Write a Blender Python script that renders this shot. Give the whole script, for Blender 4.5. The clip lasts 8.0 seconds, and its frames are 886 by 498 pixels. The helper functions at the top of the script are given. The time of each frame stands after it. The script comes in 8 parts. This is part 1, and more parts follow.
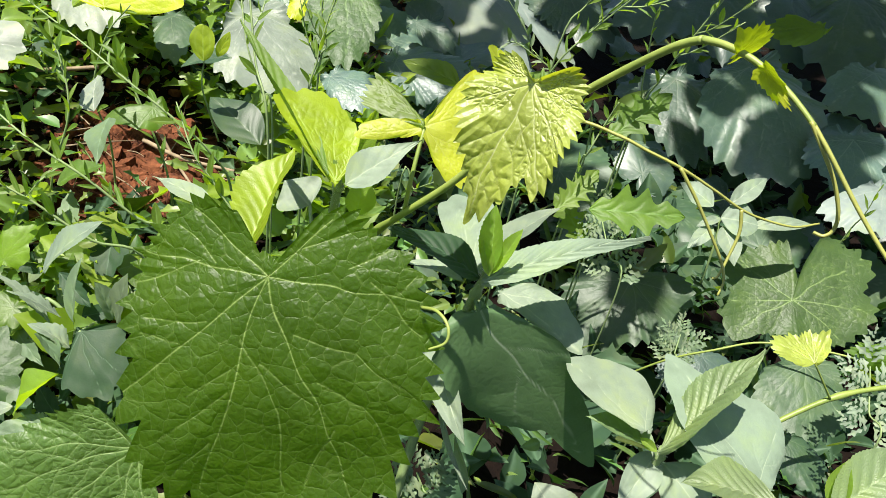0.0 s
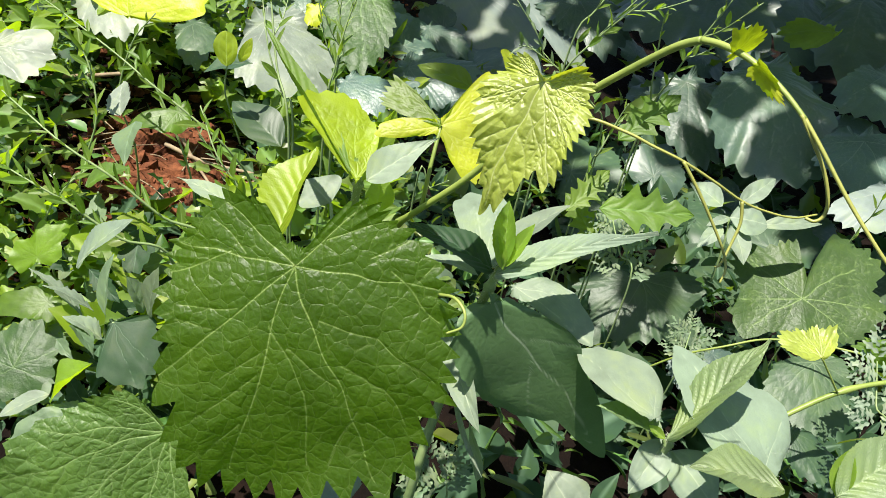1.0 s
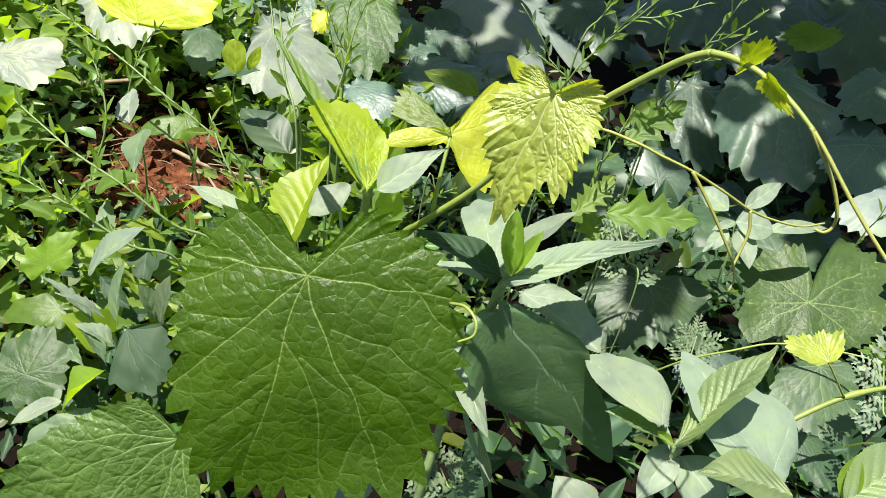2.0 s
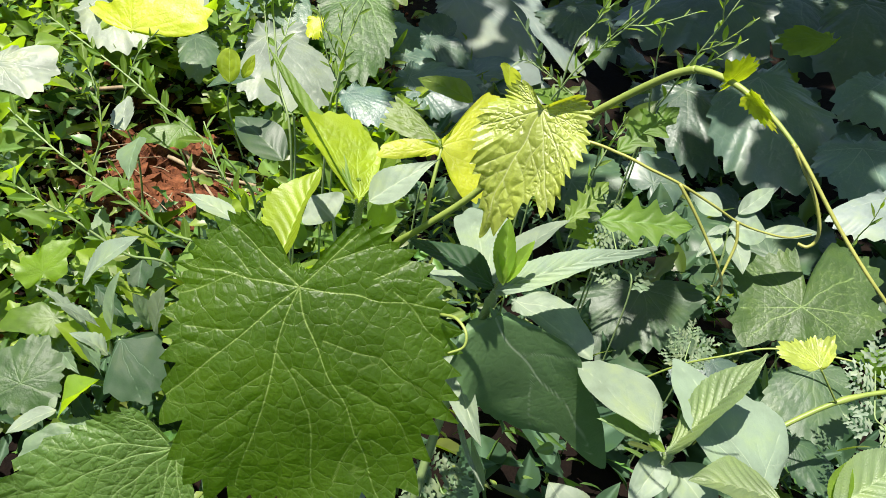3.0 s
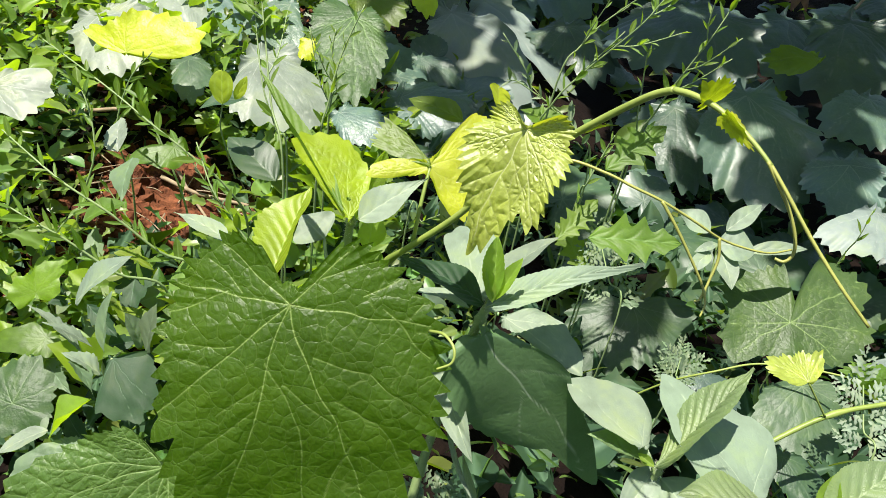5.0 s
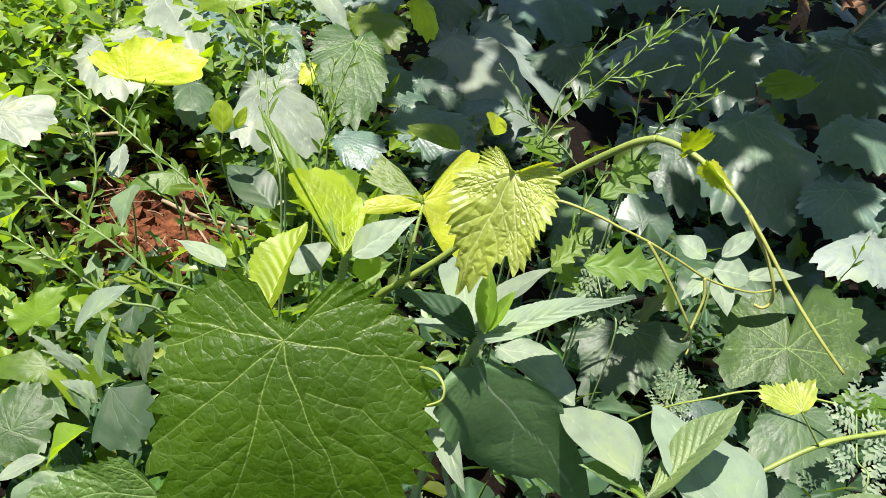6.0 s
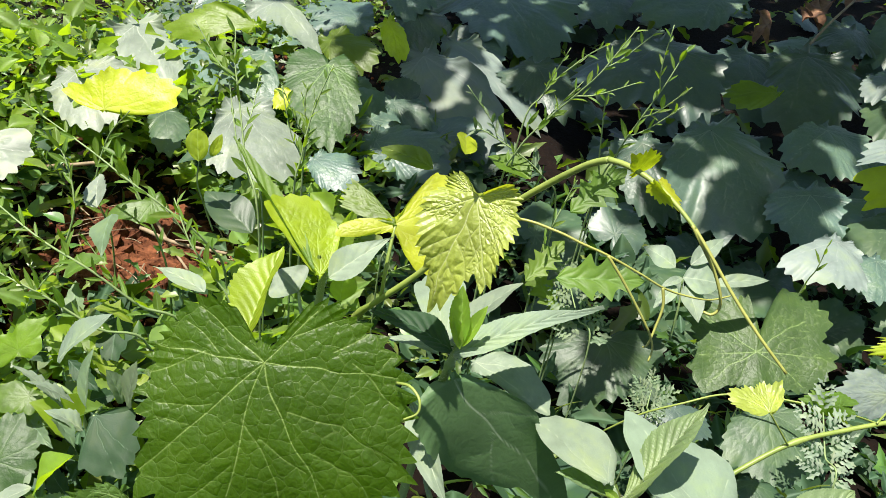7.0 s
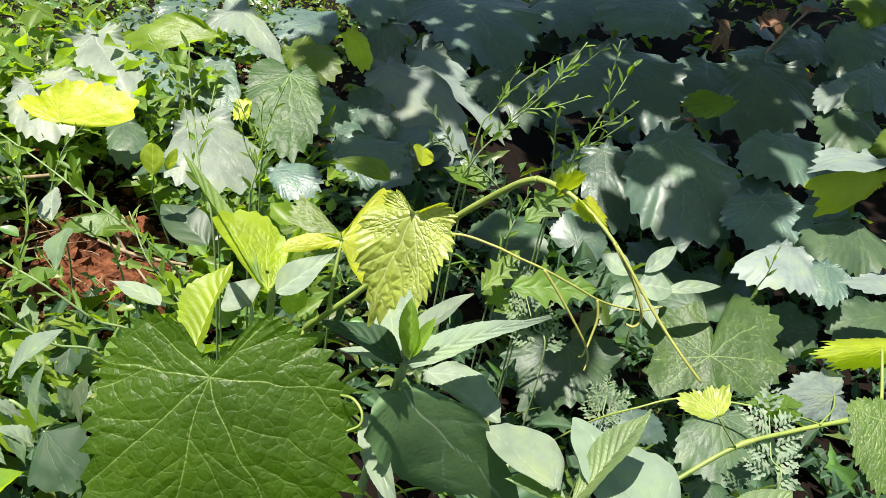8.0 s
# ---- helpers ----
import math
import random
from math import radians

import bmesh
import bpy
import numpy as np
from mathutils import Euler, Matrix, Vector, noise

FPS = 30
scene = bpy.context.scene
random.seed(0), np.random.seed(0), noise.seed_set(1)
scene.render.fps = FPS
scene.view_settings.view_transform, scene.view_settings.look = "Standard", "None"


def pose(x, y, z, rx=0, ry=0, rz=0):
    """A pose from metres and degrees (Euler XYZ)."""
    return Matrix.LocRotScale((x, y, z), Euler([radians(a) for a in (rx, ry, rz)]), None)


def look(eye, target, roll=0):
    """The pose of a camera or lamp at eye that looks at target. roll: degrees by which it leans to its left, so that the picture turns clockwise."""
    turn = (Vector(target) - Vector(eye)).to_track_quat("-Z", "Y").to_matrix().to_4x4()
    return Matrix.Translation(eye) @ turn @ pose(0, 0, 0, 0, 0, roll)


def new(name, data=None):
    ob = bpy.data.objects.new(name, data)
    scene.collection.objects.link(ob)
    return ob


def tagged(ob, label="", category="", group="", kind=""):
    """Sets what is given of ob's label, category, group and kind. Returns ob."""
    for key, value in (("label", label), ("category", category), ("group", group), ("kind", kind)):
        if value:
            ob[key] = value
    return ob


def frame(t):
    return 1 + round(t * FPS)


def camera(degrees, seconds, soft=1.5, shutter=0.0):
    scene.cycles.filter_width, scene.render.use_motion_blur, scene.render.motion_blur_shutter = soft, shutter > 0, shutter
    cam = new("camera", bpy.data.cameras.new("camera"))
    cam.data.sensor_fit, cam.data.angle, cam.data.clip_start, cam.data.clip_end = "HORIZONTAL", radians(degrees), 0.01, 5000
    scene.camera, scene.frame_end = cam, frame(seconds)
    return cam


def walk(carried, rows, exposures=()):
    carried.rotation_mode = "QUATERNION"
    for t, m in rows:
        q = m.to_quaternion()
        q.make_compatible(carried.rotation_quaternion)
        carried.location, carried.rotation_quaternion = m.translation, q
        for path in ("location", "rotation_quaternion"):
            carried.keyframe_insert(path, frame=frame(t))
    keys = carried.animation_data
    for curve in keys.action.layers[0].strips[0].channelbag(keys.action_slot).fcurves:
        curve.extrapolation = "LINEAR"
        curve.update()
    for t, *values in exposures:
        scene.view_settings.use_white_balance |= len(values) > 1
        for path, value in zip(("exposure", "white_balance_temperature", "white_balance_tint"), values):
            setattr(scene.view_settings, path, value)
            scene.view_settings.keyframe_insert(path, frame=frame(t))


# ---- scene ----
cam = camera(61.97, 8.0, soft=0.3)
PATH = [
    (0, -0.0018, -0.0009, 0.5596, 51.67, -7.95, 6.10),
    (0.5, 0.0015, -0.0079, 0.5619, 51.71, -7.64, 6.07),
    (1, -0.0023, -0.0177, 0.5650, 52.02, -7.24, 6.78),
    (1.5, -0.0055, -0.0182, 0.5677, 52.03, -7.00, 6.89),
    (2.8, -0.0057, -0.0195, 0.5713, 52.45, -6.98, 6.90),
    (3, -0.0035, -0.0182, 0.5737, 52.34, -6.98, 6.68),
    (3.5, 0.0025, -0.0178, 0.5753, 52.57, -6.97, 6.73),
    (4, 0.0055, -0.0152, 0.5743, 52.43, -6.51, 6.41),
    (4.5, 0.0037, -0.0172, 0.5765, 52.72, -6.45, 6.13),
    (4.7, -0.0017, -0.0225, 0.5751, 53.23, -6.65, 6.03),
    (5.8, 0.0022, -0.0212, 0.5866, 54.68, -7.47, 6.64),
    (6, 0.0020, -0.0218, 0.5882, 55.06, -7.12, 6.37),
    (6.5, 0.0048, -0.0277, 0.5937, 56.40, -6.59, 5.53),
    (7, 0.0058, -0.0329, 0.5985, 56.56, -6.39, 3.98),
    (7.5, 0.0112, -0.0351, 0.6048, 56.85, -7.02, 2.58),
    (8, 0.0186, -0.0379, 0.6087, 57.24, -7.15, 1.89),
]
walk(cam, [(t, pose(x, y, z, rx, ry, rz)) for t, x, y, z, rx, ry, rz in PATH])

# ---- world, sun, exposure ----
scene.view_settings.exposure = 1.16
TO_SUN = Vector((-0.20, -0.11, 0.97)).normalized()
world = bpy.data.worlds.new("sky")
scene.world = world
world.use_nodes = True
sky = world.node_tree.nodes.new("ShaderNodeTexSky")
sky.sky_type, sky.sun_disc = "NISHITA", False
sky.sun_elevation = math.asin(TO_SUN.z)
sky.sun_rotation = math.atan2(TO_SUN.x, TO_SUN.y)
world.node_tree.links.new(sky.outputs["Color"], world.node_tree.nodes["Background"].inputs["Color"])
world.node_tree.nodes["Background"].inputs["Strength"].default_value = 0.068
sun_data = bpy.data.lights.new("sun", "SUN")
sun_data.energy, sun_data.angle, sun_data.color = 5.0, radians(0.55), (1.0, 0.94, 0.85)
sun = new("sun", sun_data)
sun.matrix_world = look(TO_SUN * 20, (0, 0, 0))


# ---- materials ----
def nodes_of(name):
    m = bpy.data.materials.new(name)
    m.use_nodes = True
    nt = m.node_tree
    nt.nodes.clear()
    return m, nt


def link(nt, a, b):
    nt.links.new(a, b)


def node(nt, kind, **values):
    n = nt.nodes.new(kind)
    for key, value in values.items():
        n.inputs[key.replace("_", " ")].default_value = value
    return n


def mix_colour(nt, fac, a, b, blend="MIX"):
    n = nt.nodes.new("ShaderNodeMix")
    n.data_type, n.blend_type = "RGBA", blend
    for index, value in ((0, fac), (6, a), (7, b)):
        if isinstance(value, (int, float, tuple)):
            n.inputs[index].default_value = value
        else:
            nt.links.new(value, n.inputs[index])
    return n.outputs[2]


def maths(nt, op, a, b=0.0, clamp=False):
    n = nt.nodes.new("ShaderNodeMath")
    n.operation, n.use_clamp = op, clamp
    for index, value in ((0, a), (1, b)):
        if isinstance(value, (int, float)):
            n.inputs[index].default_value = value
        else:
            nt.links.new(value, n.inputs[index])
    return n.outputs[0]


def ramp(nt, value, stops):
    n = nt.nodes.new("ShaderNodeValToRGB")
    while len(n.color_ramp.elements) < len(stops):
        n.color_ramp.elements.new(0.5)
    for e, (p, c) in zip(n.color_ramp.elements, stops):
        e.position, e.color = p, (*c, 1) if len(c) == 3 else c
    nt.links.new(value, n.inputs["Fac"])
    return n.outputs["Color"]


def leaf_material(name, top, through_colour, vein, rough=0.45, clear=0.38, net=26.0, relief=0.5, spot=0.25, gloss=0.5, vary=1.0, web=0.0):
    """Leaf tissue: a coloured, slightly glossy skin that lets part of the light through, with pale veins and a fine net of small ones."""
    m, nt = nodes_of(name)
    out = node(nt, "ShaderNodeOutputMaterial")
    vein_at = nt.nodes.new("ShaderNodeAttribute")
    vein_at.attribute_name = "vein"
    at = nt.nodes.new("ShaderNodeAttribute")
    at.attribute_name = "blade"
    info = nt.nodes.new("ShaderNodeObjectInfo")
    shift = nt.nodes.new("ShaderNodeVectorMath")
    shift.operation = "ADD"
    link(nt, at.outputs["Vector"], shift.inputs[0])
    link(nt, info.outputs["Random"], shift.inputs[1])
    bend = node(nt, "ShaderNodeTexNoise", Scale=net * 0.7, Detail=2.0)
    link(nt, shift.outputs[0], bend.inputs["Vector"])
    pull = nt.nodes.new("ShaderNodeVectorMath")
    pull.operation = "MULTIPLY_ADD"
    link(nt, bend.outputs["Color"], pull.inputs[0])
    pull.inputs[1].default_value = (0.5 / net,) * 3
    link(nt, shift.outputs[0], pull.inputs[2])
    cells = nt.nodes.new("ShaderNodeTexVoronoi")
    cells.feature = "DISTANCE_TO_EDGE"
    cells.inputs["Scale"].default_value = net
    link(nt, pull.outputs[0], cells.inputs["Vector"])
    fine = node(nt, "ShaderNodeTexNoise", Scale=net * 3.5, Detail=3.0)
    link(nt, shift.outputs[0], fine.inputs["Vector"])
    broad = node(nt, "ShaderNodeTexNoise", Scale=2.6, Detail=4.0, Roughness=0.6)
    link(nt, shift.outputs[0], broad.inputs["Vector"])
    edge = ramp(nt, cells.outputs["Distance"], [(0.0, (1, 1, 1)), (0.06, (0, 0, 0))])
    dark = tuple(c * 0.72 for c in top)
    warm = (min(1, top[0] * 1.2 + 0.006), min(1, top[1] * 1.2), top[2] * 0.85)
    tone = ramp(nt, broad.outputs["Fac"], [(0.3, dark), (0.5, top), (0.72, warm)])
    grain = mix_colour(nt, maths(nt, "MULTIPLY", fine.outputs["Fac"], spot), tone, (*[c * 0.55 for c in top], 1))
    netted = mix_colour(nt, maths(nt, "MULTIPLY", edge, 0.05), grain, (*vein, 1))
    height = maths(nt, "ADD", maths(nt, "MULTIPLY", cells.outputs["Distance"], 1.4), maths(nt, "MULTIPLY", fine.outputs["Fac"], 0.25))
    if web:  # the larger cells between the side veins, puffed up, with pale veinlets round them
        large = nt.nodes.new("ShaderNodeTexVoronoi")
        large.feature = "DISTANCE_TO_EDGE"
        large.inputs["Scale"].default_value = net * 0.42
        link(nt, pull.outputs[0], large.inputs["Vector"])
        line = ramp(nt, large.outputs["Distance"], [(0.0, (1, 1, 1)), (0.035, (0, 0, 0))])
        netted = mix_colour(nt, maths(nt, "MULTIPLY", line, web), netted, (*vein, 1))
        height = maths(nt, "ADD", height, maths(nt, "MULTIPLY", maths(nt, "POWER", large.outputs["Distance"], 0.6), 2.6))
    skin = mix_colour(nt, vein_at.outputs["Fac"], netted, (*vein, 1))
    hue = nt.nodes.new("ShaderNodeHueSaturation")
    link(nt, skin, hue.inputs["Color"])
    piece = nt.nodes.new("ShaderNodeNewGeometry")
    chance = maths(nt, "FRACT", maths(nt, "ADD", info.outputs["Random"], piece.outputs["Random Per Island"]))
    other = maths(nt, "FRACT", maths(nt, "MULTIPLY", chance, 7.31))
    link(nt, maths(nt, "ADD", maths(nt, "MULTIPLY", other, 0.03 * vary), 0.5 - 0.015 * vary), hue.inputs["Hue"])
    link(nt, maths(nt, "ADD", maths(nt, "MULTIPLY", chance, 0.3 * vary), 1.0 - 0.15 * vary), hue.inputs["Value"])
    span = nt.nodes.new("ShaderNodeAttribute")
    span.attribute_name = "span"
    bump = node(nt, "ShaderNodeBump", Strength=min(1.0, relief), Distance=0.0005 * max(1.0, relief))
    link(nt, maths(nt, "MULTIPLY", height, span.outputs["Fac"]), bump.inputs["Height"])
    body = node(nt, "ShaderNodeBsdfPrincipled")
    body.inputs["Specular IOR Level"].default_value = gloss
    link(nt, hue.outputs["Color"], body.inputs["Base Color"])
    link(nt, bump.outputs["Normal"], body.inputs["Normal"])
    link(nt, maths(nt, "ADD", maths(nt, "MULTIPLY", fine.outputs["Fac"], 0.2), rough - 0.1), body.inputs["Roughness"])
    deep = tuple(c * 0.6 for c in through_colour)
    glow = mix_colour(nt, maths(nt, "MULTIPLY", vein_at.outputs["Fac"], 0.55), ramp(nt, broad.outputs["Fac"], [(0.3, tuple(c * 0.82 for c in through_colour)), (0.7, through_colour)]), (*deep, 1))
    glow = mix_colour(nt, maths(nt, "MULTIPLY", edge, 0.15), glow, (*deep, 1))
    back = node(nt, "ShaderNodeBsdfTranslucent")
    link(nt, glow, back.inputs["Color"])
    link(nt, bump.outputs["Normal"], back.inputs["Normal"])
    mix = node(nt, "ShaderNodeMixShader", Fac=clear)
    link(nt, body.outputs[0], mix.inputs[1])
    link(nt, back.outputs[0], mix.inputs[2])
    link(nt, mix.outputs[0], out.inputs["Surface"])
    return m


def plain_material(name, low, high, rough=0.6, scale=40.0, relief=0.3, clear=0.0, distance=0.002, gloss=0.5):
    """Stalks, soil, bark and stones: two tones in a grain, and fine relief."""
    m, nt = nodes_of(name)
    out = node(nt, "ShaderNodeOutputMaterial")
    where = nt.nodes.new("ShaderNodeTexCoord")
    grain = node(nt, "ShaderNodeTexNoise", Scale=scale, Detail=6.0, Roughness=0.65)
    link(nt, where.outputs["Object"], grain.inputs["Vector"])
    coarse = node(nt, "ShaderNodeTexNoise", Scale=scale * 0.12, Detail=3.0)
    link(nt, where.outputs["Object"], coarse.inputs["Vector"])
    blend = maths(nt, "ADD", maths(nt, "MULTIPLY", grain.outputs["Fac"], 0.6), maths(nt, "MULTIPLY", coarse.outputs["Fac"], 0.4))
    colour = ramp(nt, blend, [(0.35, low), (0.65, high)])
    bump = node(nt, "ShaderNodeBump", Strength=relief, Distance=distance)
    link(nt, grain.outputs["Fac"], bump.inputs["Height"])
    body = node(nt, "ShaderNodeBsdfPrincipled", Roughness=rough)
    body.inputs["Specular IOR Level"].default_value = gloss
    link(nt, colour, body.inputs["Base Color"])
    link(nt, bump.outputs["Normal"], body.inputs["Normal"])
    if clear:
        back = node(nt, "ShaderNodeBsdfTranslucent")
        link(nt, colour, back.inputs["Color"])
        mix = node(nt, "ShaderNodeMixShader", Fac=clear)
        link(nt, body.outputs[0], mix.inputs[1])
        link(nt, back.outputs[0], mix.inputs[2])
        link(nt, mix.outputs[0], out.inputs["Surface"])
    else:
        link(nt, body.outputs[0], out.inputs["Surface"])
    return m


GRAPE = leaf_material("grape leaf", (0.045, 0.090, 0.006), (0.28, 0.50, 0.004), (0.30, 0.40, 0.11), rough=0.44, clear=0.46, net=34.0, relief=0.7, gloss=0.38, spot=0.15, web=0.20)
GRAPE_MID = leaf_material("half grown grape leaf", (0.085, 0.145, 0.030), (0.36, 0.52, 0.015), (0.30, 0.39, 0.14), rough=0.45, clear=0.38, net=32.0, gloss=0.45, relief=0.65, web=0.2)
# Blue-green tone carries the open shade and sky sheen on the far leaves.
GRAPE_SHADED = leaf_material("shaded blue-green grape leaf", (0.072, 0.124, 0.096), (0.12, 0.24, 0.02), (0.17, 0.22, 0.16), rough=0.46, clear=0.18, net=24.0, gloss=0.7, relief=0.4, vary=2.4, web=0.15)
# Lighter copy: sunlight and sky sheen are put into the leaf colour.
GRAPE_LIT = leaf_material("lit pale grape leaf", (0.185, 0.232, 0.208), (0.16, 0.28, 0.03), (0.26, 0.29, 0.25), rough=0.5, clear=0.2, net=24.0, gloss=0.4, relief=0.25)
GRAPE_GREEN = leaf_material("plain green grape leaf", (0.050, 0.096, 0.028), (0.20, 0.40, 0.01), (0.20, 0.30, 0.10), rough=0.48, clear=0.30, net=30.0, gloss=0.4, relief=0.35, web=0.08)
# Near-white copy for the left bank: strong sun painted into the leaf.
GRAPE_SUNLIT = leaf_material("sunlit near-white grape leaf", (0.205, 0.245, 0.190), (0.20, 0.32, 0.04), (0.36, 0.39, 0.32), rough=0.5, clear=0.2, net=24.0, gloss=0.45, relief=0.4)
GRAPE_DULL = leaf_material("dull grey green grape leaf", (0.052, 0.098, 0.048), (0.12, 0.26, 0.02), (0.13, 0.19, 0.10), rough=0.48, clear=0.22, net=30.0, gloss=0.45, relief=0.25)
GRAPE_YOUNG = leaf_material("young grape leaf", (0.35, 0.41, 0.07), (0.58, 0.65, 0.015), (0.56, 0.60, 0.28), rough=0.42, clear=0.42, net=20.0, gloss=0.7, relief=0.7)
# Lime young leaf, its yellow raised further for the sun coming through.
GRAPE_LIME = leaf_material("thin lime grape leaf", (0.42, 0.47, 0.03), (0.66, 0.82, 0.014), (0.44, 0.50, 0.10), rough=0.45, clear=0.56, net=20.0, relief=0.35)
GRAPE_BACK = leaf_material("thin green grape leaf", (0.11, 0.19, 0.02), (0.38, 0.56, 0.008), (0.26, 0.36, 0.08), rough=0.45, clear=0.50, net=20.0, relief=0.35)
SUNFLOWER = leaf_material("sunflower leaf", (0.212, 0.272, 0.195), (0.20, 0.38, 0.04), (0.34, 0.40, 0.27), rough=0.55, clear=0.25, net=34.0, relief=0.25, gloss=0.35)
SUNFLOWER_MID = leaf_material("half grown sunflower leaf", (0.165, 0.235, 0.105), (0.26, 0.48, 0.03), (0.26, 0.34, 0.17), rough=0.48, clear=0.32, net=40.0, relief=0.7, gloss=0.5)
# Darker copy of the sunflower leaf, with the shade put into its colour.
SUNFLOWER_SHADED = leaf_material("shaded sunflower leaf", (0.110, 0.205, 0.080), (0.10, 0.22, 0.03), (0.34, 0.42, 0.28), rough=0.48, clear=0.18, net=34.0, relief=0.25, gloss=0.5)
# Backlight is put into this colour: brighter than the other sunflower leaves.
SUN_LIME = leaf_material("sun-brightened lime leaf", (0.25, 0.34, 0.014), (0.50, 0.66, 0.008), (0.42, 0.58, 0.14), rough=0.45, clear=0.40, net=44.0, relief=0.25)
# Grape leaf painted bright yellow to give the glow of transmitted sun.
GRAPE_GLOW = leaf_material("sun-brightened yellow grape leaf", (0.42, 0.50, 0.012), (0.60, 0.76, 0.010), (0.48, 0.52, 0.08), rough=0.45, clear=0.40, net=24.0, relief=0.4)
SUNFLOWER_YOUNG = leaf_material("young sunflower leaf", (0.17, 0.27, 0.045), (0.60, 0.88, 0.03), (0.30, 0.42, 0.12), rough=0.45, clear=0.52, net=36.0, relief=0.5)
WEED = leaf_material("weed leaf", (0.11, 0.185, 0.03), (0.42, 0.66, 0.02), (0.20, 0.32, 0.09), rough=0.5, clear=0.42, net=20.0, gloss=0.35, relief=0.3)
GREYWEED = leaf_material("grey green weed leaf", (0.14, 0.195, 0.11), (0.22, 0.40, 0.05), (0.20, 0.28, 0.17), rough=0.5, clear=0.28, net=24.0, relief=0.25, gloss=0.3, vary=1.6)
# Dark green weeds; in undergrowth and on sunA the darkness stands for shade.
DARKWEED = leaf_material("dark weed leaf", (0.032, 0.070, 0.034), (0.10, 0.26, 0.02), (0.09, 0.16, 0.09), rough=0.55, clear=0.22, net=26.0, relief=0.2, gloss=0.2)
LIMEWEED = leaf_material("thin lime weed leaf", (0.19, 0.29, 0.02), (0.48, 0.72, 0.01), (0.28, 0.38, 0.08), rough=0.45, clear=0.5, net=20.0, relief=0.4)
VINE_STALK = plain_material("vine stalk", (0.16, 0.23, 0.04), (0.30, 0.36, 0.08), rough=0.45, scale=60, clear=0.12)
TENDRIL = plain_material("tendril", (0.24, 0.25, 0.05), (0.36, 0.37, 0.09), rough=0.4, scale=80, clear=0.15)
STALK = plain_material("green stalk", (0.15, 0.23, 0.08), (0.27, 0.35, 0.14), rough=0.55, scale=90, clear=0.08)
DEAD = plain_material("dead leaf", (0.10, 0.045, 0.022), (0.28, 0.15, 0.08), rough=0.8, scale=60, clear=0.15)
WOODY = plain_material("dry stalk", (0.13, 0.09, 0.05), (0.32, 0.25, 0.16), rough=0.8, scale=90)
HAIR = plain_material("stalk hair", (0.5, 0.52, 0.42), (0.7, 0.7, 0.6), rough=0.5, scale=30, clear=0.3)
# Ground colour is near-black: the deep shade between plants is put into it.
SHADED_SOIL = plain_material("soil", (0.004, 0.0028, 0.0024), (0.011, 0.006, 0.004), rough=0.95, scale=70, relief=0.9, distance=0.006, gloss=0.1)
CRUMB = plain_material("soil crumb", (0.022, 0.008, 0.005), (0.21, 0.075, 0.034), rough=0.95, scale=160, relief=0.8, gloss=0.15)
UNDER = leaf_material("undergrowth leaf", (0.10, 0.165, 0.035), (0.34, 0.52, 0.015), (0.12, 0.2, 0.06), rough=0.42, clear=0.35, net=14.0, gloss=0.55, relief=0.3, vary=3.0)
BARK = plain_material("bark", (0.05, 0.04, 0.03), (0.16, 0.13, 0.10), rough=0.9, scale=20, relief=0.8)


# ---- shapes ----
def mesh_of(name, verts, faces, mat, attrs=None):
    me = bpy.data.meshes.new(name)
    verts, faces = np.asarray(verts, float), np.asarray(faces, int)
    me.from_pydata(verts.tolist(), [], faces.tolist())
    me.polygons.foreach_set("use_smooth", [True] * len(me.polygons))
    for key, (kind, field, values) in (attrs or {}).items():
        a = me.attributes.new(key, kind, "POINT")
        a.data.foreach_set(field, np.asarray(values, np.float32).ravel())
    me.materials.append(mat)
    return me


def thing(name, at, label, category, group="", kind=""):
    ob = new(name)
    ob.empty_display_size = 0.02
    ob.location = at
    return tagged(ob, label, category, group, kind)


def world_of(ob):
    m = Matrix.Identity(4)
    while ob:
        m = ob.matrix_basis @ m
        ob = ob.parent
    return m


def part(name, me, parent, m=None, label=""):
    """One mesh object under a thing; m is its pose in the world."""
    ob = new(name, me)
    ob.parent = parent
    ob.matrix_basis = world_of(parent).inverted() @ (m or Matrix.Identity(4))
    return tagged(ob, label)


def spline(points, steps=8):
    """A smooth line through the points (Catmull-Rom)."""
    p = [np.array(q, float) for q in points]
    if len(p) == 2:
        return np.array([p[0] + (p[1] - p[0]) * k / steps for k in range(steps + 1)])
    p = [2 * p[0] - p[1]] + p + [2 * p[-1] - p[-2]]
    made = []
    for i in range(1, len(p) - 2):
        for k in range(steps):
            t = k / steps
            made.append(0.5 * (2 * p[i] + (p[i + 1] - p[i - 1]) * t + (2 * p[i - 1] - 5 * p[i] + 4 * p[i + 1] - p[i + 2]) * t * t + (3 * p[i] - p[i - 1] - 3 * p[i + 1] + p[i + 2]) * t ** 3))
    made.append(p[-2])
    return np.array(made)


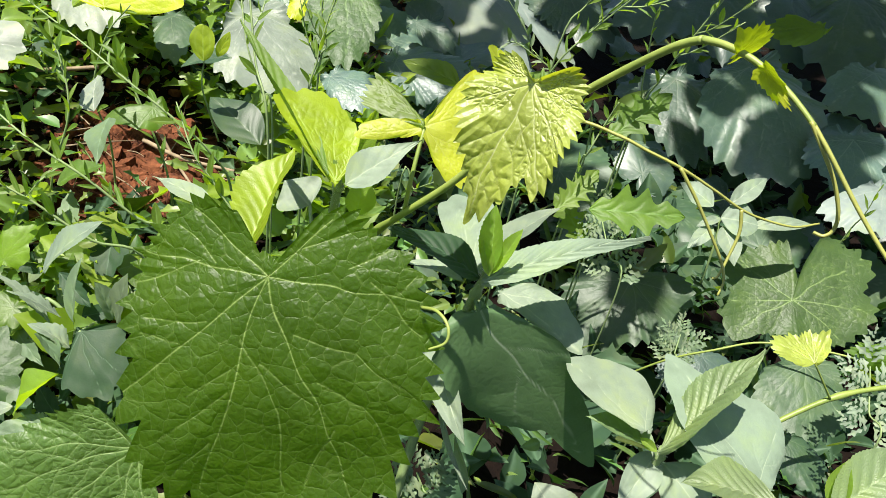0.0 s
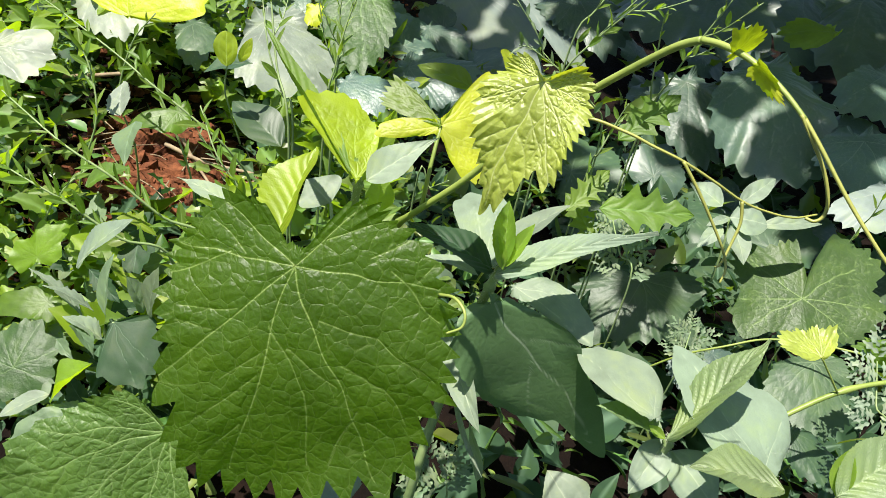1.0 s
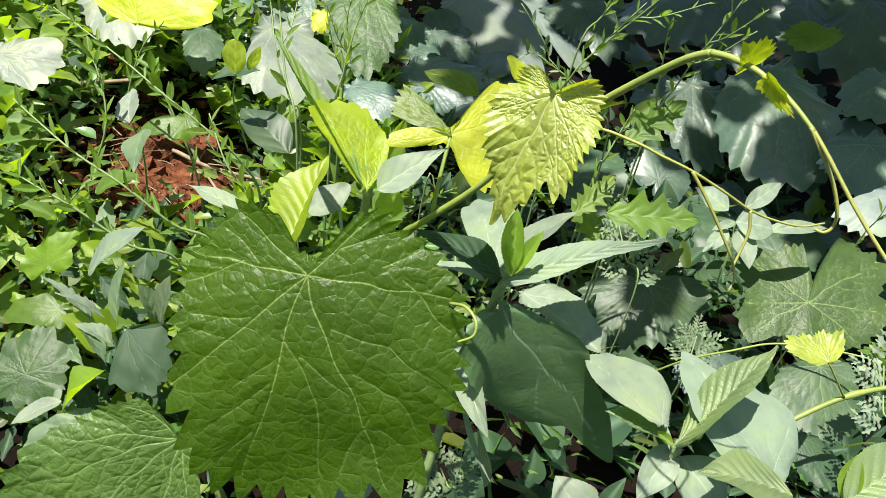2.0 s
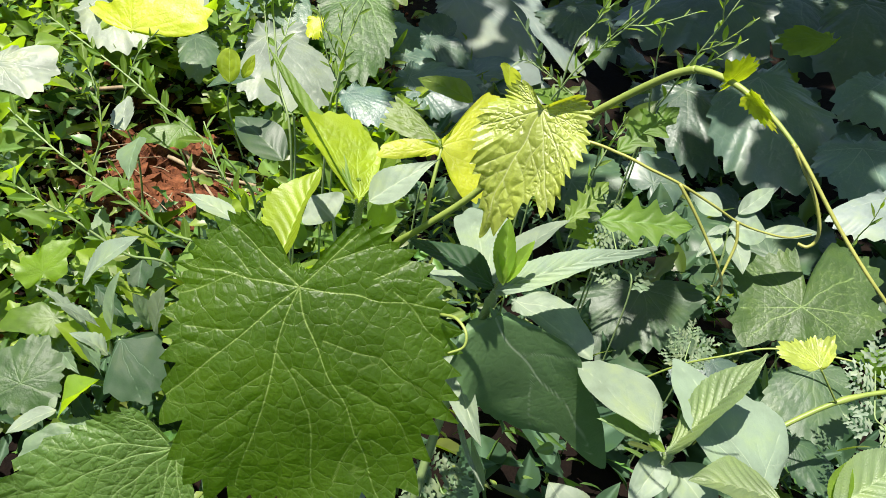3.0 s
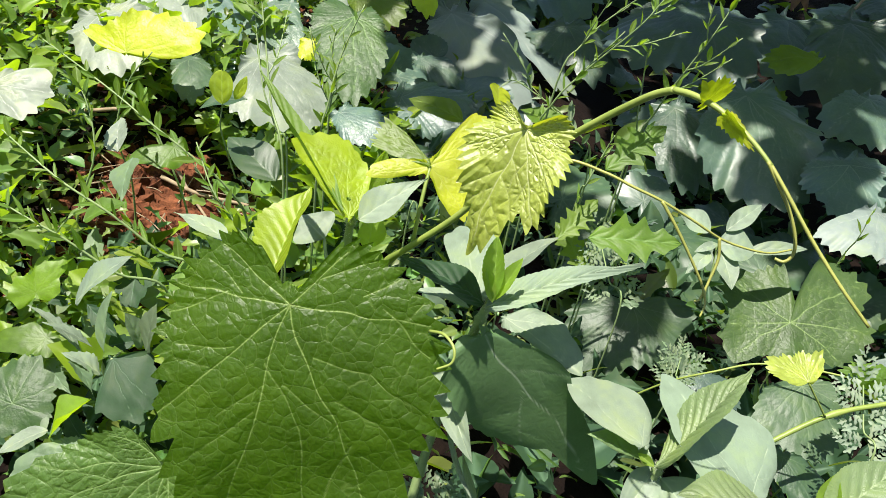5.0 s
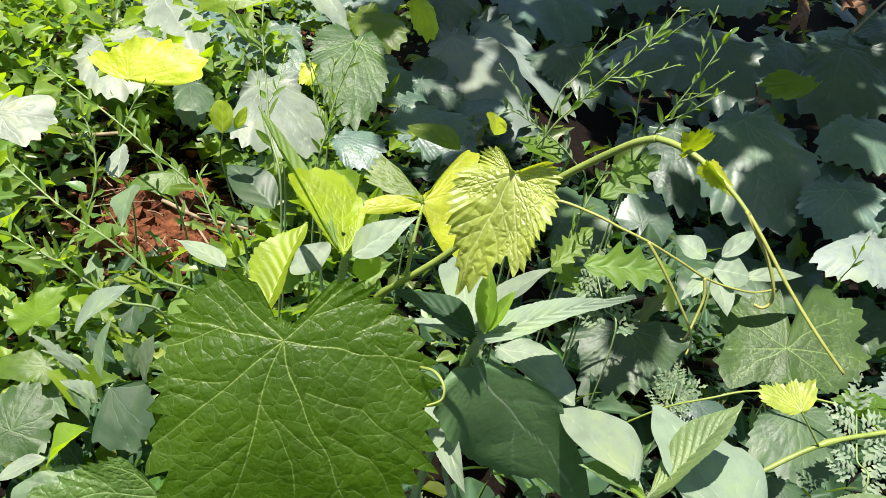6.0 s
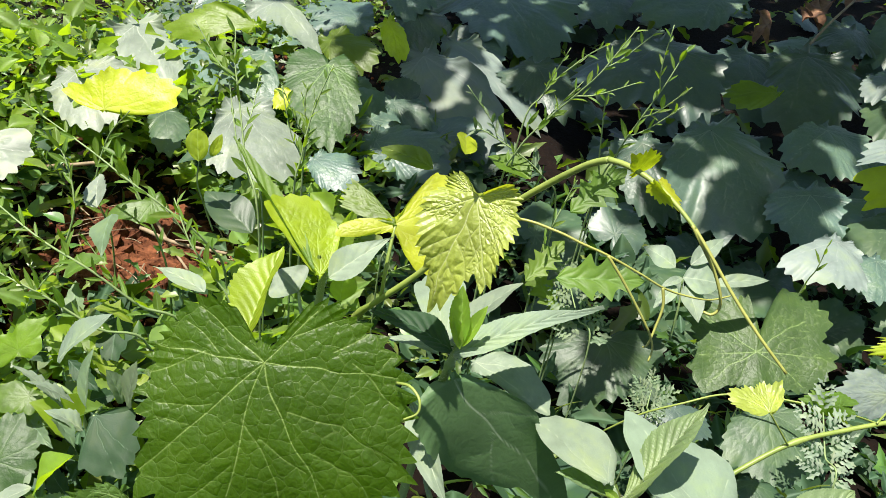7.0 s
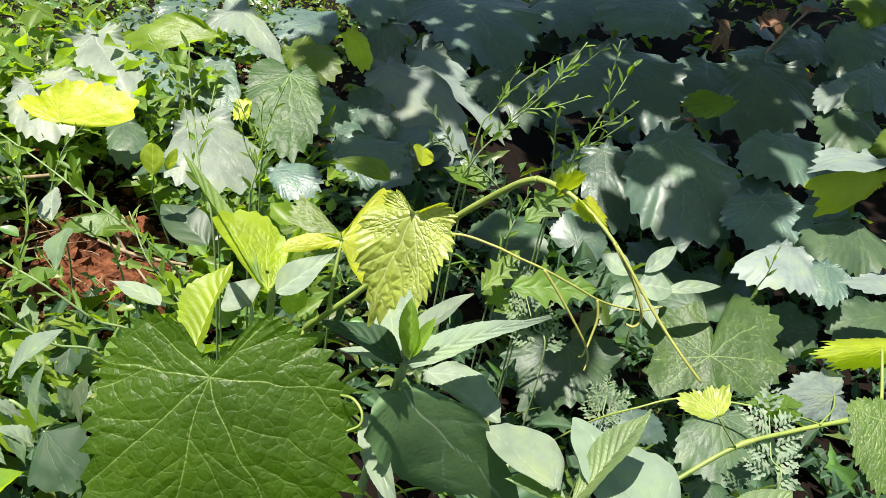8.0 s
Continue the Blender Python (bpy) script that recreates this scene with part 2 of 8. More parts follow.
def tube_arrays(points, r0, r1, sides=8, steps=8, knots=(), swell=1.5):
    """A stalk through the points, tapering from r0 to r1 and thicker at the knots (0 to 1 along it)."""
    line = spline(points, steps)
    n = len(line)
    s = np.linspace(0, 1, n)
    rad = r0 + (r1 - r0) * s
    for k in knots:
        rad = rad * (1 + (swell - 1) * np.exp(-((s - k) / 0.018) ** 2))
    way = np.gradient(line, axis=0)
    way /= np.linalg.norm(way, axis=1)[:, None] + 1e-12
    side = np.cross(way[0], (0.3, 0.2, 0.93))
    side /= np.linalg.norm(side) + 1e-9
    verts = []
    ang = np.linspace(0, 2 * np.pi, sides, endpoint=False)
    for i in range(n):
        side = side - way[i] * side.dot(way[i])
        side /= np.linalg.norm(side) + 1e-9
        up = np.cross(way[i], side)
        ring = line[i] + rad[i] * (np.cos(ang)[:, None] * side + np.sin(ang)[:, None] * up)
        verts.append(ring)
    verts = np.concatenate(verts + [line[:1], line[-1:]])
    faces = []
    for i in range(n - 1):
        for k in range(sides):
            a, b = i * sides + k, i * sides + (k + 1) % sides
            faces.append((a, b, b + sides, a + sides))
    end = n * sides
    for k in range(sides):
        faces.append(((k + 1) % sides, k, end, end))
        faces.append((end - sides + k, end - sides + (k + 1) % sides, end + 1, end + 1))
    faces = [tuple(dict.fromkeys(q)) for q in faces]
    return verts, faces


def tube(name, parent, points, r0, r1, mat, label="", sides=8, steps=8, knots=(), swell=1.5, root=False):
    if root:
        x, y, z = points[0]
        points = [(x - 0.008, y + 0.006, float(ground_height(x, y)) - 0.01), *points]
    verts, faces = tube_arrays(points, r0, r1, sides, steps, knots, swell)
    base = np.array(points[0], float)
    me = bpy.data.meshes.new(name)
    me.from_pydata((verts - base).tolist(), [], faces)
    me.polygons.foreach_set("use_smooth", [True] * len(me.polygons))
    me.materials.append(mat)
    return part(name, me, parent, Matrix.Translation(base), label)


def grid_faces(nu, nv, closed=False):
    """Quads of a grid of nu rows of nv points."""
    i, j = np.meshgrid(np.arange(nu - 1), np.arange(nv if closed else nv - 1), indexing="ij")
    k = (j + 1) % nv
    return np.stack([i * nv + j, i * nv + k, (i + 1) * nv + k, (i + 1) * nv + j], -1).reshape(-1, 4)


def to_lines(x, y, lines):
    """Distance to tapering vein lines (x0, y0, x1, y1, width0, width1), as a mask of 1 on a vein, and the plain distance in widths."""
    best, near = np.zeros_like(x), np.full_like(x, 9.0)
    for x0, y0, x1, y1, w0, w1, *tone in lines:
        dx, dy = x1 - x0, y1 - y0
        t = np.clip(((x - x0) * dx + (y - y0) * dy) / (dx * dx + dy * dy + 1e-12), 0, 1)
        d = np.hypot(x - x0 - t * dx, y - y0 - t * dy)
        w = w0 + (w1 - w0) * t
        best = np.maximum(best, np.exp(-(d / w) ** 2) * (tone[0] if tone else 1.0))
        near = np.minimum(near, d)
    return best, near


ROUND = ((0, 1.0), (47, 0.93), (96, 0.82), (140, 0.64))


def grape_blade(seed=1, shape=ROUND, lobe=0.10, teeth=46, tooth=0.05, across=200, rings=40, sinus=0.20, basal=1.0, gap=168, cup=0.10, droop=0.15, quilt=0.008, wave=0.03, bend=0.0, fold=0.0, lobes=None, main=None, bold=1.0, forks=(), branch=4, flare=0.0):
    """The blade of a grape leaf: its stalk joins at the origin, its tip lies at y = 1. lobes: an uneven outline as (degrees, reach); main: its main veins likewise. Returns points, faces, vein mask."""
    rnd = random.Random(seed)
    th = np.linspace(-math.pi, math.pi, across)
    deg = np.abs(np.degrees(th))
    side = np.where(th < 0, -1, 1)
    jig = {(-1, k): rnd.uniform(-0.06, 0.06) for k in range(4)}
    jig.update({(1, k): rnd.uniform(-0.06, 0.06) for k in range(4)})
    peaks = {s: [a for a, _ in shape] + [180] for s in (-1, 1)}
    r = np.zeros_like(th)
    for s in (-1, 1):
        heights = [h * (basal if k == 3 else 1) * (1 + (jig[s, k] if k else 0)) for k, (_, h) in enumerate(shape)] + [sinus]
        xs, ys = [], []
        for k in range(4):
            xs.append(peaks[s][k]), ys.append(heights[k])
            if k < 3:
                xs.append((peaks[s][k] + peaks[s][k + 1]) / 2 + 2)
                ys.append((heights[k] + heights[k + 1]) / 2 * (1 - lobe * (1.5 if k == 0 else 1.0)))
        xs += [gap, 180]
        ys += [sinus * 1.7, sinus * 0.55]
        value = np.interp(deg, xs, ys)
        r = np.where(side == s, value, r)
    if lobes:
        a, h = np.array(lobes).T
        r = np.interp(np.degrees(th), np.concatenate([a - 360, a, a + 360]), np.concatenate([h, h, h]))
    span = max(3, across // (180 if lobes else 60))
    kernel = np.ones(span) / span
    r = np.convolve(np.concatenate([r[-9:], r, r[:9]]), kernel, "same")[9:-9]
    phase = th * teeth / (2 * np.pi) + 0.25 * np.sin(th * 5 + seed) + 0.5
    saw = 1 - np.abs(2 * (phase % 1) - 1)
    big = 0.7 + 0.6 * np.abs(np.sin(phase * 1.3 + seed))
    r = r * (1 + tooth * big * (saw - 0.4) * np.clip((176 - deg) / 14, 0, 1) * 1.6)
    q = np.linspace(0.0, 1.0, rings) ** 0.85
    q[0] = 0.004
    rr = q[:, None] * r[None, :]
    x, y = rr * np.sin(th), rr * np.cos(th)
    lines = []
    for s in (-1, 1):
        for k, (a, h) in enumerate(shape):
            if k == 0 and s == 1 or main:
                continue
            a1 = math.radians(s * a)
            hh = h * (basal if k == 3 else 1) * (1 + (jig[s, k] if k else 0)) * 0.97
            ex, ey = hh * math.sin(a1), hh * math.cos(a1)
            lines.append((0, 0, ex, ey, 0.0058 if k < 3 else 0.0048, 0.0022))
            count = (5, 4, 4, 3)[k]
            for i in range(count):
                f = 0.16 + 0.76 * (i + 0.3 * rnd.random()) / count
                for turn in (-1, 1):
                    if k and turn * s > 0 and i < 1 and k < 3:
                        continue
                    b = a1 + turn * math.radians(46 - 8 * f)
                    ln = hh * (0.40 if k < 3 else 0.25) * (1.05 - f * 0.75)
                    mx, my = ex * f, ey * f
                    kx, ky = mx + 0.55 * ln * math.sin(b), my + 0.55 * ln * math.cos(b)
                    b -= turn * 0.30
                    lines.append((mx, my, kx, ky, 0.0032, 0.0025))
                    lines.append((kx, ky, kx + 0.5 * ln * math.sin(b), ky + 0.5 * ln * math.cos(b), 0.0028, 0.0018))
                    for part_way, far in ((0.45, 0.30), (0.8, 0.22)):
                        g = b + turn * 0.8
                        px, py = mx + (kx - mx) * part_way, my + (ky - my) * part_way
                        lines.append((px, py, px + far * ln * math.sin(g), py + far * ln * math.cos(g), 0.0022, 0.0015))
    for k, (a, h) in enumerate(main or ()):
        a1 = math.radians(a)
        way, across_way = np.array([math.sin(a1), math.cos(a1)]), np.array([math.cos(a1), -math.sin(a1)])
        bow = 0.0 if forks else rnd.uniform(-0.03, 0.03)
        run = [way * h * f + across_way * bow * math.sin(3.1 * f) for f in (0, 0.25, 0.5, 0.75, 0.98)]
        for i in range(4):
            lines.append((*run[i], *run[i + 1], 0.0040 - 0.0005 * i, 0.0035 - 0.0005 * i))
        for i in range(0 if forks else branch):
            f = 0.26 + 0.17 * i + rnd.uniform(-0.03, 0.03)
            for turn in (-1, 1):
                g = f + 0.05 * turn
                p = way * h * g + across_way * bow * math.sin(3.1 * g)
                ln = 0.40 * h * (1.12 - g)
                b = a1 + turn * rnd.uniform(0.72, 0.9)
                old_w = 0.0030
                for step in range(4):
                    e = p + 0.3 * ln * np.array([math.sin(b), math.cos(b)])
                    lines.append((*p, *e, old_w, old_w - 0.0004, 0.6 - 0.08 * step))
                    old_w -= 0.0004
                    if step < 3:
                        for way_off in ((-1) ** (step + i),):
                            c = b + way_off * rnd.uniform(0.9, 1.3)
                            u = e + rnd.uniform(0.06, 0.10) * h * np.array([math.sin(c), math.cos(c)])
                            lines.append((*e, *u, 0.0020, 0.0014, 0.3))
                    p, b = e, b - turn * 0.13 + rnd.uniform(-0.12, 0.12)
    lines += [(*f, 0.0030, 0.0024, 0.75) for f in forks]
    lines = [(*e[:4], e[4] * bold, e[5] * bold, *e[6:]) for e in lines]
    sway = 0.012 * np.sin(9 * y + 5 * x + seed) + 0.006 * np.sin(23 * y - 17 * x + seed * 3)
    vein, near = to_lines(x + sway, y + 0.7 * sway * np.cos(11 * x + seed), lines)
    puff = np.clip(near / 0.09, 0, 1) ** 0.6
    z = quilt * puff - cup * (x * x) + droop * (y - np.clip(y, 0, 2) ** 2) + bend * np.clip(-y, 0, 1) ** 2 + fold * np.abs(x)
    z += flare * np.clip(y - 0.70, 0, 1) ** 2
    z += wave * q[:, None] ** 3 * np.sin(th * 4 + seed) + wave * 0.6 * q[:, None] ** 4 * np.sin(th * 9 + seed * 2.1)
    for i, p in enumerate((2.3, 5.1)):
        z += 0.012 / (i + 1) * np.sin(p * x * 3 + seed) * np.cos(p * y * 3 + seed * 0.7) * q[:, None]
    pts = np.stack([x, y, z], -1).reshape(-1, 3)
    return pts, grid_faces(rings, across), vein.ravel() * 0.85


def strip_blade(seed=1, shape="ovate", long=60, wide=25, teeth=0, tooth=0.0, fold=0.2, curve=0.4, quilt=0.012, ribs=7, wave=0.03, lobes=0, cut=0.6, twist=0.0, ratio=0.3):
    """A leaf with one midrib from the origin to y = 1, half a unit wide at most to each side (x = 1 there). curve: how far it arches down, in radians."""
    u = np.linspace(0, 1, long)
    v = np.linspace(-1, 1, wide)
    v = np.sign(v) * np.abs(v) ** 1.5
    a = {"ovate": (0.62, 0.95), "lance": (0.8, 1.0), "heart": (0.38, 1.0), "round": (0.5, 0.5), "linear": (0.4, 0.6), "pointed": (0.6, 1.45), "drop": (0.42, 1.25), "taper": (0.55, 1.7)}[shape]
    top = a[0] / (a[0] + a[1])
    w = u ** a[0] * (1 - u) ** a[1] / (top ** a[0] * (1 - top) ** a[1])
    if lobes:
        w = w * (1 - cut * (0.5 + 0.5 * np.cos(2 * np.pi * (u * lobes + 0.3))) ** 0.7 * np.clip((0.93 - u) * 6, 0, 1))
    wl = wr = w
    if teeth:
        saw = (u * teeth + 0.13 * seed) % 1
        wl = w * (1 - tooth * (1 - saw))
        wr = w * (1 - tooth * (1 - (saw + 0.37) % 1))
    half = np.where(v[None, :] < 0, wl[:, None], wr[:, None])
    x = half * v[None, :]
    lift = np.abs(v)[None, :] * (0.10 if lobes == 0 else 0.16) * (1 - u[:, None])
    y = u[:, None] + lift * half * 3 * ratio
    mid = np.exp(-(x / (0.032 - 0.02 * u[:, None])) ** 2)
    slant = (u[:, None] - 0.26 * np.abs(v)[None, :] ** 0.9) * ribs + 0.2 * (v[None, :] > 0)
    d = np.abs((slant + 0.5) % 1 - 0.5)
    rib = np.exp(-(d / 0.04) ** 2) * np.clip(1.1 - np.abs(v)[None, :], 0, 1) * 0.3
    if ribs <= 3:
        lat = np.exp(-((np.abs(v)[None, :] - 0.42 - 0.16 * np.sin(u[:, None] * 3.1)) / 0.05) ** 2) * 0.35 * (u[:, None] < 0.85)
        rib = np.maximum(rib * 0.5, lat)
    vein = np.maximum(mid, rib)
    k = curve if abs(curve) > 1e-3 else 1e-3
    z = fold * 1.1 * ratio * np.abs(x) ** 1.2 + quilt * np.clip(d / 0.3, 0, 1) * np.clip(1.15 - np.abs(v)[None, :], 0, 1)
    z += 2.5 * wave * ratio * np.abs(v)[None, :] ** 2 * np.sin(u[:, None] * 9 + seed + 1.3 * (v[None, :] > 0))
    yy = np.sin(k * y) / k - z * np.sin(k * y)
    zz = -(1 - np.cos(k * y)) / k + z * np.cos(k * y)
    end = np.array([math.sin(k) / k, -(1 - math.cos(k)) / k])
    end_len = np.hypot(*end)
    c, s = end / end_len
    yy, zz = (c * yy + s * zz) / end_len, (-s * yy + c * zz) / end_len
    if twist:
        tw = twist * u[:, None]
        x, zz = x * np.cos(tw) - zz * np.sin(tw), x * np.sin(tw) + zz * np.cos(tw)
    pts = np.stack([x, yy, zz], -1).reshape(-1, 3)
    return pts, grid_faces(long, wide), vein.ravel() * 0.8


def seat(base, tip, side):
    """The frame of a leaf from three places: stalk end, tip and one side. Returns its pose, length and half width. The upper face looks up or to the front."""
    b, t, s = Vector(base), Vector(tip), Vector(side)
    y = t - b
    length = y.length
    y.normalize()
    x = (s - b) - y * (s - b).dot(y)
    half = x.length
    x.normalize()
    n = x.cross(y)
    if n.dot(Vector((0.1, -0.55, 0.83))) < 0:
        x, n = -x, -n
    m = Matrix((x, y, n)).transposed().to_4x4()
    m.translation = b
    return m, length, half


def reach(*r):
    """The outline of a blade from its reach at even steps round the stalk's end, beginning opposite the tip."""
    return [(-180 + 360 * k / len(r), v) for k, v in enumerate(r)]


def leaf(parent, base, tip, side, mat, kind="grape", name="leaf", label="", stalk=None, stalk_r=0.0016, stalk_mat=None, hole=None, **shape):
    """One leaf as a part of a plant, with its stalk where one shows."""
    m, length, half = seat(base, tip, side)
    if kind == "grape":
        pts, faces, vein = grape_blade(**shape)
        size = np.array([length if "lobes" in shape else half / (0.5 * np.ptp(pts[:, 0])), length, length])
    else:
        pts, faces, vein = strip_blade(ratio=half / length, **shape)
        size = np.array([half, length, length])
    if hole:
        mid = (pts * size)[faces].mean(1)
        faces = faces[np.hypot(mid[:, 0] - hole[0], mid[:, 1] - hole[1]) > hole[2]]
    attrs = {"vein": ("FLOAT", "value", vein), "blade": ("FLOAT_VECTOR", "vector", pts * np.array([half / length if kind != "grape" else 1, 1, 0])), "span": ("FLOAT", "value", np.full(len(pts), min(1.2, length / 0.1)))}
    me = mesh_of(name, pts * size, faces, mat, attrs)
    ob = part(name, me, parent, m, label)
    if stalk:
        tube("leaf_stalk", ob, [*stalk, base], stalk_r, stalk_r * 0.8, stalk_mat or STALK, sides=6, steps=6)
    return ob


def hairs(parent, points, radius, count, length, seed):
    """Fine stiff hairs round a stalk."""
    rnd = random.Random(seed)
    line = spline(points, 16)
    verts, faces = [], []
    for i in range(count):
        k = rnd.randrange(len(line) - 1)
        p, way = Vector(line[k]).lerp(Vector(line[k + 1]), rnd.random()), Vector(line[k + 1] - line[k]).normalized()
        out = way.orthogonal().normalized()
        out.rotate(Matrix.Rotation(rnd.uniform(0, 6.28), 3, way))
        a, w = p + out * radius * 0.8, way.cross(out) * 0.00007
        n = len(verts)
        verts += [a - w, a + w, a + way * 0.00014, a + (out + way * rnd.uniform(-0.2, 0.5)) * length * rnd.uniform(0.6, 1.2)]
        faces += [(n, n + 1, n + 3), (n + 1, n + 2, n + 3), (n + 2, n, n + 3)]
    base = Vector(points[0])
    stem = next(c for c in parent.children if c.name.startswith("stem"))
    part("hairs", mesh_of("hairs", [v - base for v in verts], faces, HAIR), stem, Matrix.Translation(base), "fine pale hairs")


# ---- ground ----
def ground_height(x, y):
    """A low bank: higher at the left, level to the right and far away."""
    x, y = np.asarray(x, float), np.asarray(y, float)
    near = np.exp(-((x + 0.1) / 1.6) ** 2 - ((y - 0.6) / 1.8) ** 2)
    return (0.03 - 0.22 * np.clip(x - 0.15, -0.7, 0.35)) * near - 0.03 - 0.05 / (1 + np.exp(-(x - 0.02) * 18)) * near


def make_ground():
    n = 150
    s = np.linspace(-1, 1, n)
    gx = np.sign(s) * (np.abs(s) * 1.2 + 220 * np.abs(s) ** 7)
    x, y = np.meshgrid(gx, gx + 0.7, indexing="ij")
    z = ground_height(x, y)
    rnd = np.random.default_rng(4)
    close = np.exp(-(x / 1.5) ** 2 - ((y - 0.7) / 1.5) ** 2)
    for f, a in ((9, 0.010), (23, 0.006), (61, 0.004)):
        p = rnd.uniform(0, 6, 4)
        z = z + a * close * np.sin(f * x + p[0] + 2 * np.sin(f * 0.4 * y + p[1])) * np.cos(f * y + p[2])
    me = mesh_of("ground", np.stack([x, y, z], -1).reshape(-1, 3), grid_faces(n, n)[:, ::-1], SHADED_SOIL)
    tagged(new("ground", me), "crumbly garden soil, coloured near-black for the shade under the plants", "ground", kind="structure")


make_ground()


# ---- plants ----
vine = thing('grape_vine', (-0.0302, 0.2369, 0.3759), 'young grapevine shoot with one large leaf, lime young leaves and tendrils', 'vine')
tube('stem', vine, [(-0.0863, 0.3370, 0.1792), (-0.0642, 0.3210, 0.2562), (-0.0510, 0.3041, 0.2995), (-0.0358, 0.2803, 0.3421), (-0.0209, 0.2636, 0.3696), (-0.0028, 0.2568, 0.3935), (0.0157, 0.2494, 0.4228), (0.0354, 0.2345, 0.4522), (0.0435, 0.2283, 0.4636), (0.0512, 0.2215, 0.4742), (0.0569, 0.2151, 0.4821), (0.0616, 0.2100, 0.4868)], 0.0018, 0.0013, VINE_STALK, knots=[0.35, 0.6], label='ribbed light green vine stem', sides=10, root=True)
tube('shoot_tip', vine, [(0.0616, 0.2100, 0.4868), (0.0662, 0.2048, 0.4881), (0.0716, 0.1987, 0.4882), (0.0774, 0.1926, 0.4865), (0.0831, 0.1866, 0.4835), (0.0884, 0.1802, 0.4798)], 0.0012, 0.0007, VINE_STALK, sides=8)
tube('tendril', vine, [(0.0872, 0.1808, 0.4807), (0.0916, 0.1767, 0.4752), (0.0965, 0.1732, 0.4687), (0.1000, 0.1704, 0.4617), (0.1008, 0.1693, 0.4569), (0.0989, 0.1687, 0.4545), (0.0964, 0.1698, 0.4544)], 0.0006, 0.0005, TENDRIL, label='yellow green hooked tendril')
tube('tendril', vine, [(0.0884, 0.1802, 0.4798), (0.0931, 0.1742, 0.4751), (0.1014, 0.1638, 0.4662), (0.1096, 0.1545, 0.4586), (0.1184, 0.1467, 0.4514)], 0.00065, 0.0005, TENDRIL, label='long straight yellow green tendril')
tube('tendril', vine, [(0.0148, 0.2486, 0.4284), (0.0361, 0.2420, 0.4389), (0.0531, 0.2371, 0.4385), (0.0642, 0.2333, 0.4364), (0.0761, 0.2303, 0.4338), (0.0902, 0.2298, 0.4277), (0.1029, 0.2303, 0.4213), (0.1133, 0.2308, 0.4184), (0.1249, 0.2324, 0.4167), (0.1348, 0.2359, 0.4178)], 0.0007, 0.0004, TENDRIL, label='forked yellow green tendril')
tube('tendril', vine, [(0.0761, 0.2303, 0.4338), (0.0840, 0.2263, 0.4250), (0.0921, 0.2225, 0.4148), (0.0993, 0.2190, 0.4049), (0.1018, 0.2157, 0.3989), (0.1005, 0.2123, 0.3945)], 0.0007, 0.0004, TENDRIL)
tube('tendril', vine, [(0.1029, 0.2303, 0.4213), (0.1044, 0.2271, 0.4138), (0.1027, 0.2228, 0.4066), (0.0999, 0.2175, 0.3997), (0.0978, 0.2166, 0.3985)], 0.0007, 0.0004, TENDRIL)
tube('tendril', vine, [(-0.0053, 0.2002, 0.3745), (0.0007, 0.1925, 0.3808), (0.0052, 0.1867, 0.3799), (0.0053, 0.1833, 0.3755), (-0.0001, 0.1826, 0.3714)], 0.0007, 0.0005, VINE_STALK, label='short curled tendril')
leaf(vine, (-0.0635, 0.2013, 0.3755), (-0.0179, 0.1790, 0.2840), (-0.1566, 0.1757, 0.3353), GRAPE, lobes=reach(0.08, 0.08, 0.08, 0.07, 0.07, 0.07, 0.07, 0.07, 0.07, 0.08, 0.31, 0.35, 0.39, 0.39, 0.39, 0.44, 0.46, 0.51, 0.54, 0.57, 0.58, 0.64, 0.64, 0.67, 0.72, 0.77, 0.77, 0.8, 0.91, 0.97, 1.02, 0.94, 0.96, 1.01, 1.02, 1, 1.02, 1.01, 0.96, 0.89, 0.75, 0.78, 0.64, 0.6, 0.56, 0.54, 0.52, 0.49, 0.47, 0.47, 0.42, 0.42, 0.4, 0.38, 0.37, 0.36, 0.35, 0.31, 0.27, 0.24), main=[(115, 0.45), (69, 0.75), (37, 0.96), (0, 0.99), (-63, 0.57), (-112, 0.31), (146, 0.34)], forks=[(0.15, 0.18, 0.14, 0.48), (0.14, 0.48, 0.24, 0.81), (0.29, 0.36, 0.59, 0.47), (0.43, 0.54, 0.62, 0.64), (-0.03, 0.22, -0.22, 0.35), (-0.22, 0.35, -0.36, 0.59), (-0.04, 0.41, -0.16, 0.56), (-0.16, 0.56, -0.19, 0.76), (-0.04, 0.67, -0.11, 0.79), (-0.03, 0.62, 0.16, 0.84), (0.25, 0.08, 0.47, 0.02), (0.38, 0.13, 0.51, 0.06), (0.16, -0.09, 0.26, -0.24), (0.22, -0.11, 0.46, -0.09), (-0.27, 0.07, -0.44, 0.05), (-0.34, 0.13, -0.46, 0.38), (-0.41, 0.2, -0.49, 0.15), (-0.14, -0.05, -0.36, -0.04), (0.13, 0.28, 0.02, 0.48), (0.23, 0.27, 0.44, 0.33)], label='large dark green toothed grape leaf', seed=3, teeth=50, tooth=0.075, across=1300, rings=240, quilt=0.014, wave=0.02, droop=0.42, cup=0.14, flare=1.2, bold=0.8, stalk_r=0.0013, stalk_mat=VINE_STALK, stalk=[(-0.0301, 0.2449, 0.3699), (-0.0551, 0.2418, 0.3563)])
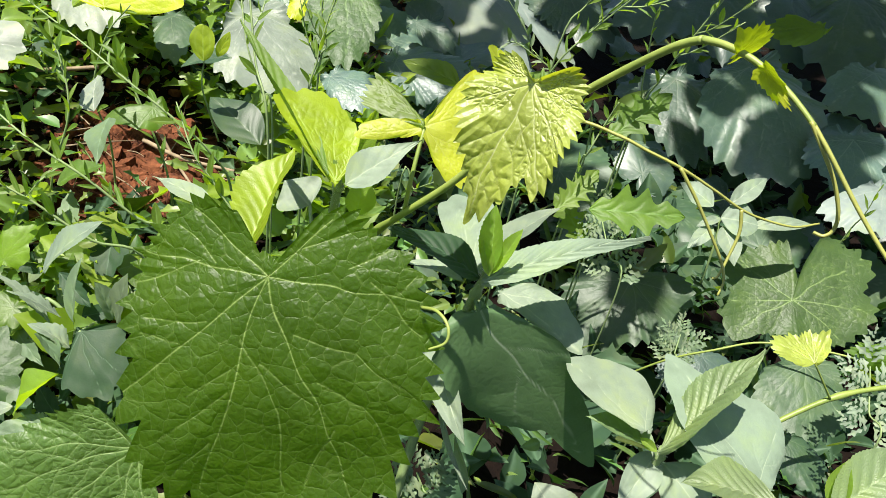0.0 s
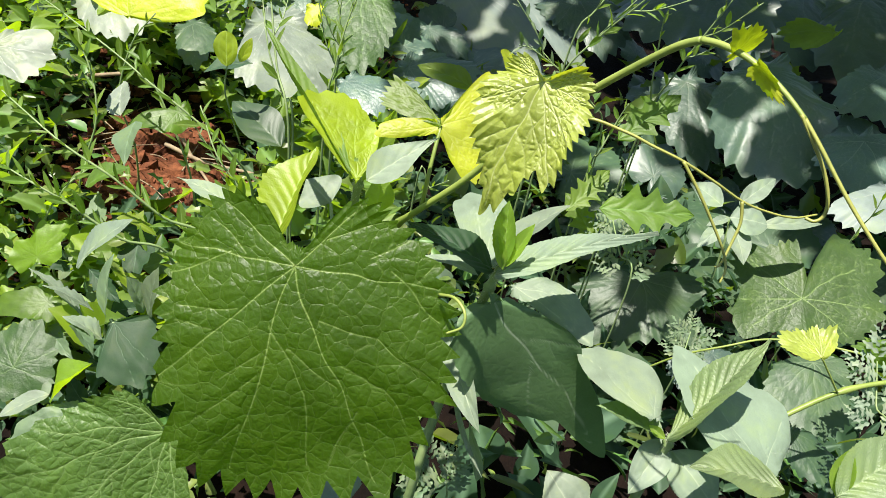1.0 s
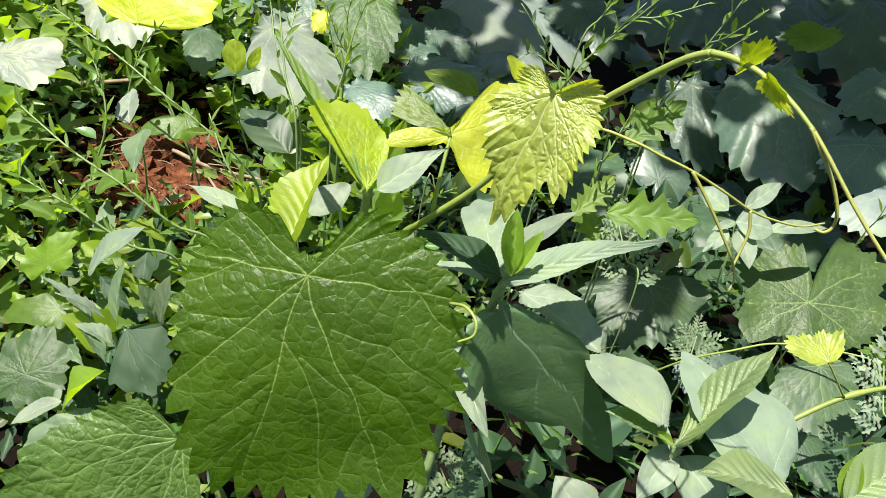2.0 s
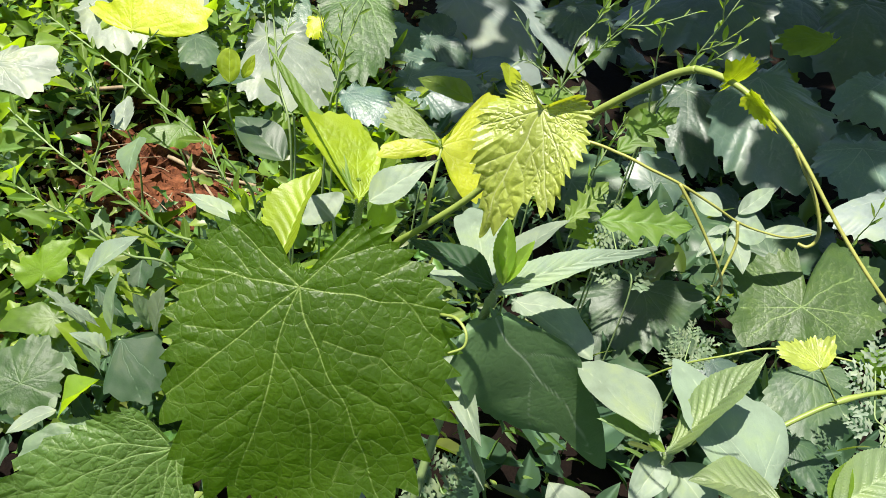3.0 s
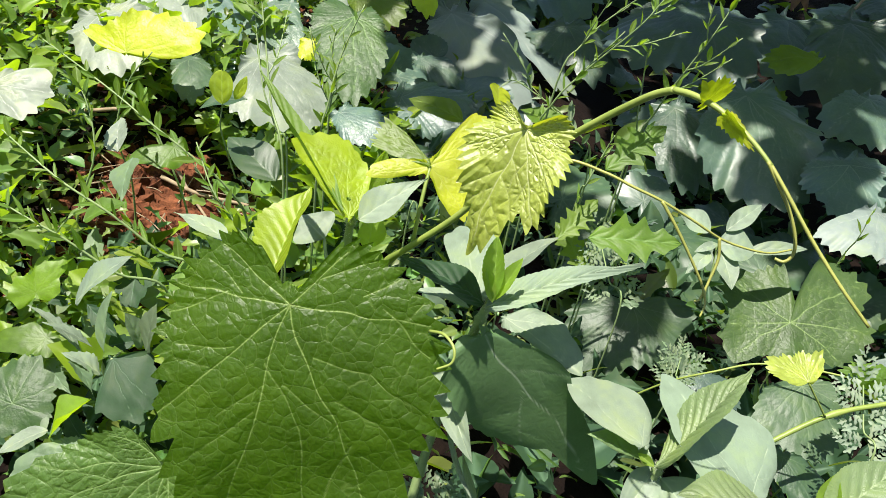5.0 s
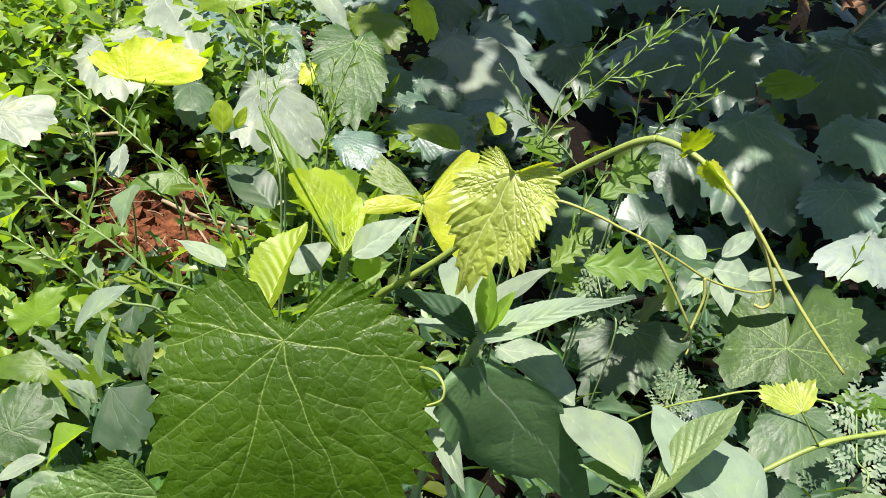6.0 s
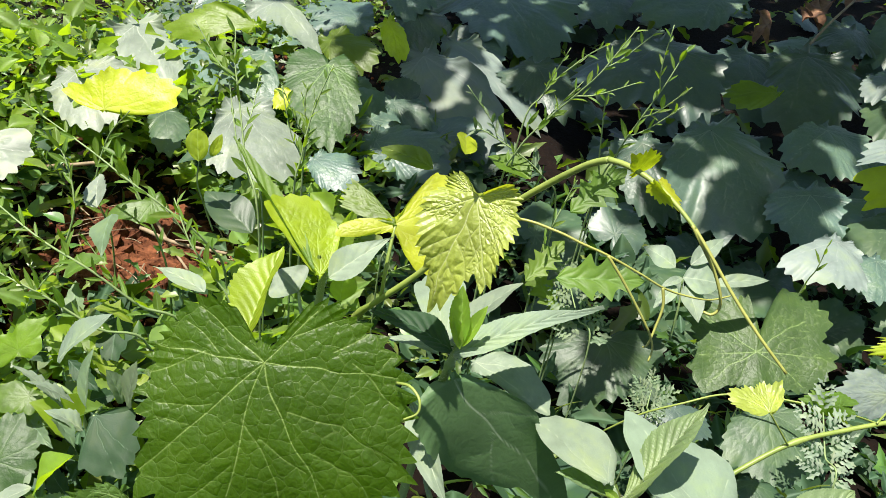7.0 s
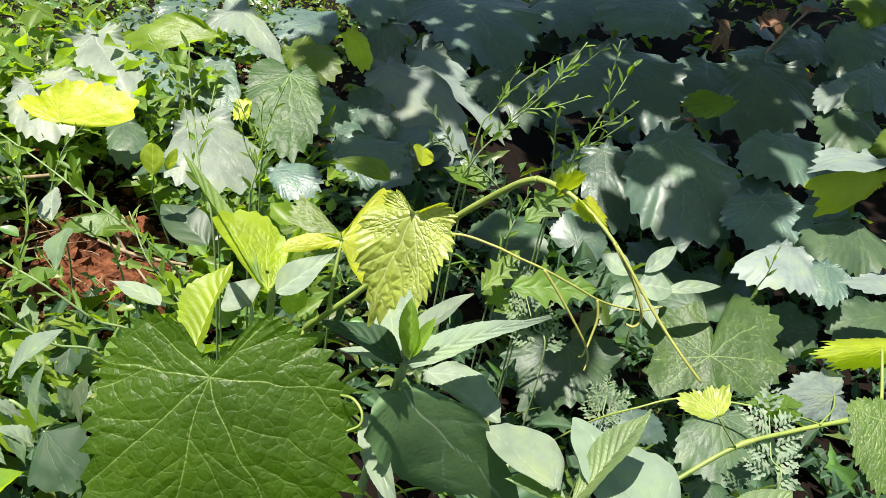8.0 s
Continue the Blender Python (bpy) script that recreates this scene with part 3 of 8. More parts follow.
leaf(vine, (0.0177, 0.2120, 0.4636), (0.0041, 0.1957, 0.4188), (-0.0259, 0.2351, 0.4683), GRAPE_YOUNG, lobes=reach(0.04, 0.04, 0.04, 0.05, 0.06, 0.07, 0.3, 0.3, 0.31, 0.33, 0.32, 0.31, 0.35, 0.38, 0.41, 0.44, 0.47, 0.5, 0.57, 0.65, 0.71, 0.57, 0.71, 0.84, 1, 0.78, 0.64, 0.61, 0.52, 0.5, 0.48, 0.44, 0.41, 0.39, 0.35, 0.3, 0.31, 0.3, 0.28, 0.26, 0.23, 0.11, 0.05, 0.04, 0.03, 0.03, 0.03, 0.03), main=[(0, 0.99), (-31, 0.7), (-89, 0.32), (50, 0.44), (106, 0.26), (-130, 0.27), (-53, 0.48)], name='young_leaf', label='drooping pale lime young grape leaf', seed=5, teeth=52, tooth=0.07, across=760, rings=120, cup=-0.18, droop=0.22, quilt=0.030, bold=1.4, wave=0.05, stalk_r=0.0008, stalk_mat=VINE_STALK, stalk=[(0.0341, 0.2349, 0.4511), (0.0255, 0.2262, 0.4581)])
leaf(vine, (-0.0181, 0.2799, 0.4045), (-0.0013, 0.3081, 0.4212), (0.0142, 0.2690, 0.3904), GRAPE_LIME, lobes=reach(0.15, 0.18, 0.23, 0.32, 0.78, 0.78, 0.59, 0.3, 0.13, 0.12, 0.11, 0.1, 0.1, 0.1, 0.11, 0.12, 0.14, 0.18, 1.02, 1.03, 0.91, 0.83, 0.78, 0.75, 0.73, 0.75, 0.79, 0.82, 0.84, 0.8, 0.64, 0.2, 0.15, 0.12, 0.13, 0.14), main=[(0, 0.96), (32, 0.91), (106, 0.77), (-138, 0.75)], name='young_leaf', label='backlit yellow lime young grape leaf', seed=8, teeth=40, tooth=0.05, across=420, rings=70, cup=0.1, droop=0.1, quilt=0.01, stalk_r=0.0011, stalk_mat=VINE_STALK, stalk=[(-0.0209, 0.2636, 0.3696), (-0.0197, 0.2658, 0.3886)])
leaf(vine, (-0.0187, 0.2794, 0.4052), (-0.0429, 0.2999, 0.4152), (0.0039, 0.2990, 0.4201), GRAPE_BACK, lobes=reach(0.03, 0.03, 0.03, 0.03, 0.03, 0.03, 0.03, 0.03, 0.03, 0.03, 0.03, 0.03, 0.03, 0.03, 0.22, 0.87, 0.9, 0.95, 1.01, 0.25, 0.16, 0.12, 0.1, 0.09, 0.03, 0.03, 0.03, 0.03, 0.03, 0.03, 0.03, 0.03, 0.03, 0.03, 0.03, 0.03), main=[(0, 0.97)], name='young_leaf', label='upturned green half of the young grape leaf', seed=9, teeth=60, tooth=0.08, across=300, rings=50, cup=0.1, droop=0.1, quilt=0.02, wave=0.02)
leaf(vine, (0.0697, 0.2003, 0.4886), (0.0776, 0.2043, 0.4937), (0.0682, 0.1956, 0.4958), GRAPE_GLOW, kind='grape', seed=12, basal=0.3, gap=140, teeth=22, tooth=0.1, across=120, rings=24, cup=0.3, quilt=0.02, name='young_leaf', label='tiny folded yellow shoot leaf')
leaf(vine, (0.0752, 0.1922, 0.4878), (0.0809, 0.1868, 0.4838), (0.0756, 0.1898, 0.4912), GRAPE_GLOW, kind='grape', seed=13, basal=0.3, gap=140, teeth=22, tooth=0.1, across=120, rings=24, cup=0.3, quilt=0.02, name='young_leaf')
leaf(vine, (0.0819, 0.2070, 0.4806), (0.0896, 0.2010, 0.4743), (0.0869, 0.2048, 0.4799), GRAPE_LIME, kind='grape', seed=14, basal=0.3, gap=140, teeth=22, tooth=0.12, across=120, rings=24, cup=0.5, quilt=0.02, name='young_leaf')
lowvine = thing('grape_vine', (-0.1292, 0.2078, 0.2412), 'grapevine leaf with a reddish stalk joint, low in the weeds', 'vine')
leaf(lowvine, (-0.1244, 0.1969, 0.2628), (-0.2058, 0.1703, 0.2311), (-0.1641, 0.2272, 0.3393), GRAPE_MID, lobes=reach(0.03, 0.03, 0.04, 0.05, 0.05, 0.07, 0.09, 0.1, 0.13, 0.18, 0.29, 0.56, 0.6, 0.64, 0.6, 0.68, 0.73, 0.72, 0.91, 0.96, 1.01, 0.85, 0.72, 0.54, 0.45, 0.42, 0.35, 0.32, 0.27, 0.04, 0.04, 0.03, 0.03, 0.03, 0.03, 0.03, 0.03, 0.03, 0.03, 0.03), main=[(0, 1.0), (19, 0.68), (50, 0.34), (-25, 0.68), (-57, 0.57), (-76, 0.48)], label='dull green toothed grape leaf on a reddish stalk joint', seed=21, teeth=52, tooth=0.06, across=900, rings=170, quilt=0.014, wave=0.03, droop=0.12, cup=0.05, stalk_r=0.0013, stalk_mat=VINE_STALK, stalk=[(-0.1126, 0.2151, 0.1856), (-0.1207, 0.2044, 0.2513)])
sunA = thing('sunflower_plant', (-0.0035, 0.2698, 0.1582), 'young sunflower plant with opposite pale green leaves', 'plant', 'sunflower plants')
tube('stem', sunA, [(-0.0046, 0.2666, 0.1378), (0.0024, 0.2798, 0.2034), (0.0135, 0.2898, 0.2731), (0.0199, 0.2932, 0.3051), (0.0242, 0.2953, 0.3208)], 0.0034, 0.0022, STALK, sides=10, knots=[0.55, 0.8], label='hairy pale green stem', root=True)
leaf(sunA, (0.0231, 0.2820, 0.3035), (0.1195, 0.3050, 0.1644), (-0.1009, 0.2157, 0.2065), SUNFLOWER_SHADED, lobes=reach(0.03, 0.03, 0.03, 0.03, 0.03, 0.03, 0.03, 0.03, 0.03, 0.03, 0.03, 0.03, 0.03, 0.03, 0.03, 0.03, 0.03, 0.03, 0.03, 0.03, 0.03, 0.03, 0.04, 0.04, 0.05, 0.06, 0.07, 0.09, 0.14, 0.22, 0.32, 0.37, 0.42, 0.49, 0.62, 0.83, 1.02, 0.62, 0.57, 0.54, 0.5, 0.46, 0.43, 0.38, 0.34, 0.31, 0.29, 0.27, 0.25, 0.23, 0.22, 0.21, 0.21, 0.18, 0.16, 0.14, 0.12, 0.09, 0.07, 0.05, 0.05, 0.04, 0.03, 0.03, 0.03, 0.03, 0.03, 0.03, 0.03, 0.03, 0.03, 0.03), main=[(0, 0.98)], label='broad shaded grey-green sunflower leaf', seed=3, teeth=44, tooth=0.02, across=420, rings=70, quilt=0.004, wave=0.02, droop=0.12, cup=0.1, bold=0.8, branch=1)
leaf(sunA, (0.0375, 0.3235, 0.2833), (0.0888, 0.3018, 0.2656), (0.0100, 0.2770, 0.2606), SUNFLOWER, lobes=reach(0.05, 0.04, 0.04, 0.04, 0.04, 0.04, 0.05, 0.05, 0.07, 0.1, 0.2, 0.31, 0.41, 0.59, 0.7, 0.87, 1.01, 0.34, 0.23, 0.18, 0.15, 0.14, 0.13, 0.11, 0.08, 0.07, 0.06, 0.06, 0.06, 0.06, 0.06, 0.06), main=[(-1, 0.98), (-26, 0.61)], seed=11, teeth=26, tooth=0.03, across=220, rings=36, quilt=0.006, wave=0.03, droop=0.15, cup=0.1)
leaf(sunA, (0.0162, 0.3132, 0.3036), (-0.0011, 0.3671, 0.3138), (0.0710, 0.3296, 0.3096), SUNFLOWER, lobes=reach(0.08, 0.08, 0.08, 0.07, 0.06, 0.05, 0.05, 0.05, 0.05, 0.05, 0.06, 0.07, 0.1, 0.16, 0.37, 0.88, 1.03, 1, 1.01, 0.63, 0.36, 0.22, 0.17, 0.14, 0.12, 0.11, 0.11, 0.11, 0.09, 0.08, 0.08, 0.08), main=[(1, 0.95), (21, 0.93)], seed=5, teeth=22, tooth=0.04, across=220, rings=36, quilt=0.006, wave=0.02)
leaf(sunA, (0.0244, 0.3220, 0.3066), (0.0622, 0.3621, 0.3217), (0.0462, 0.3294, 0.3173), SUNFLOWER, kind='strip', seed=6, shape='lance', long=60, wide=23, teeth=12, tooth=0.04, fold=0.3, curve=0.3, ribs=6)
# Takes the dark weed colour because this leaf lies in shade.
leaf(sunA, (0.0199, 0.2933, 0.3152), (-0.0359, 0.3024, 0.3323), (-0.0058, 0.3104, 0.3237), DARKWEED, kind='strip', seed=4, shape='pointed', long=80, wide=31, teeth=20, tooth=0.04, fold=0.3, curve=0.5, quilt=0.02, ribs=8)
leaf(sunA, (0.0131, 0.3039, 0.3030), (-0.0212, 0.3118, 0.3029), (-0.0035, 0.3144, 0.3017), SUNFLOWER, kind='strip', seed=10, shape='lance', long=50, wide=19, fold=0.3, curve=0.5, ribs=5)
leaf(sunA, (0.0215, 0.2866, 0.3164), (0.1103, 0.3320, 0.3317), (0.0629, 0.3228, 0.3221), SUNFLOWER, kind='strip', seed=2, shape='pointed', long=100, wide=37, teeth=24, tooth=0.04, fold=0.35, curve=0.25, quilt=0.032, ribs=9)
leaf(sunA, (0.0109, 0.2873, 0.2370), (0.0357, 0.2631, 0.1713), (0.0181, 0.2718, 0.2065), SUNFLOWER, kind='strip', label='hanging folded lower leaf', seed=12, shape='lance', long=70, wide=27, teeth=8, tooth=0.04, fold=0.5, curve=0.5, twist=0.3, quilt=0.01, ribs=7)
leaf(sunA, (0.0241, 0.2879, 0.3243), (0.0210, 0.3038, 0.3558), (0.0288, 0.2940, 0.3407), SUNFLOWER_YOUNG, kind='strip', seed=7, shape='lance', long=50, wide=17, teeth=14, tooth=0.08, fold=0.7, curve=-0.2, ribs=7, name='young_leaf')
leaf(sunA, (0.0252, 0.2880, 0.3244), (0.0362, 0.2971, 0.3489), (0.0341, 0.2899, 0.3361), SUNFLOWER_YOUNG, kind='strip', seed=8, shape='lance', long=50, wide=17, teeth=14, tooth=0.08, fold=0.7, curve=-0.2, ribs=7, name='young_leaf')
leaf(sunA, (0.0242, 0.2863, 0.3238), (0.0179, 0.2923, 0.3414), (0.0240, 0.2906, 0.3332), SUNFLOWER_YOUNG, kind='strip', seed=9, shape='lance', long=40, wide=15, fold=0.7, curve=-0.3, ribs=6, name='young_leaf')
leaf(sunA, (0.0007, 0.3011, 0.2632), (0.0292, 0.2493, 0.2351), (0.0083, 0.2741, 0.2425), SUNFLOWER, kind='strip', seed=12, shape='ovate', long=60, wide=25, teeth=16, tooth=0.04, fold=0.3, curve=0.4, ribs=3)
leaf(sunA, (0.0118, 0.3022, 0.2159), (0.0371, 0.2498, 0.1946), (0.0238, 0.2800, 0.2091), SUNFLOWER, kind='strip', seed=13, shape='lance', long=50, wide=19, fold=0.4, curve=0.6, ribs=5)
sunB = thing('sunflower_plant', (0.1284, 0.2546, 0.2037), 'young sunflower plant with broad pale green toothed leaves', 'plant', 'sunflower plants')
tube('stem', sunB, [(0.1287, 0.2577, 0.1427), (0.1284, 0.2546, 0.2037), (0.1311, 0.2549, 0.2366), (0.1325, 0.2556, 0.2537)], 0.0034, 0.0024, STALK, sides=10, knots=[0.9], label='hairy pale green stem', root=True)
leaf(sunB, (0.1296, 0.2503, 0.2551), (0.1688, 0.2782, 0.3140), (0.1523, 0.2497, 0.2917), SUNFLOWER_MID, kind='strip', seed=22, shape='lance', long=110, wide=41, teeth=24, tooth=0.05, fold=0.35, curve=-0.1, quilt=0.030, ribs=10)
leaf(sunB, (0.1791, 0.2419, 0.2542), (0.1335, 0.3031, 0.2783), (0.2418, 0.2914, 0.2474), SUNFLOWER, lobes=reach(0.04, 0.04, 0.04, 0.04, 0.04, 0.04, 0.04, 0.04, 0.04, 0.04, 0.04, 0.04, 0.05, 0.05, 0.06, 0.06, 0.07, 0.08, 0.1, 0.12, 0.17, 0.19, 0.22, 0.26, 0.32, 0.38, 0.41, 0.46, 0.51, 0.56, 0.62, 0.68, 0.75, 0.83, 0.89, 0.96, 1.01, 0.93, 0.82, 0.75, 0.71, 0.69, 0.67, 0.66, 0.65, 0.65, 0.64, 0.62, 0.6, 0.58, 0.54, 0.49, 0.45, 0.33, 0.26, 0.21, 0.18, 0.16, 0.14, 0.13, 0.12, 0.11, 0.11, 0.1, 0.1, 0.08, 0.07, 0.06, 0.06, 0.05, 0.05, 0.05), main=[(0, 0.97), (64, 0.5), (-29, 0.59)], label='broad pale green sunflower leaf with a pointed tip', seed=23, teeth=30, tooth=0.015, across=380, rings=60, quilt=0.006, wave=0.02, droop=0.1, cup=0.1, bold=0.7, branch=1)
leaf(sunB, (0.1180, 0.2541, 0.2672), (0.0786, 0.2941, 0.2683), (0.1579, 0.2934, 0.2631), SUNFLOWER, lobes=reach(0.04, 0.04, 0.04, 0.04, 0.03, 0.03, 0.03, 0.03, 0.03, 0.03, 0.03, 0.03, 0.03, 0.03, 0.04, 0.04, 0.04, 0.04, 0.05, 0.06, 0.06, 0.08, 0.09, 0.1, 0.11, 0.12, 0.13, 0.15, 0.18, 0.23, 0.31, 0.49, 0.62, 0.72, 0.83, 0.95, 1.02, 1, 0.97, 0.95, 0.92, 0.88, 0.85, 0.82, 0.76, 0.71, 0.67, 0.57, 0.49, 0.44, 0.34, 0.22, 0.17, 0.14, 0.12, 0.1, 0.09, 0.08, 0.08, 0.07, 0.07, 0.06, 0.06, 0.06, 0.06, 0.06, 0.06, 0.06, 0.06, 0.06, 0.05, 0.05), main=[(0, 0.96), (58, 0.41), (-20, 0.49)], seed=24, teeth=24, tooth=0.015, across=300, rings=50, quilt=0.006, wave=0.02, droop=0.1, cup=0.1, bold=0.7, branch=1)
leaf(sunB, (0.1279, 0.2529, 0.2536), (0.0903, 0.2663, 0.2559), (0.1048, 0.2488, 0.2571), SUNFLOWER_MID, kind='strip', seed=25, shape='lance', long=70, wide=27, teeth=14, tooth=0.05, fold=0.5, curve=0.3, quilt=0.02, ribs=6)
leaf(sunB, (0.1805, 0.2218, 0.2657), (0.1335, 0.2258, 0.2676), (0.1478, 0.2038, 0.2737), SUNFLOWER_MID, kind='strip', seed=26, shape='ovate', long=90, wide=37, teeth=24, tooth=0.05, fold=0.25, curve=0.4, quilt=0.03, ribs=8)
leaf(sunB, (0.1272, 0.2504, 0.2568), (0.1175, 0.2544, 0.2607), (0.1235, 0.2541, 0.2604), SUNFLOWER_YOUNG, kind='strip', seed=27, shape='lance', long=30, wide=13, fold=0.6, curve=-0.2, ribs=5, name='young_leaf')
leaf(sunB, (0.1325, 0.2608, 0.2441), (0.1133, 0.2328, 0.2277), (0.1119, 0.2476, 0.2363), SUNFLOWER, kind='strip', seed=28, shape='ovate', long=50, wide=21, fold=0.25, curve=0.5, ribs=3)
leaf(sunB, (0.1366, 0.2574, 0.2398), (0.1624, 0.2335, 0.2257), (0.1617, 0.2534, 0.2374), SUNFLOWER, kind='strip', seed=29, shape='ovate', long=50, wide=21, fold=0.25, curve=0.5, ribs=3)
sunD = thing('sunflower_plant', (0.2420, 0.2478, 0.2275), 'young sunflower plant with quilted green leaves', 'plant', 'sunflower plants')
tube('stem', sunD, [(0.2598, 0.2593, 0.1772), (0.2419, 0.2533, 0.2183), (0.2369, 0.2549, 0.2366)], 0.003, 0.0024, STALK, sides=10, root=True)
leaf(sunD, (0.2259, 0.2452, 0.2404), (0.2711, 0.2757, 0.2636), (0.2356, 0.2713, 0.2569), SUNFLOWER_MID, kind='strip', seed=31, shape='ovate', long=70, wide=31, teeth=22, tooth=0.05, fold=0.3, curve=0.4, quilt=0.02, ribs=7)
leaf(sunD, (0.2288, 0.2483, 0.2363), (0.2320, 0.2647, 0.2599), (0.2253, 0.2602, 0.2464), SUNFLOWER_YOUNG, kind='strip', seed=32, shape='lance', long=50, wide=19, teeth=12, tooth=0.05, fold=0.5, curve=0.1, ribs=6)
leaf(sunD, (0.0969, 0.2391, 0.1839), (0.0758, 0.2616, 0.1971), (0.0976, 0.2606, 0.1965), SUNFLOWER, kind='strip', seed=33, shape='ovate', long=50, wide=25, teeth=12, tooth=0.03, fold=0.2, curve=0.4, ribs=3)
sunC = thing('sunflower_plant', (-0.0660, 0.3025, 0.2974), 'young sunflower plant with backlit yellow green leaves', 'plant', 'sunflower plants')
tube('stem', sunC, [(-0.0691, 0.2995, 0.2612), (-0.0660, 0.3025, 0.2974), (-0.0592, 0.2958, 0.3344), (-0.0570, 0.2949, 0.3527), (-0.0556, 0.2946, 0.3605)], 0.003, 0.002, STALK, sides=10, knots=[0.85], label='hairy pale green stem', root=True)
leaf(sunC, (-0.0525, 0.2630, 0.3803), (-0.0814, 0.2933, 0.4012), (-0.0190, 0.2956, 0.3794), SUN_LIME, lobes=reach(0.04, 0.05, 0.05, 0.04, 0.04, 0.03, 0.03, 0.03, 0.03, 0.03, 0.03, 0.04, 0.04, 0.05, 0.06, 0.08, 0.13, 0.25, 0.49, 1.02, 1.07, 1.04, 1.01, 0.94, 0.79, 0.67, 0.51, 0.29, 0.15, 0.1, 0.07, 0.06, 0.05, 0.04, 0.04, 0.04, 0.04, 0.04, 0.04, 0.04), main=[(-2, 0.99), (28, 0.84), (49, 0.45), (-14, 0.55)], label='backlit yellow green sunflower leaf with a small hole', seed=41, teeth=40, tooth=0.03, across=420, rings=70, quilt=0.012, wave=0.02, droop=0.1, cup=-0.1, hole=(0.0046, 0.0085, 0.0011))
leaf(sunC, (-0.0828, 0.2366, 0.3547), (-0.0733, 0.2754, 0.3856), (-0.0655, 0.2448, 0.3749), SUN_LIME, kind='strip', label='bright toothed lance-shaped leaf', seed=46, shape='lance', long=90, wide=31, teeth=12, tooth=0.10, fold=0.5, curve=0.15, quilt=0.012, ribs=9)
leaf(sunC, (-0.0550, 0.2620, 0.3839), (-0.1143, 0.3291, 0.4161), (-0.0821, 0.3013, 0.3976), WEED, kind='strip', label='long narrow folded leaf edge on', seed=42, shape='lance', long=90, wide=21, teeth=24, tooth=0.05, fold=0.9, curve=-0.2, ribs=8)
leaf(sunC, (-0.0534, 0.2894, 0.3620), (-0.0425, 0.3071, 0.3956), (-0.0435, 0.3008, 0.3746), SUNFLOWER_YOUNG, kind='strip', seed=43, shape='lance', long=50, wide=17, fold=0.5, curve=-0.2, ribs=6, name='young_leaf')
leaf(sunC, (-0.0455, 0.2519, 0.3870), (-0.0175, 0.2663, 0.4060), (-0.0268, 0.2531, 0.3930), SUNFLOWER, kind='strip', seed=44, shape='pointed', long=50, wide=21, teeth=12, tooth=0.04, fold=0.3, curve=0.3, ribs=5)
leaf(sunC, (-0.0762, 0.3215, 0.3218), (-0.0934, 0.3329, 0.3275), (-0.0719, 0.3351, 0.3286), SUNFLOWER, kind='strip', seed=45, shape='heart', long=50, wide=25, fold=0.15, curve=0.5, ribs=3, stalk_r=0.0013, stalk=[(-0.0674, 0.3002, 0.3108), (-0.0725, 0.3112, 0.3167)])
leaf(sunC, (-0.0471, 0.2964, 0.3384), (-0.0459, 0.3047, 0.3588), (-0.0391, 0.3037, 0.3472), SUNFLOWER_YOUNG, kind='strip', seed=47, shape='ovate', long=40, wide=19, teeth=10, tooth=0.05, fold=0.3, curve=0.2, ribs=5)
vineR = thing('grape_vine', (0.2517, 0.3829, 0.1308), 'green grapevine runner with crinkled young leaves', 'vine')
tube('stem', vineR, [(0.2214, 0.3586, 0.1277), (0.2442, 0.3694, 0.1462), (0.2995, 0.3926, 0.1774), (0.3465, 0.4047, 0.1905), (0.3948, 0.4149, 0.2008), (0.4440, 0.4245, 0.2101), (0.4979, 0.4369, 0.2149)], 0.0020, 0.0018, VINE_STALK, knots=[0.36, 0.66], sides=10, label='thick ribbed light green vine stem')
leaf(vineR, (0.2740, 0.3917, 0.2106), (0.2461, 0.4009, 0.2137), (0.2835, 0.4197, 0.2125), GRAPE_YOUNG, lobes=reach(0.03, 0.03, 0.03, 0.03, 0.03, 0.03, 0.03, 0.03, 0.03, 0.03, 0.04, 0.05, 0.07, 0.12, 0.32, 0.46, 0.71, 0.87, 0.97, 1.07, 1.11, 1.1, 0.89, 0.87, 0.9, 0.72, 0.78, 0.87, 0.93, 0.79, 0.95, 1.06, 0.87, 0.68, 0.36, 0.25, 0.13, 0.07, 0.05, 0.04), main=[(2, 1.01), (38, 0.86), (74, 0.9), (98, 0.99)], name='young_leaf', label='small crinkled yellow green young leaf', seed=51, teeth=44, tooth=0.06, across=260, rings=40, cup=-0.2, quilt=0.03, wave=0.06, bold=2.0, branch=2, stalk_r=0.0009, stalk_mat=VINE_STALK, stalk=[(0.2994, 0.3914, 0.1793), (0.2883, 0.3913, 0.1930)])
leaf(vineR, (0.4085, 0.4599, 0.1885), (0.3532, 0.4492, 0.1874), (0.3871, 0.4759, 0.2032), GRAPE_LIT, kind='grape', seed=52, basal=0.4, sinus=0.1, teeth=30, tooth=0.07, across=180, rings=36, cup=0.1, quilt=0.012, label='pale sunlit young grape leaf', stalk_r=0.0009, stalk_mat=VINE_STALK, stalk=[(0.3699, 0.4088, 0.1986), (0.3938, 0.4345, 0.1941)])
leaf(vineR, (0.3500, 0.4302, 0.1935), (0.3163, 0.4308, 0.1943), (0.3308, 0.4232, 0.1854), WEED, kind='grape', seed=53, teeth=24, tooth=0.08, across=120, rings=24, cup=0.2)
leaf(vineR, (0.3867, 0.3753, 0.2405), (0.3787, 0.3305, 0.2068), (0.3596, 0.3706, 0.2369), GRAPE_MID, kind='grape', seed=54, basal=0.5, teeth=40, tooth=0.07, across=200, rings=40, cup=0.1, quilt=0.015, label='quilted bright green young grape leaf', stalk_r=0.0012, stalk_mat=VINE_STALK, stalk=[(0.4257, 0.4095, 0.2224)])
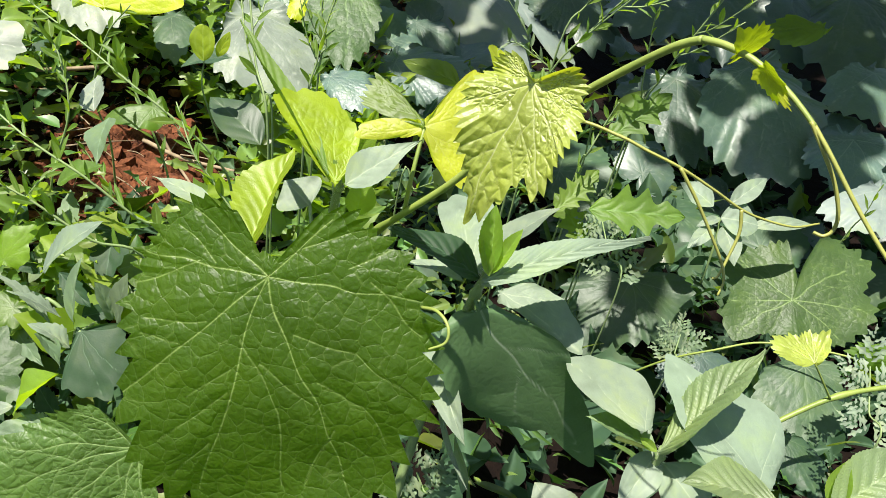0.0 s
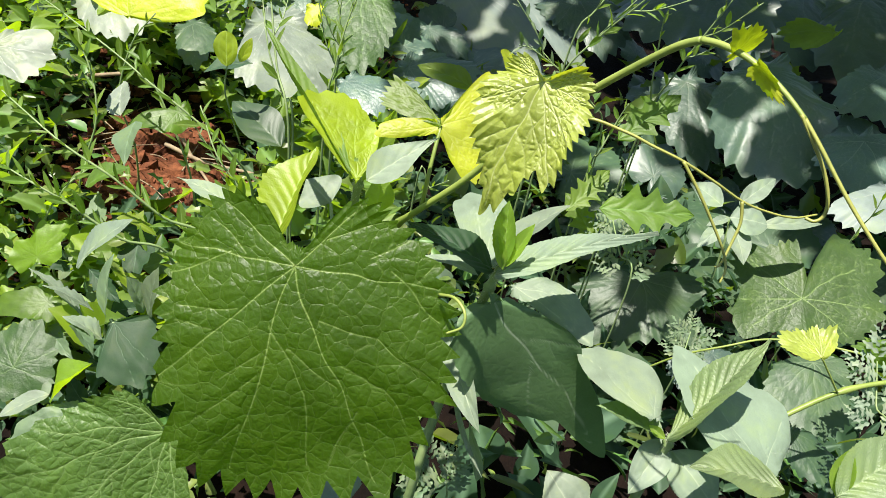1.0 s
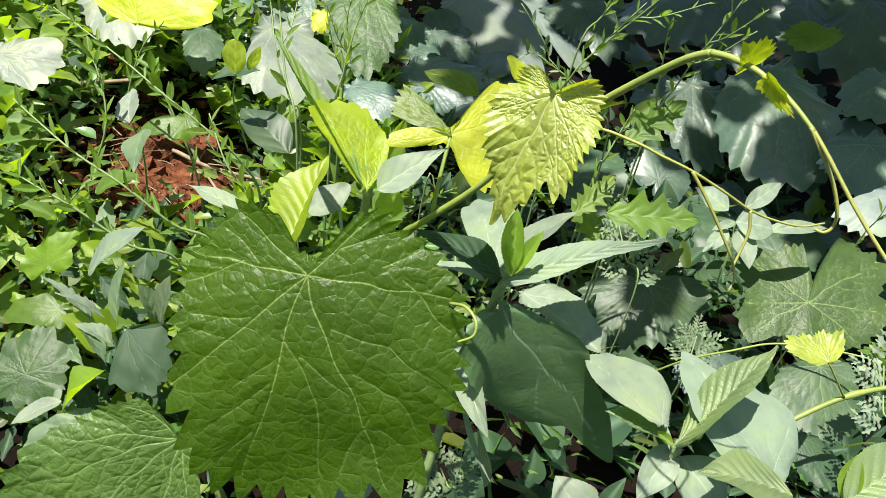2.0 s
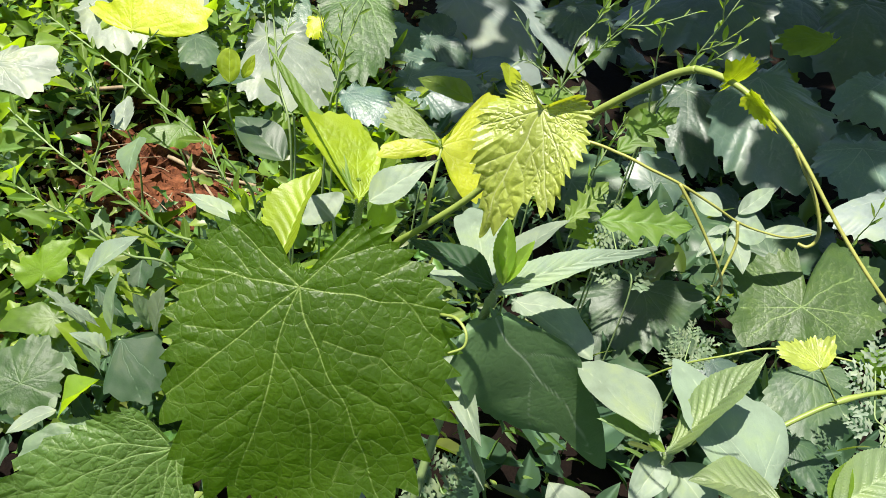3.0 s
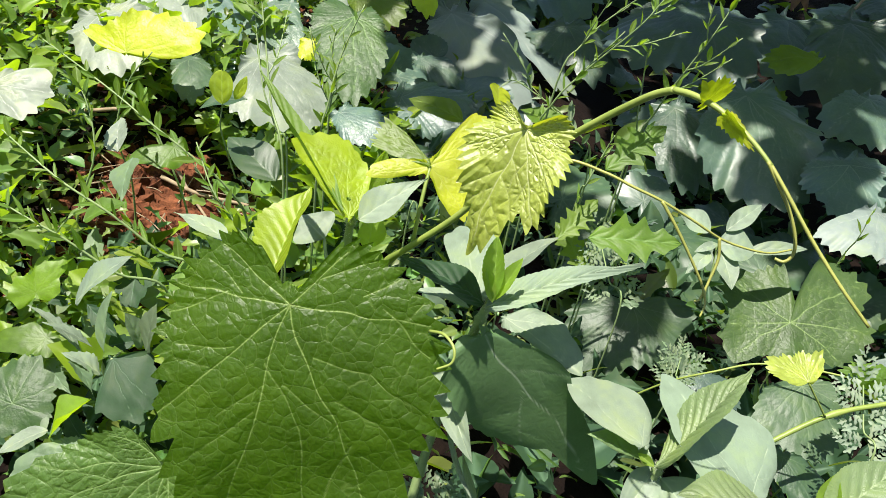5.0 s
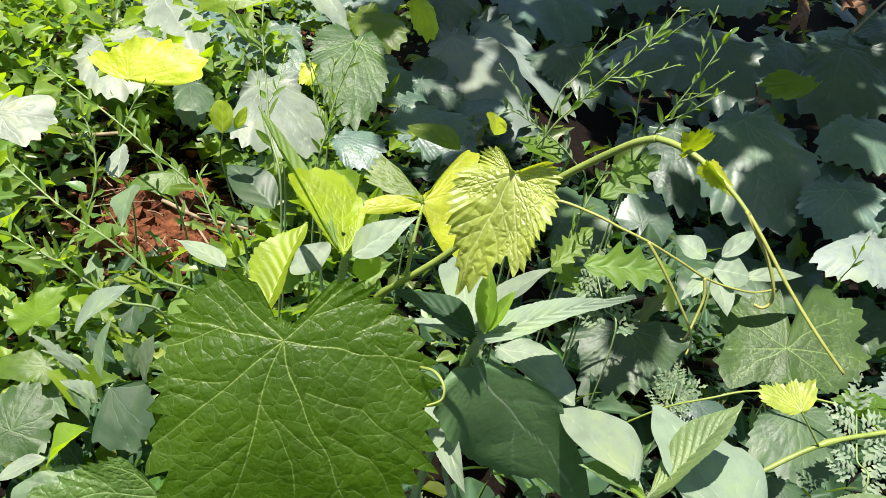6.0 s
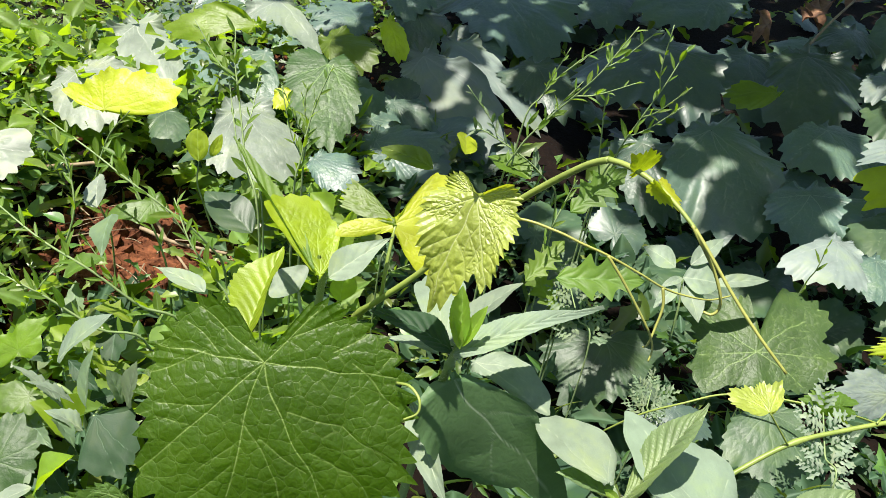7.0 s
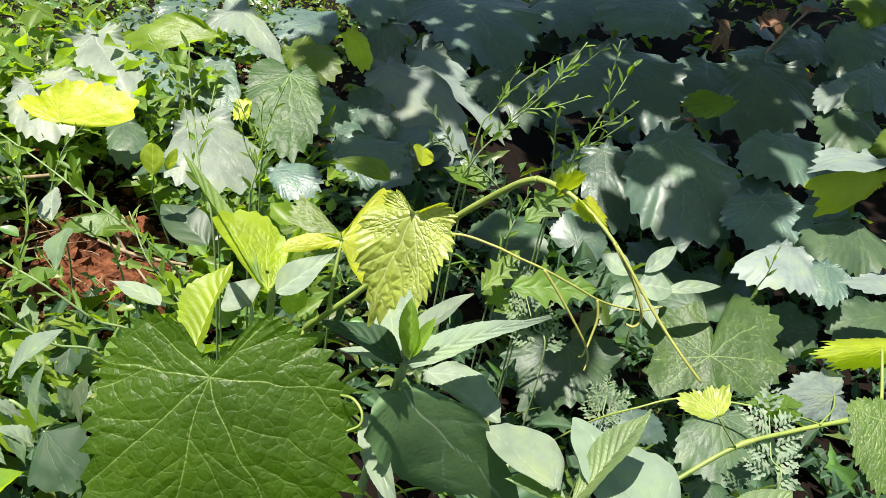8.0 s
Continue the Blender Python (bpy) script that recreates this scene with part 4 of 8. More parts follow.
leaf(vineR, (0.4456, 0.4836, 0.2284), (0.3813, 0.4736, 0.2205), (0.4063, 0.4653, 0.2138), GRAPE_LIME, kind='grape', seed=55, teeth=30, tooth=0.1, across=160, rings=30, cup=0.5, quilt=0.015, label='backlit yellow grape leaf', stalk_r=0.0016, stalk_mat=VINE_STALK, stalk=[(0.4255, 0.4221, 0.2050), (0.4363, 0.4514, 0.2146)])
tube('runner', vineR, [(0.1749, 0.4972, 0.0437), (0.2129, 0.4840, 0.1003), (0.2485, 0.4776, 0.1301), (0.2847, 0.4834, 0.1419), (0.3285, 0.4758, 0.1518), (0.3716, 0.4491, 0.1689), (0.3756, 0.4161, 0.1919)], 0.001, 0.0009, VINE_STALK, label='thin dry vine runner')
vineB = thing('grape_vine', (0.4383, 1.0113, 0.1434), 'creeping grapevine with many broad shaded blue-green leaves', 'vine')
leaf(vineB, (-0.0774, 1.4266, 0.1000), (0.0283, 1.1740, -0.0031), (-0.3488, 1.3400, 0.0339), GRAPE_LIT, lobes=reach(0.1, 0.1, 0.1, 0.1, 0.11, 0.12, 0.13, 0.15, 0.2, 0.32, 0.7, 0.94, 1.03, 0.65, 0.42, 0.29, 0.22, 0.18, 0.16, 0.15, 0.15, 0.12, 0.11, 0.1), main=[(0, 0.73), (44, 0.27), (-22, 0.79), (-33, 0.53)], seed=61, across=300, rings=40, tooth=0.055, quilt=0.008, teeth=40, wave=0.06, cup=0.2, droop=0.22)
leaf(vineB, (-0.0200, 1.6336, 0.0700), (0.1973, 1.4691, -0.0119), (-0.1992, 1.4159, 0.0316), GRAPE_LIT, lobes=reach(0.1, 0.11, 0.1, 0.09, 0.08, 0.08, 0.08, 0.1, 0.13, 0.2, 0.27, 0.4, 1.03, 1.06, 0.49, 0.36, 0.3, 0.21, 0.17, 0.15, 0.14, 0.11, 0.1, 0.1), main=[(15, 1.02)], seed=62, across=300, rings=40, tooth=0.055, quilt=0.008, teeth=40, wave=0.06, cup=0.2, droop=0.22)
leaf(vineB, (0.0548, 2.0262, 0.1000), (0.1271, 1.7476, 0.0164), (-0.2361, 1.9568, 0.0792), GRAPE_SHADED, lobes=reach(0.59, 0.62, 0.71, 0.86, 0.81, 0.79, 0.82, 0.78, 0.79, 0.84, 0.91, 1.05, 0.98, 0.92, 0.68, 0.57, 0.6, 0.66, 0.52, 0.44, 0.41, 0.41, 0.44, 0.52), main=[(-180, 0.57), (-135, 0.83), (-90, 0.79), (-15, 1.01), (30, 0.65), (75, 0.63)], seed=63, across=300, rings=40, tooth=0.055, quilt=0.008, teeth=40, wave=0.06, cup=0.2, droop=0.22)
leaf(vineB, (0.1639, 1.5800, 0.0600), (0.2726, 1.5108, 0.0106), (0.0827, 1.4717, 0.0329), GRAPE_SHADED, lobes=reach(0.18, 0.15, 0.14, 0.13, 0.14, 0.16, 0.21, 0.32, 0.48, 0.68, 0.73, 0.87, 1.05, 1.09, 1.2, 0.75, 0.76, 0.77, 0.72, 0.71, 0.7, 0.36, 0.25, 0.21), main=[(-60, 0.46), (-15, 0.84), (30, 1.15), (75, 0.74), (120, 0.67)], seed=64, across=300, rings=40, tooth=0.055, quilt=0.008, teeth=40, wave=0.06, cup=0.2, droop=0.22)
leaf(vineB, (-0.1191, 1.0241, 0.0900), (-0.0129, 1.0154, 0.0874), (-0.1283, 0.9224, 0.0595), GRAPE_SHADED, lobes=reach(0.19, 0.21, 0.25, 0.27, 0.26, 0.28, 0.32, 0.4, 0.56, 0.73, 0.89, 0.99, 1.02, 0.99, 0.89, 0.83, 0.76, 0.67, 0.52, 0.37, 0.3, 0.25, 0.21, 0.19), main=[(-90, 0.31), (-45, 0.7), (0, 0.98), (45, 0.8), (90, 0.5)], seed=65, across=300, rings=40, tooth=0.055, quilt=0.008, teeth=40, wave=0.06, cup=0.2, droop=0.22)
leaf(vineB, (-0.1031, 1.1205, 0.1200), (-0.0393, 1.0902, 0.0951), (-0.1399, 1.0576, 0.1022), GRAPE_SHADED, lobes=reach(0.18, 0.14, 0.13, 0.12, 0.13, 0.15, 0.19, 0.29, 0.42, 0.5, 0.66, 0.88, 1.08, 0.84, 0.63, 0.47, 0.39, 0.35, 0.25, 0.21, 0.19, 0.18, 0.2, 0.22), main=[(-45, 0.48), (0, 1.04), (45, 0.45)], seed=66, across=300, rings=40, tooth=0.055, quilt=0.008, teeth=40, wave=0.06, cup=0.2, droop=0.22)
leaf(vineB, (0.4444, 1.1811, 0.1200), (0.4519, 0.9766, 0.0287), (0.2213, 1.1825, 0.0984), GRAPE_SHADED, lobes=reach(0.13, 0.13, 0.15, 0.18, 0.21, 0.26, 0.3, 0.4, 0.52, 0.59, 0.76, 1, 1.01, 0.88, 0.79, 0.58, 0.36, 0.29, 0.25, 0.18, 0.15, 0.14, 0.14, 0.14), main=[(0, 0.98), (38, 0.65), (-39, 0.62), (-13, 0.98), (67, 0.28)], seed=67, across=300, rings=40, tooth=0.055, quilt=0.008, teeth=40, wave=0.06, cup=0.2, droop=0.22)
leaf(vineB, (0.4406, 1.6565, 0.1200), (0.4983, 1.4083, 0.0331), (0.1776, 1.6021, 0.1010), GRAPE_SHADED, lobes=reach(0.12, 0.12, 0.13, 0.15, 0.21, 0.35, 0.48, 0.47, 0.5, 0.57, 0.66, 0.84, 0.99, 0.81, 0.89, 0.98, 0.94, 0.8, 0.59, 0.37, 0.23, 0.17, 0.14, 0.13), main=[(-90, 0.46), (-45, 0.55), (0, 0.95), (45, 0.94), (90, 0.57)], seed=68, across=300, rings=40, tooth=0.055, quilt=0.008, teeth=40, wave=0.06, cup=0.2, droop=0.22)
leaf(vineB, (0.3531, 1.2509, 0.0500), (0.3649, 1.0886, -0.0288), (0.1755, 1.2544, 0.0162), GRAPE_SHADED, lobes=reach(0.13, 0.14, 0.17, 0.16, 0.17, 0.19, 0.24, 0.26, 0.28, 0.34, 0.46, 0.91, 1.01, 0.82, 0.55, 0.38, 0.29, 0.25, 0.24, 0.24, 0.17, 0.14, 0.12, 0.12), main=[(-45, 0.33), (0, 0.97), (45, 0.36)], seed=69, across=300, rings=40, tooth=0.055, quilt=0.008, teeth=40, wave=0.06, cup=0.2, droop=0.22)
leaf(vineB, (0.5577, 1.2470, 0.1800), (0.4599, 1.2164, 0.1678), (0.5247, 1.3377, 0.2163), GRAPE_BACK, lobes=reach(0.13, 0.09, 0.08, 0.07, 0.06, 0.07, 0.08, 0.1, 0.14, 0.31, 0.56, 0.92, 1.03, 0.79, 0.58, 0.35, 0.22, 0.14, 0.11, 0.09, 0.09, 0.09, 0.1, 0.12), main=[(-45, 0.3), (0, 0.99), (45, 0.34)], label='sunlit green grape leaf', seed=70, across=300, rings=40, tooth=0.055, quilt=0.008, teeth=40, wave=0.06, cup=0.2, droop=0.22)
leaf(vineB, (0.6692, 1.7449, 0.1000), (0.6567, 1.5093, 0.0076), (0.4185, 1.7437, 0.1371), GRAPE_SHADED, lobes=reach(0.12, 0.13, 0.13, 0.15, 0.18, 0.24, 0.29, 0.35, 0.41, 0.47, 0.58, 0.77, 1, 0.94, 0.73, 0.49, 0.39, 0.3, 0.17, 0.12, 0.1, 0.09, 0.09, 0.1), main=[(-45, 0.45), (0, 0.96), (45, 0.47)], seed=71, across=300, rings=40, tooth=0.055, quilt=0.008, teeth=40, wave=0.06, cup=0.2, droop=0.22)
leaf(vineB, (0.7693, 1.6503, 0.1400), (0.6733, 1.4030, 0.0315), (0.5006, 1.7491, 0.1527), GRAPE_SHADED, lobes=reach(0.11, 0.12, 0.15, 0.21, 0.26, 0.3, 0.37, 0.44, 0.53, 0.63, 0.76, 0.91, 0.97, 0.81, 0.47, 0.35, 0.25, 0.18, 0.15, 0.14, 0.14, 0.13, 0.11, 0.11), main=[(-90, 0.36), (-45, 0.6), (0, 0.93), (45, 0.34)], seed=72, across=300, rings=40, tooth=0.055, quilt=0.008, teeth=40, wave=0.06, cup=0.2, droop=0.22)
leaf(vineB, (0.6764, 1.2535, 0.1200), (0.6126, 1.1488, 0.0793), (0.5647, 1.3077, 0.1556), GRAPE_SHADED, lobes=reach(0.27, 0.35, 0.51, 0.69, 0.65, 0.67, 0.7, 0.71, 0.78, 0.89, 0.88, 0.92, 0.94, 0.99, 0.92, 0.54, 0.4, 0.25, 0.19, 0.16, 0.15, 0.15, 0.17, 0.2), main=[(-135, 0.66), (-90, 0.67), (-45, 0.85), (15, 0.95), (60, 0.38)], seed=73, across=300, rings=40, tooth=0.055, quilt=0.008, teeth=40, wave=0.06, cup=0.2, droop=0.22)
leaf(vineB, (0.8648, 1.3897, 0.1400), (0.7926, 1.2908, 0.1005), (0.7583, 1.4567, 0.1668), GRAPE_DULL, lobes=reach(0.18, 0.25, 0.28, 0.31, 0.38, 0.47, 0.48, 0.52, 0.61, 0.79, 0.86, 0.98, 0.96, 0.92, 0.84, 0.57, 0.43, 0.36, 0.24, 0.18, 0.15, 0.14, 0.14, 0.15), main=[(-105, 0.45), (-60, 0.59), (-15, 0.94), (30, 0.81), (75, 0.35)], seed=74, across=300, rings=40, tooth=0.055, quilt=0.008, teeth=40, wave=0.06, cup=0.2, droop=0.22)
leaf(vineB, (0.8488, 1.4244, 0.1800), (0.7698, 1.3712, 0.1536), (0.7925, 1.5055, 0.1850), GRAPE_LIT, lobes=reach(0.31, 0.21, 0.13, 0.1, 0.08, 0.08, 0.08, 0.09, 0.1, 0.14, 0.23, 0.99, 0.99, 0.8, 0.58, 0.48, 0.41, 0.37, 0.36, 0.38, 0.39, 0.32, 0.29, 0.29), main=[(-180, 0.3), (-15, 0.95), (30, 0.56), (75, 0.36), (120, 0.37)], seed=75, across=300, rings=40, tooth=0.055, quilt=0.008, teeth=40, wave=0.06, cup=0.2, droop=0.22)
leaf(vineB, (1.1030, 1.8180, 0.1200), (1.0438, 1.6495, 0.0610), (0.9245, 1.8738, 0.1395), GRAPE_SHADED, lobes=reach(0.15, 0.2, 0.34, 0.41, 0.4, 0.42, 0.48, 0.53, 0.58, 0.7, 0.88, 0.93, 1.05, 0.95, 0.77, 0.38, 0.23, 0.17, 0.14, 0.13, 0.13, 0.12, 0.12, 0.13), main=[(-135, 0.39), (-90, 0.46), (-45, 0.67), (0, 1.01), (45, 0.36)], seed=76, across=300, rings=40, tooth=0.055, quilt=0.008, teeth=40, wave=0.06, cup=0.2, droop=0.22)
leaf(vineB, (1.0714, 2.1091, 0.1000), (1.0205, 1.9823, 0.0620), (0.9391, 2.1578, 0.1146), GRAPE_SHADED, lobes=reach(0.22, 0.25, 0.32, 0.35, 0.39, 0.47, 0.61, 0.62, 0.66, 0.77, 0.81, 0.91, 1.08, 1.09, 0.99, 0.89, 0.62, 0.47, 0.4, 0.37, 0.28, 0.23, 0.21, 0.2), main=[(-120, 0.37), (-75, 0.6), (-30, 0.78), (15, 1.05), (60, 0.6), (105, 0.36)], seed=77, across=300, rings=40, tooth=0.055, quilt=0.008, teeth=40, wave=0.06, cup=0.2, droop=0.22)
leaf(vineB, (1.2031, 2.1803, 0.1400), (1.2384, 2.0268, 0.0898), (1.0423, 2.1519, 0.1140), GRAPE_SHADED, lobes=reach(0.14, 0.18, 0.25, 0.31, 0.44, 0.89, 0.84, 0.84, 0.92, 0.99, 0.94, 0.98, 1.06, 1.19, 1.28, 1.34, 0.62, 0.34, 0.2, 0.14, 0.12, 0.11, 0.11, 0.12), main=[(-105, 0.85), (-45, 0.95), (0, 1.02), (45, 1.29)], seed=78, across=300, rings=40, tooth=0.055, quilt=0.008, teeth=40, wave=0.06, cup=0.2, droop=0.22)
leaf(vineB, (0.7370, 1.0228, 0.1900), (0.6045, 0.9605, 0.1962), (0.6744, 1.1547, 0.1768), GRAPE_LIT, lobes=reach(0.19, 0.14, 0.12, 0.11, 0.1, 0.11, 0.13, 0.17, 0.22, 0.27, 0.41, 0.99, 1.17, 0.88, 0.75, 0.34, 0.29, 0.27, 0.27, 0.3, 0.34, 0.44, 0.69, 0.32), main=[(0, 1.12), (45, 0.33), (150, 0.66)], label='pale folded grape leaf lit by the sun', seed=79, across=300, rings=40, tooth=0.055, quilt=0.008, teeth=40, wave=0.06, cup=0.2, droop=0.22)
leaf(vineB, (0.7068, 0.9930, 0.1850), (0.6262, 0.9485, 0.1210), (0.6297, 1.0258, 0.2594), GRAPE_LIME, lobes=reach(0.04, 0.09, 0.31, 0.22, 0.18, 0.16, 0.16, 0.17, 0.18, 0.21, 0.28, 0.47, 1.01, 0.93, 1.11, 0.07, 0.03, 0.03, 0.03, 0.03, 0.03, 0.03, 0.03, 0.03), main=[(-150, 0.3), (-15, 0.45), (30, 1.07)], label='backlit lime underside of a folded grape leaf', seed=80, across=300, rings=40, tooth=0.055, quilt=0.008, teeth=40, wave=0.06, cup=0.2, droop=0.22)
leaf(vineB, (0.5715, 1.0219, 0.1000), (0.5951, 0.8717, 0.0423), (0.4112, 1.0054, 0.0774), GRAPE_SHADED, lobes=reach(0.13, 0.13, 0.14, 0.16, 0.22, 0.36, 0.43, 0.48, 0.46, 0.48, 0.54, 0.82, 0.99, 0.81, 0.73, 0.64, 0.54, 0.48, 0.41, 0.34, 0.22, 0.17, 0.15, 0.14), main=[(-75, 0.46), (0, 0.95), (45, 0.61), (90, 0.39)], seed=81, across=300, rings=40, tooth=0.055, quilt=0.008, teeth=40, wave=0.06, cup=0.2, droop=0.22)
leaf(vineB, (0.5241, 0.8249, 0.1300), (0.5401, 0.7527, 0.1067), (0.4486, 0.8074, 0.1323), GRAPE_LIT, lobes=reach(0.16, 0.18, 0.23, 0.25, 0.23, 0.22, 0.23, 0.27, 0.34, 0.44, 0.52, 0.71, 1.04, 1.03, 1.07, 1.14, 1.18, 1.19, 0.47, 0.27, 0.19, 0.16, 0.15, 0.14), main=[(-60, 0.33), (-15, 0.68), (30, 1.03), (75, 1.14)], seed=82, across=300, rings=40, tooth=0.055, quilt=0.008, teeth=40, wave=0.06, cup=0.2, droop=0.22)
leaf(vineB, (0.6987, 0.9813, 0.1000), (0.6146, 0.8974, 0.0665), (0.6084, 1.0593, 0.1312), GRAPE_DULL, lobes=reach(0.09, 0.11, 0.13, 0.19, 0.41, 0.65, 0.72, 0.73, 0.7, 0.74, 0.81, 0.91, 1.04, 1.02, 0.75, 0.38, 0.23, 0.17, 0.14, 0.13, 0.13, 0.1, 0.09, 0.09), main=[(-90, 0.69), (-45, 0.71), (0, 1.0), (45, 0.36)], seed=83, across=300, rings=40, tooth=0.055, quilt=0.008, teeth=40, wave=0.06, cup=0.2, droop=0.22)
leaf(vineB, (0.5849, 0.8235, 0.1100), (0.5682, 0.7572, 0.0835), (0.5134, 0.8389, 0.1162), GRAPE_SHADED, lobes=reach(0.15, 0.2, 0.22, 0.22, 0.23, 0.27, 0.35, 0.46, 0.49, 0.56, 0.72, 0.83, 1.04, 0.96, 0.76, 0.54, 0.44, 0.32, 0.2, 0.15, 0.13, 0.12, 0.12, 0.13), main=[(-90, 0.34), (-45, 0.54), (0, 1.0), (45, 0.52)], seed=84, across=300, rings=40, tooth=0.055, quilt=0.008, teeth=40, wave=0.06, cup=0.2, droop=0.22)
leaf(vineB, (0.6306, 0.7379, 0.1400), (0.5489, 0.7316, 0.1394), (0.6242, 0.8192, 0.1481), GRAPE_LIT, lobes=reach(0.13, 0.12, 0.11, 0.12, 0.14, 0.17, 0.18, 0.2, 0.24, 0.33, 0.58, 0.83, 1, 0.71, 0.51, 0.34, 0.26, 0.22, 0.21, 0.21, 0.23, 0.27, 0.24, 0.17), main=[(-45, 0.32), (0, 0.96), (45, 0.33)], seed=85, across=300, rings=40, tooth=0.055, quilt=0.008, teeth=40, wave=0.06, cup=0.2, droop=0.22)
leaf(vineB, (0.6837, 0.7925, 0.0600), (0.6038, 0.7496, 0.0428), (0.6375, 0.8667, 0.0897), GRAPE_DULL, lobes=reach(0.32, 0.29, 0.25, 0.24, 0.24, 0.26, 0.32, 0.44, 0.56, 0.58, 0.64, 0.8, 1.04, 1.1, 0.94, 0.66, 0.46, 0.36, 0.31, 0.3, 0.28, 0.25, 0.25, 0.27), main=[(-180, 0.31), (-75, 0.42), (-30, 0.61), (15, 1.06), (60, 0.44)], seed=86, across=300, rings=40, tooth=0.055, quilt=0.008, teeth=40, wave=0.06, cup=0.2, droop=0.22)
leaf(vineB, (0.5946, 1.1735, 0.0500), (0.6646, 1.1575, 0.0452), (0.5779, 1.1064, 0.0299), GRAPE_SHADED, lobes=reach(0.37, 0.3, 0.27, 0.27, 0.29, 0.33, 0.4, 0.43, 0.51, 0.68, 1.02, 1.32, 1.09, 0.89, 0.71, 0.62, 0.58, 0.6, 0.59, 0.63, 0.7, 0.63, 0.61, 0.5), main=[(-60, 0.49), (-15, 1.27), (30, 0.68), (75, 0.58), (120, 0.67), (165, 0.48)], seed=87, across=300, rings=40, tooth=0.055, quilt=0.008, teeth=40, wave=0.06, cup=0.2, droop=0.22)
leaf(vineB, (0.7221, 2.2705, 0.1200), (0.5776, 2.0723, 0.0605), (0.5150, 2.4090, 0.1615), GRAPE_SHADED, lobes=reach(0.56, 0.45, 0.4, 0.38, 0.4, 0.39, 0.37, 0.37, 0.41, 0.49, 0.67, 0.83, 1.06, 1.18, 1.19, 0.82, 0.62, 0.53, 0.48, 0.48, 0.45, 0.45, 0.48, 0.55), main=[(-180, 0.54), (-60, 0.39), (-15, 0.8), (30, 1.14), (75, 0.51), (120, 0.43)], seed=88, across=300, rings=40, tooth=0.055, quilt=0.008, teeth=40, wave=0.06, cup=0.2, droop=0.22)
leaf(vineB, (0.4058, 2.3545, 0.1000), (0.3940, 2.1120, 0.0272), (0.1526, 2.3658, 0.1034), GRAPE_SHADED, lobes=reach(0.53, 0.52, 0.56, 0.65, 0.61, 0.55, 0.53, 0.57, 0.65, 0.67, 0.75, 0.91, 1.12, 1.09, 0.9, 0.67, 0.57, 0.43, 0.35, 0.32, 0.31, 0.33, 0.38, 0.48), main=[(-180, 0.51), (-135, 0.62), (-90, 0.51), (-45, 0.64), (0, 1.08), (45, 0.64)], seed=89, across=300, rings=40, tooth=0.055, quilt=0.008, teeth=40, wave=0.06, cup=0.2, droop=0.22)
leaf(vineB, (0.9917, 2.0550, 0.0600), (0.8399, 1.9962, 0.0423), (0.9303, 2.2005, 0.1036), GRAPE_SHADED, lobes=reach(0.15, 0.15, 0.12, 0.11, 0.1, 0.1, 0.12, 0.14, 0.2, 0.4, 0.64, 0.95, 1.08, 1, 0.7, 0.48, 0.35, 0.3, 0.27, 0.2, 0.16, 0.14, 0.13, 0.14), main=[(-45, 0.38), (0, 1.04), (45, 0.46)], seed=90, across=300, rings=40, tooth=0.055, quilt=0.008, teeth=40, wave=0.06, cup=0.2, droop=0.22)
leaf(vineB, (1.3017, 2.2284, 0.2000), (1.2120, 2.2125, 0.1920), (1.2839, 2.3087, 0.2402), GRAPE_BACK, lobes=reach(0.81, 0.62, 0.51, 0.46, 0.45, 0.48, 0.56, 0.72, 0.94, 1.27, 1.2, 1.16, 1.3, 1.2, 1.01, 0.93, 0.92, 0.83, 0.8, 0.84, 0.95, 0.89, 0.8, 0.77), main=[(-180, 0.78), (-90, 0.54), (-45, 1.22), (0, 1.25), (45, 0.89), (120, 0.91)], seed=91, across=300, rings=40, tooth=0.055, quilt=0.008, teeth=40, wave=0.06, cup=0.2, droop=0.22)
leaf(vineB, (0.8345, 1.1600, 0.1800), (0.7771, 1.1357, 0.1703), (0.8084, 1.2133, 0.2013), GRAPE_BACK, lobes=reach(0.4, 0.31, 0.26, 0.25, 0.25, 0.27, 0.33, 0.45, 0.64, 0.68, 0.79, 1.03, 1.2, 0.85, 0.7, 0.62, 0.56, 0.54, 0.57, 0.65, 0.77, 0.62, 0.54, 0.5), main=[(-90, 0.32), (-45, 0.65), (0, 1.15), (45, 0.6), (120, 0.74), (165, 0.48)], seed=92, across=300, rings=40, tooth=0.055, quilt=0.008, teeth=40, wave=0.06, cup=0.2, droop=0.22)
leaf(vineB, (0.3605, 0.6011, 0.1050), (0.4443, 0.6576, 0.1304), (0.4225, 0.5247, 0.0706), GRAPE_GREEN, lobes=reach(0.75, 0.74, 0.73, 0.73, 0.68, 0.64, 0.6, 0.6, 0.63, 0.67, 0.73, 0.75, 0.78, 0.8, 0.78, 0.7, 0.64, 0.62, 0.62, 0.63, 0.64, 0.65, 0.3, 0.2, 0.42, 0.79, 0.94, 0.96, 0.99, 1.03, 1.02, 1, 0.92, 0.76, 0.77, 0.81, 0.82, 0.79, 0.75, 0.72, 0.68, 0.65, 0.63, 0.59, 0.52, 0.46, 0.42, 0.39, 0.38, 0.38, 0.38, 0.39, 0.4, 0.41, 0.41, 0.42, 0.44, 0.47, 0.57, 0.76), main=[(-104, 0.75), (-1, 1.01), (36, 0.79), (72, 0.57), (178, 0.7), (-153, 0.61)], label='broad grey-green grape leaf in half sun', seed=93, across=300, rings=40, tooth=0.055, quilt=0.008, teeth=40, wave=0.03, cup=0.1, droop=0.12, bold=1.4)
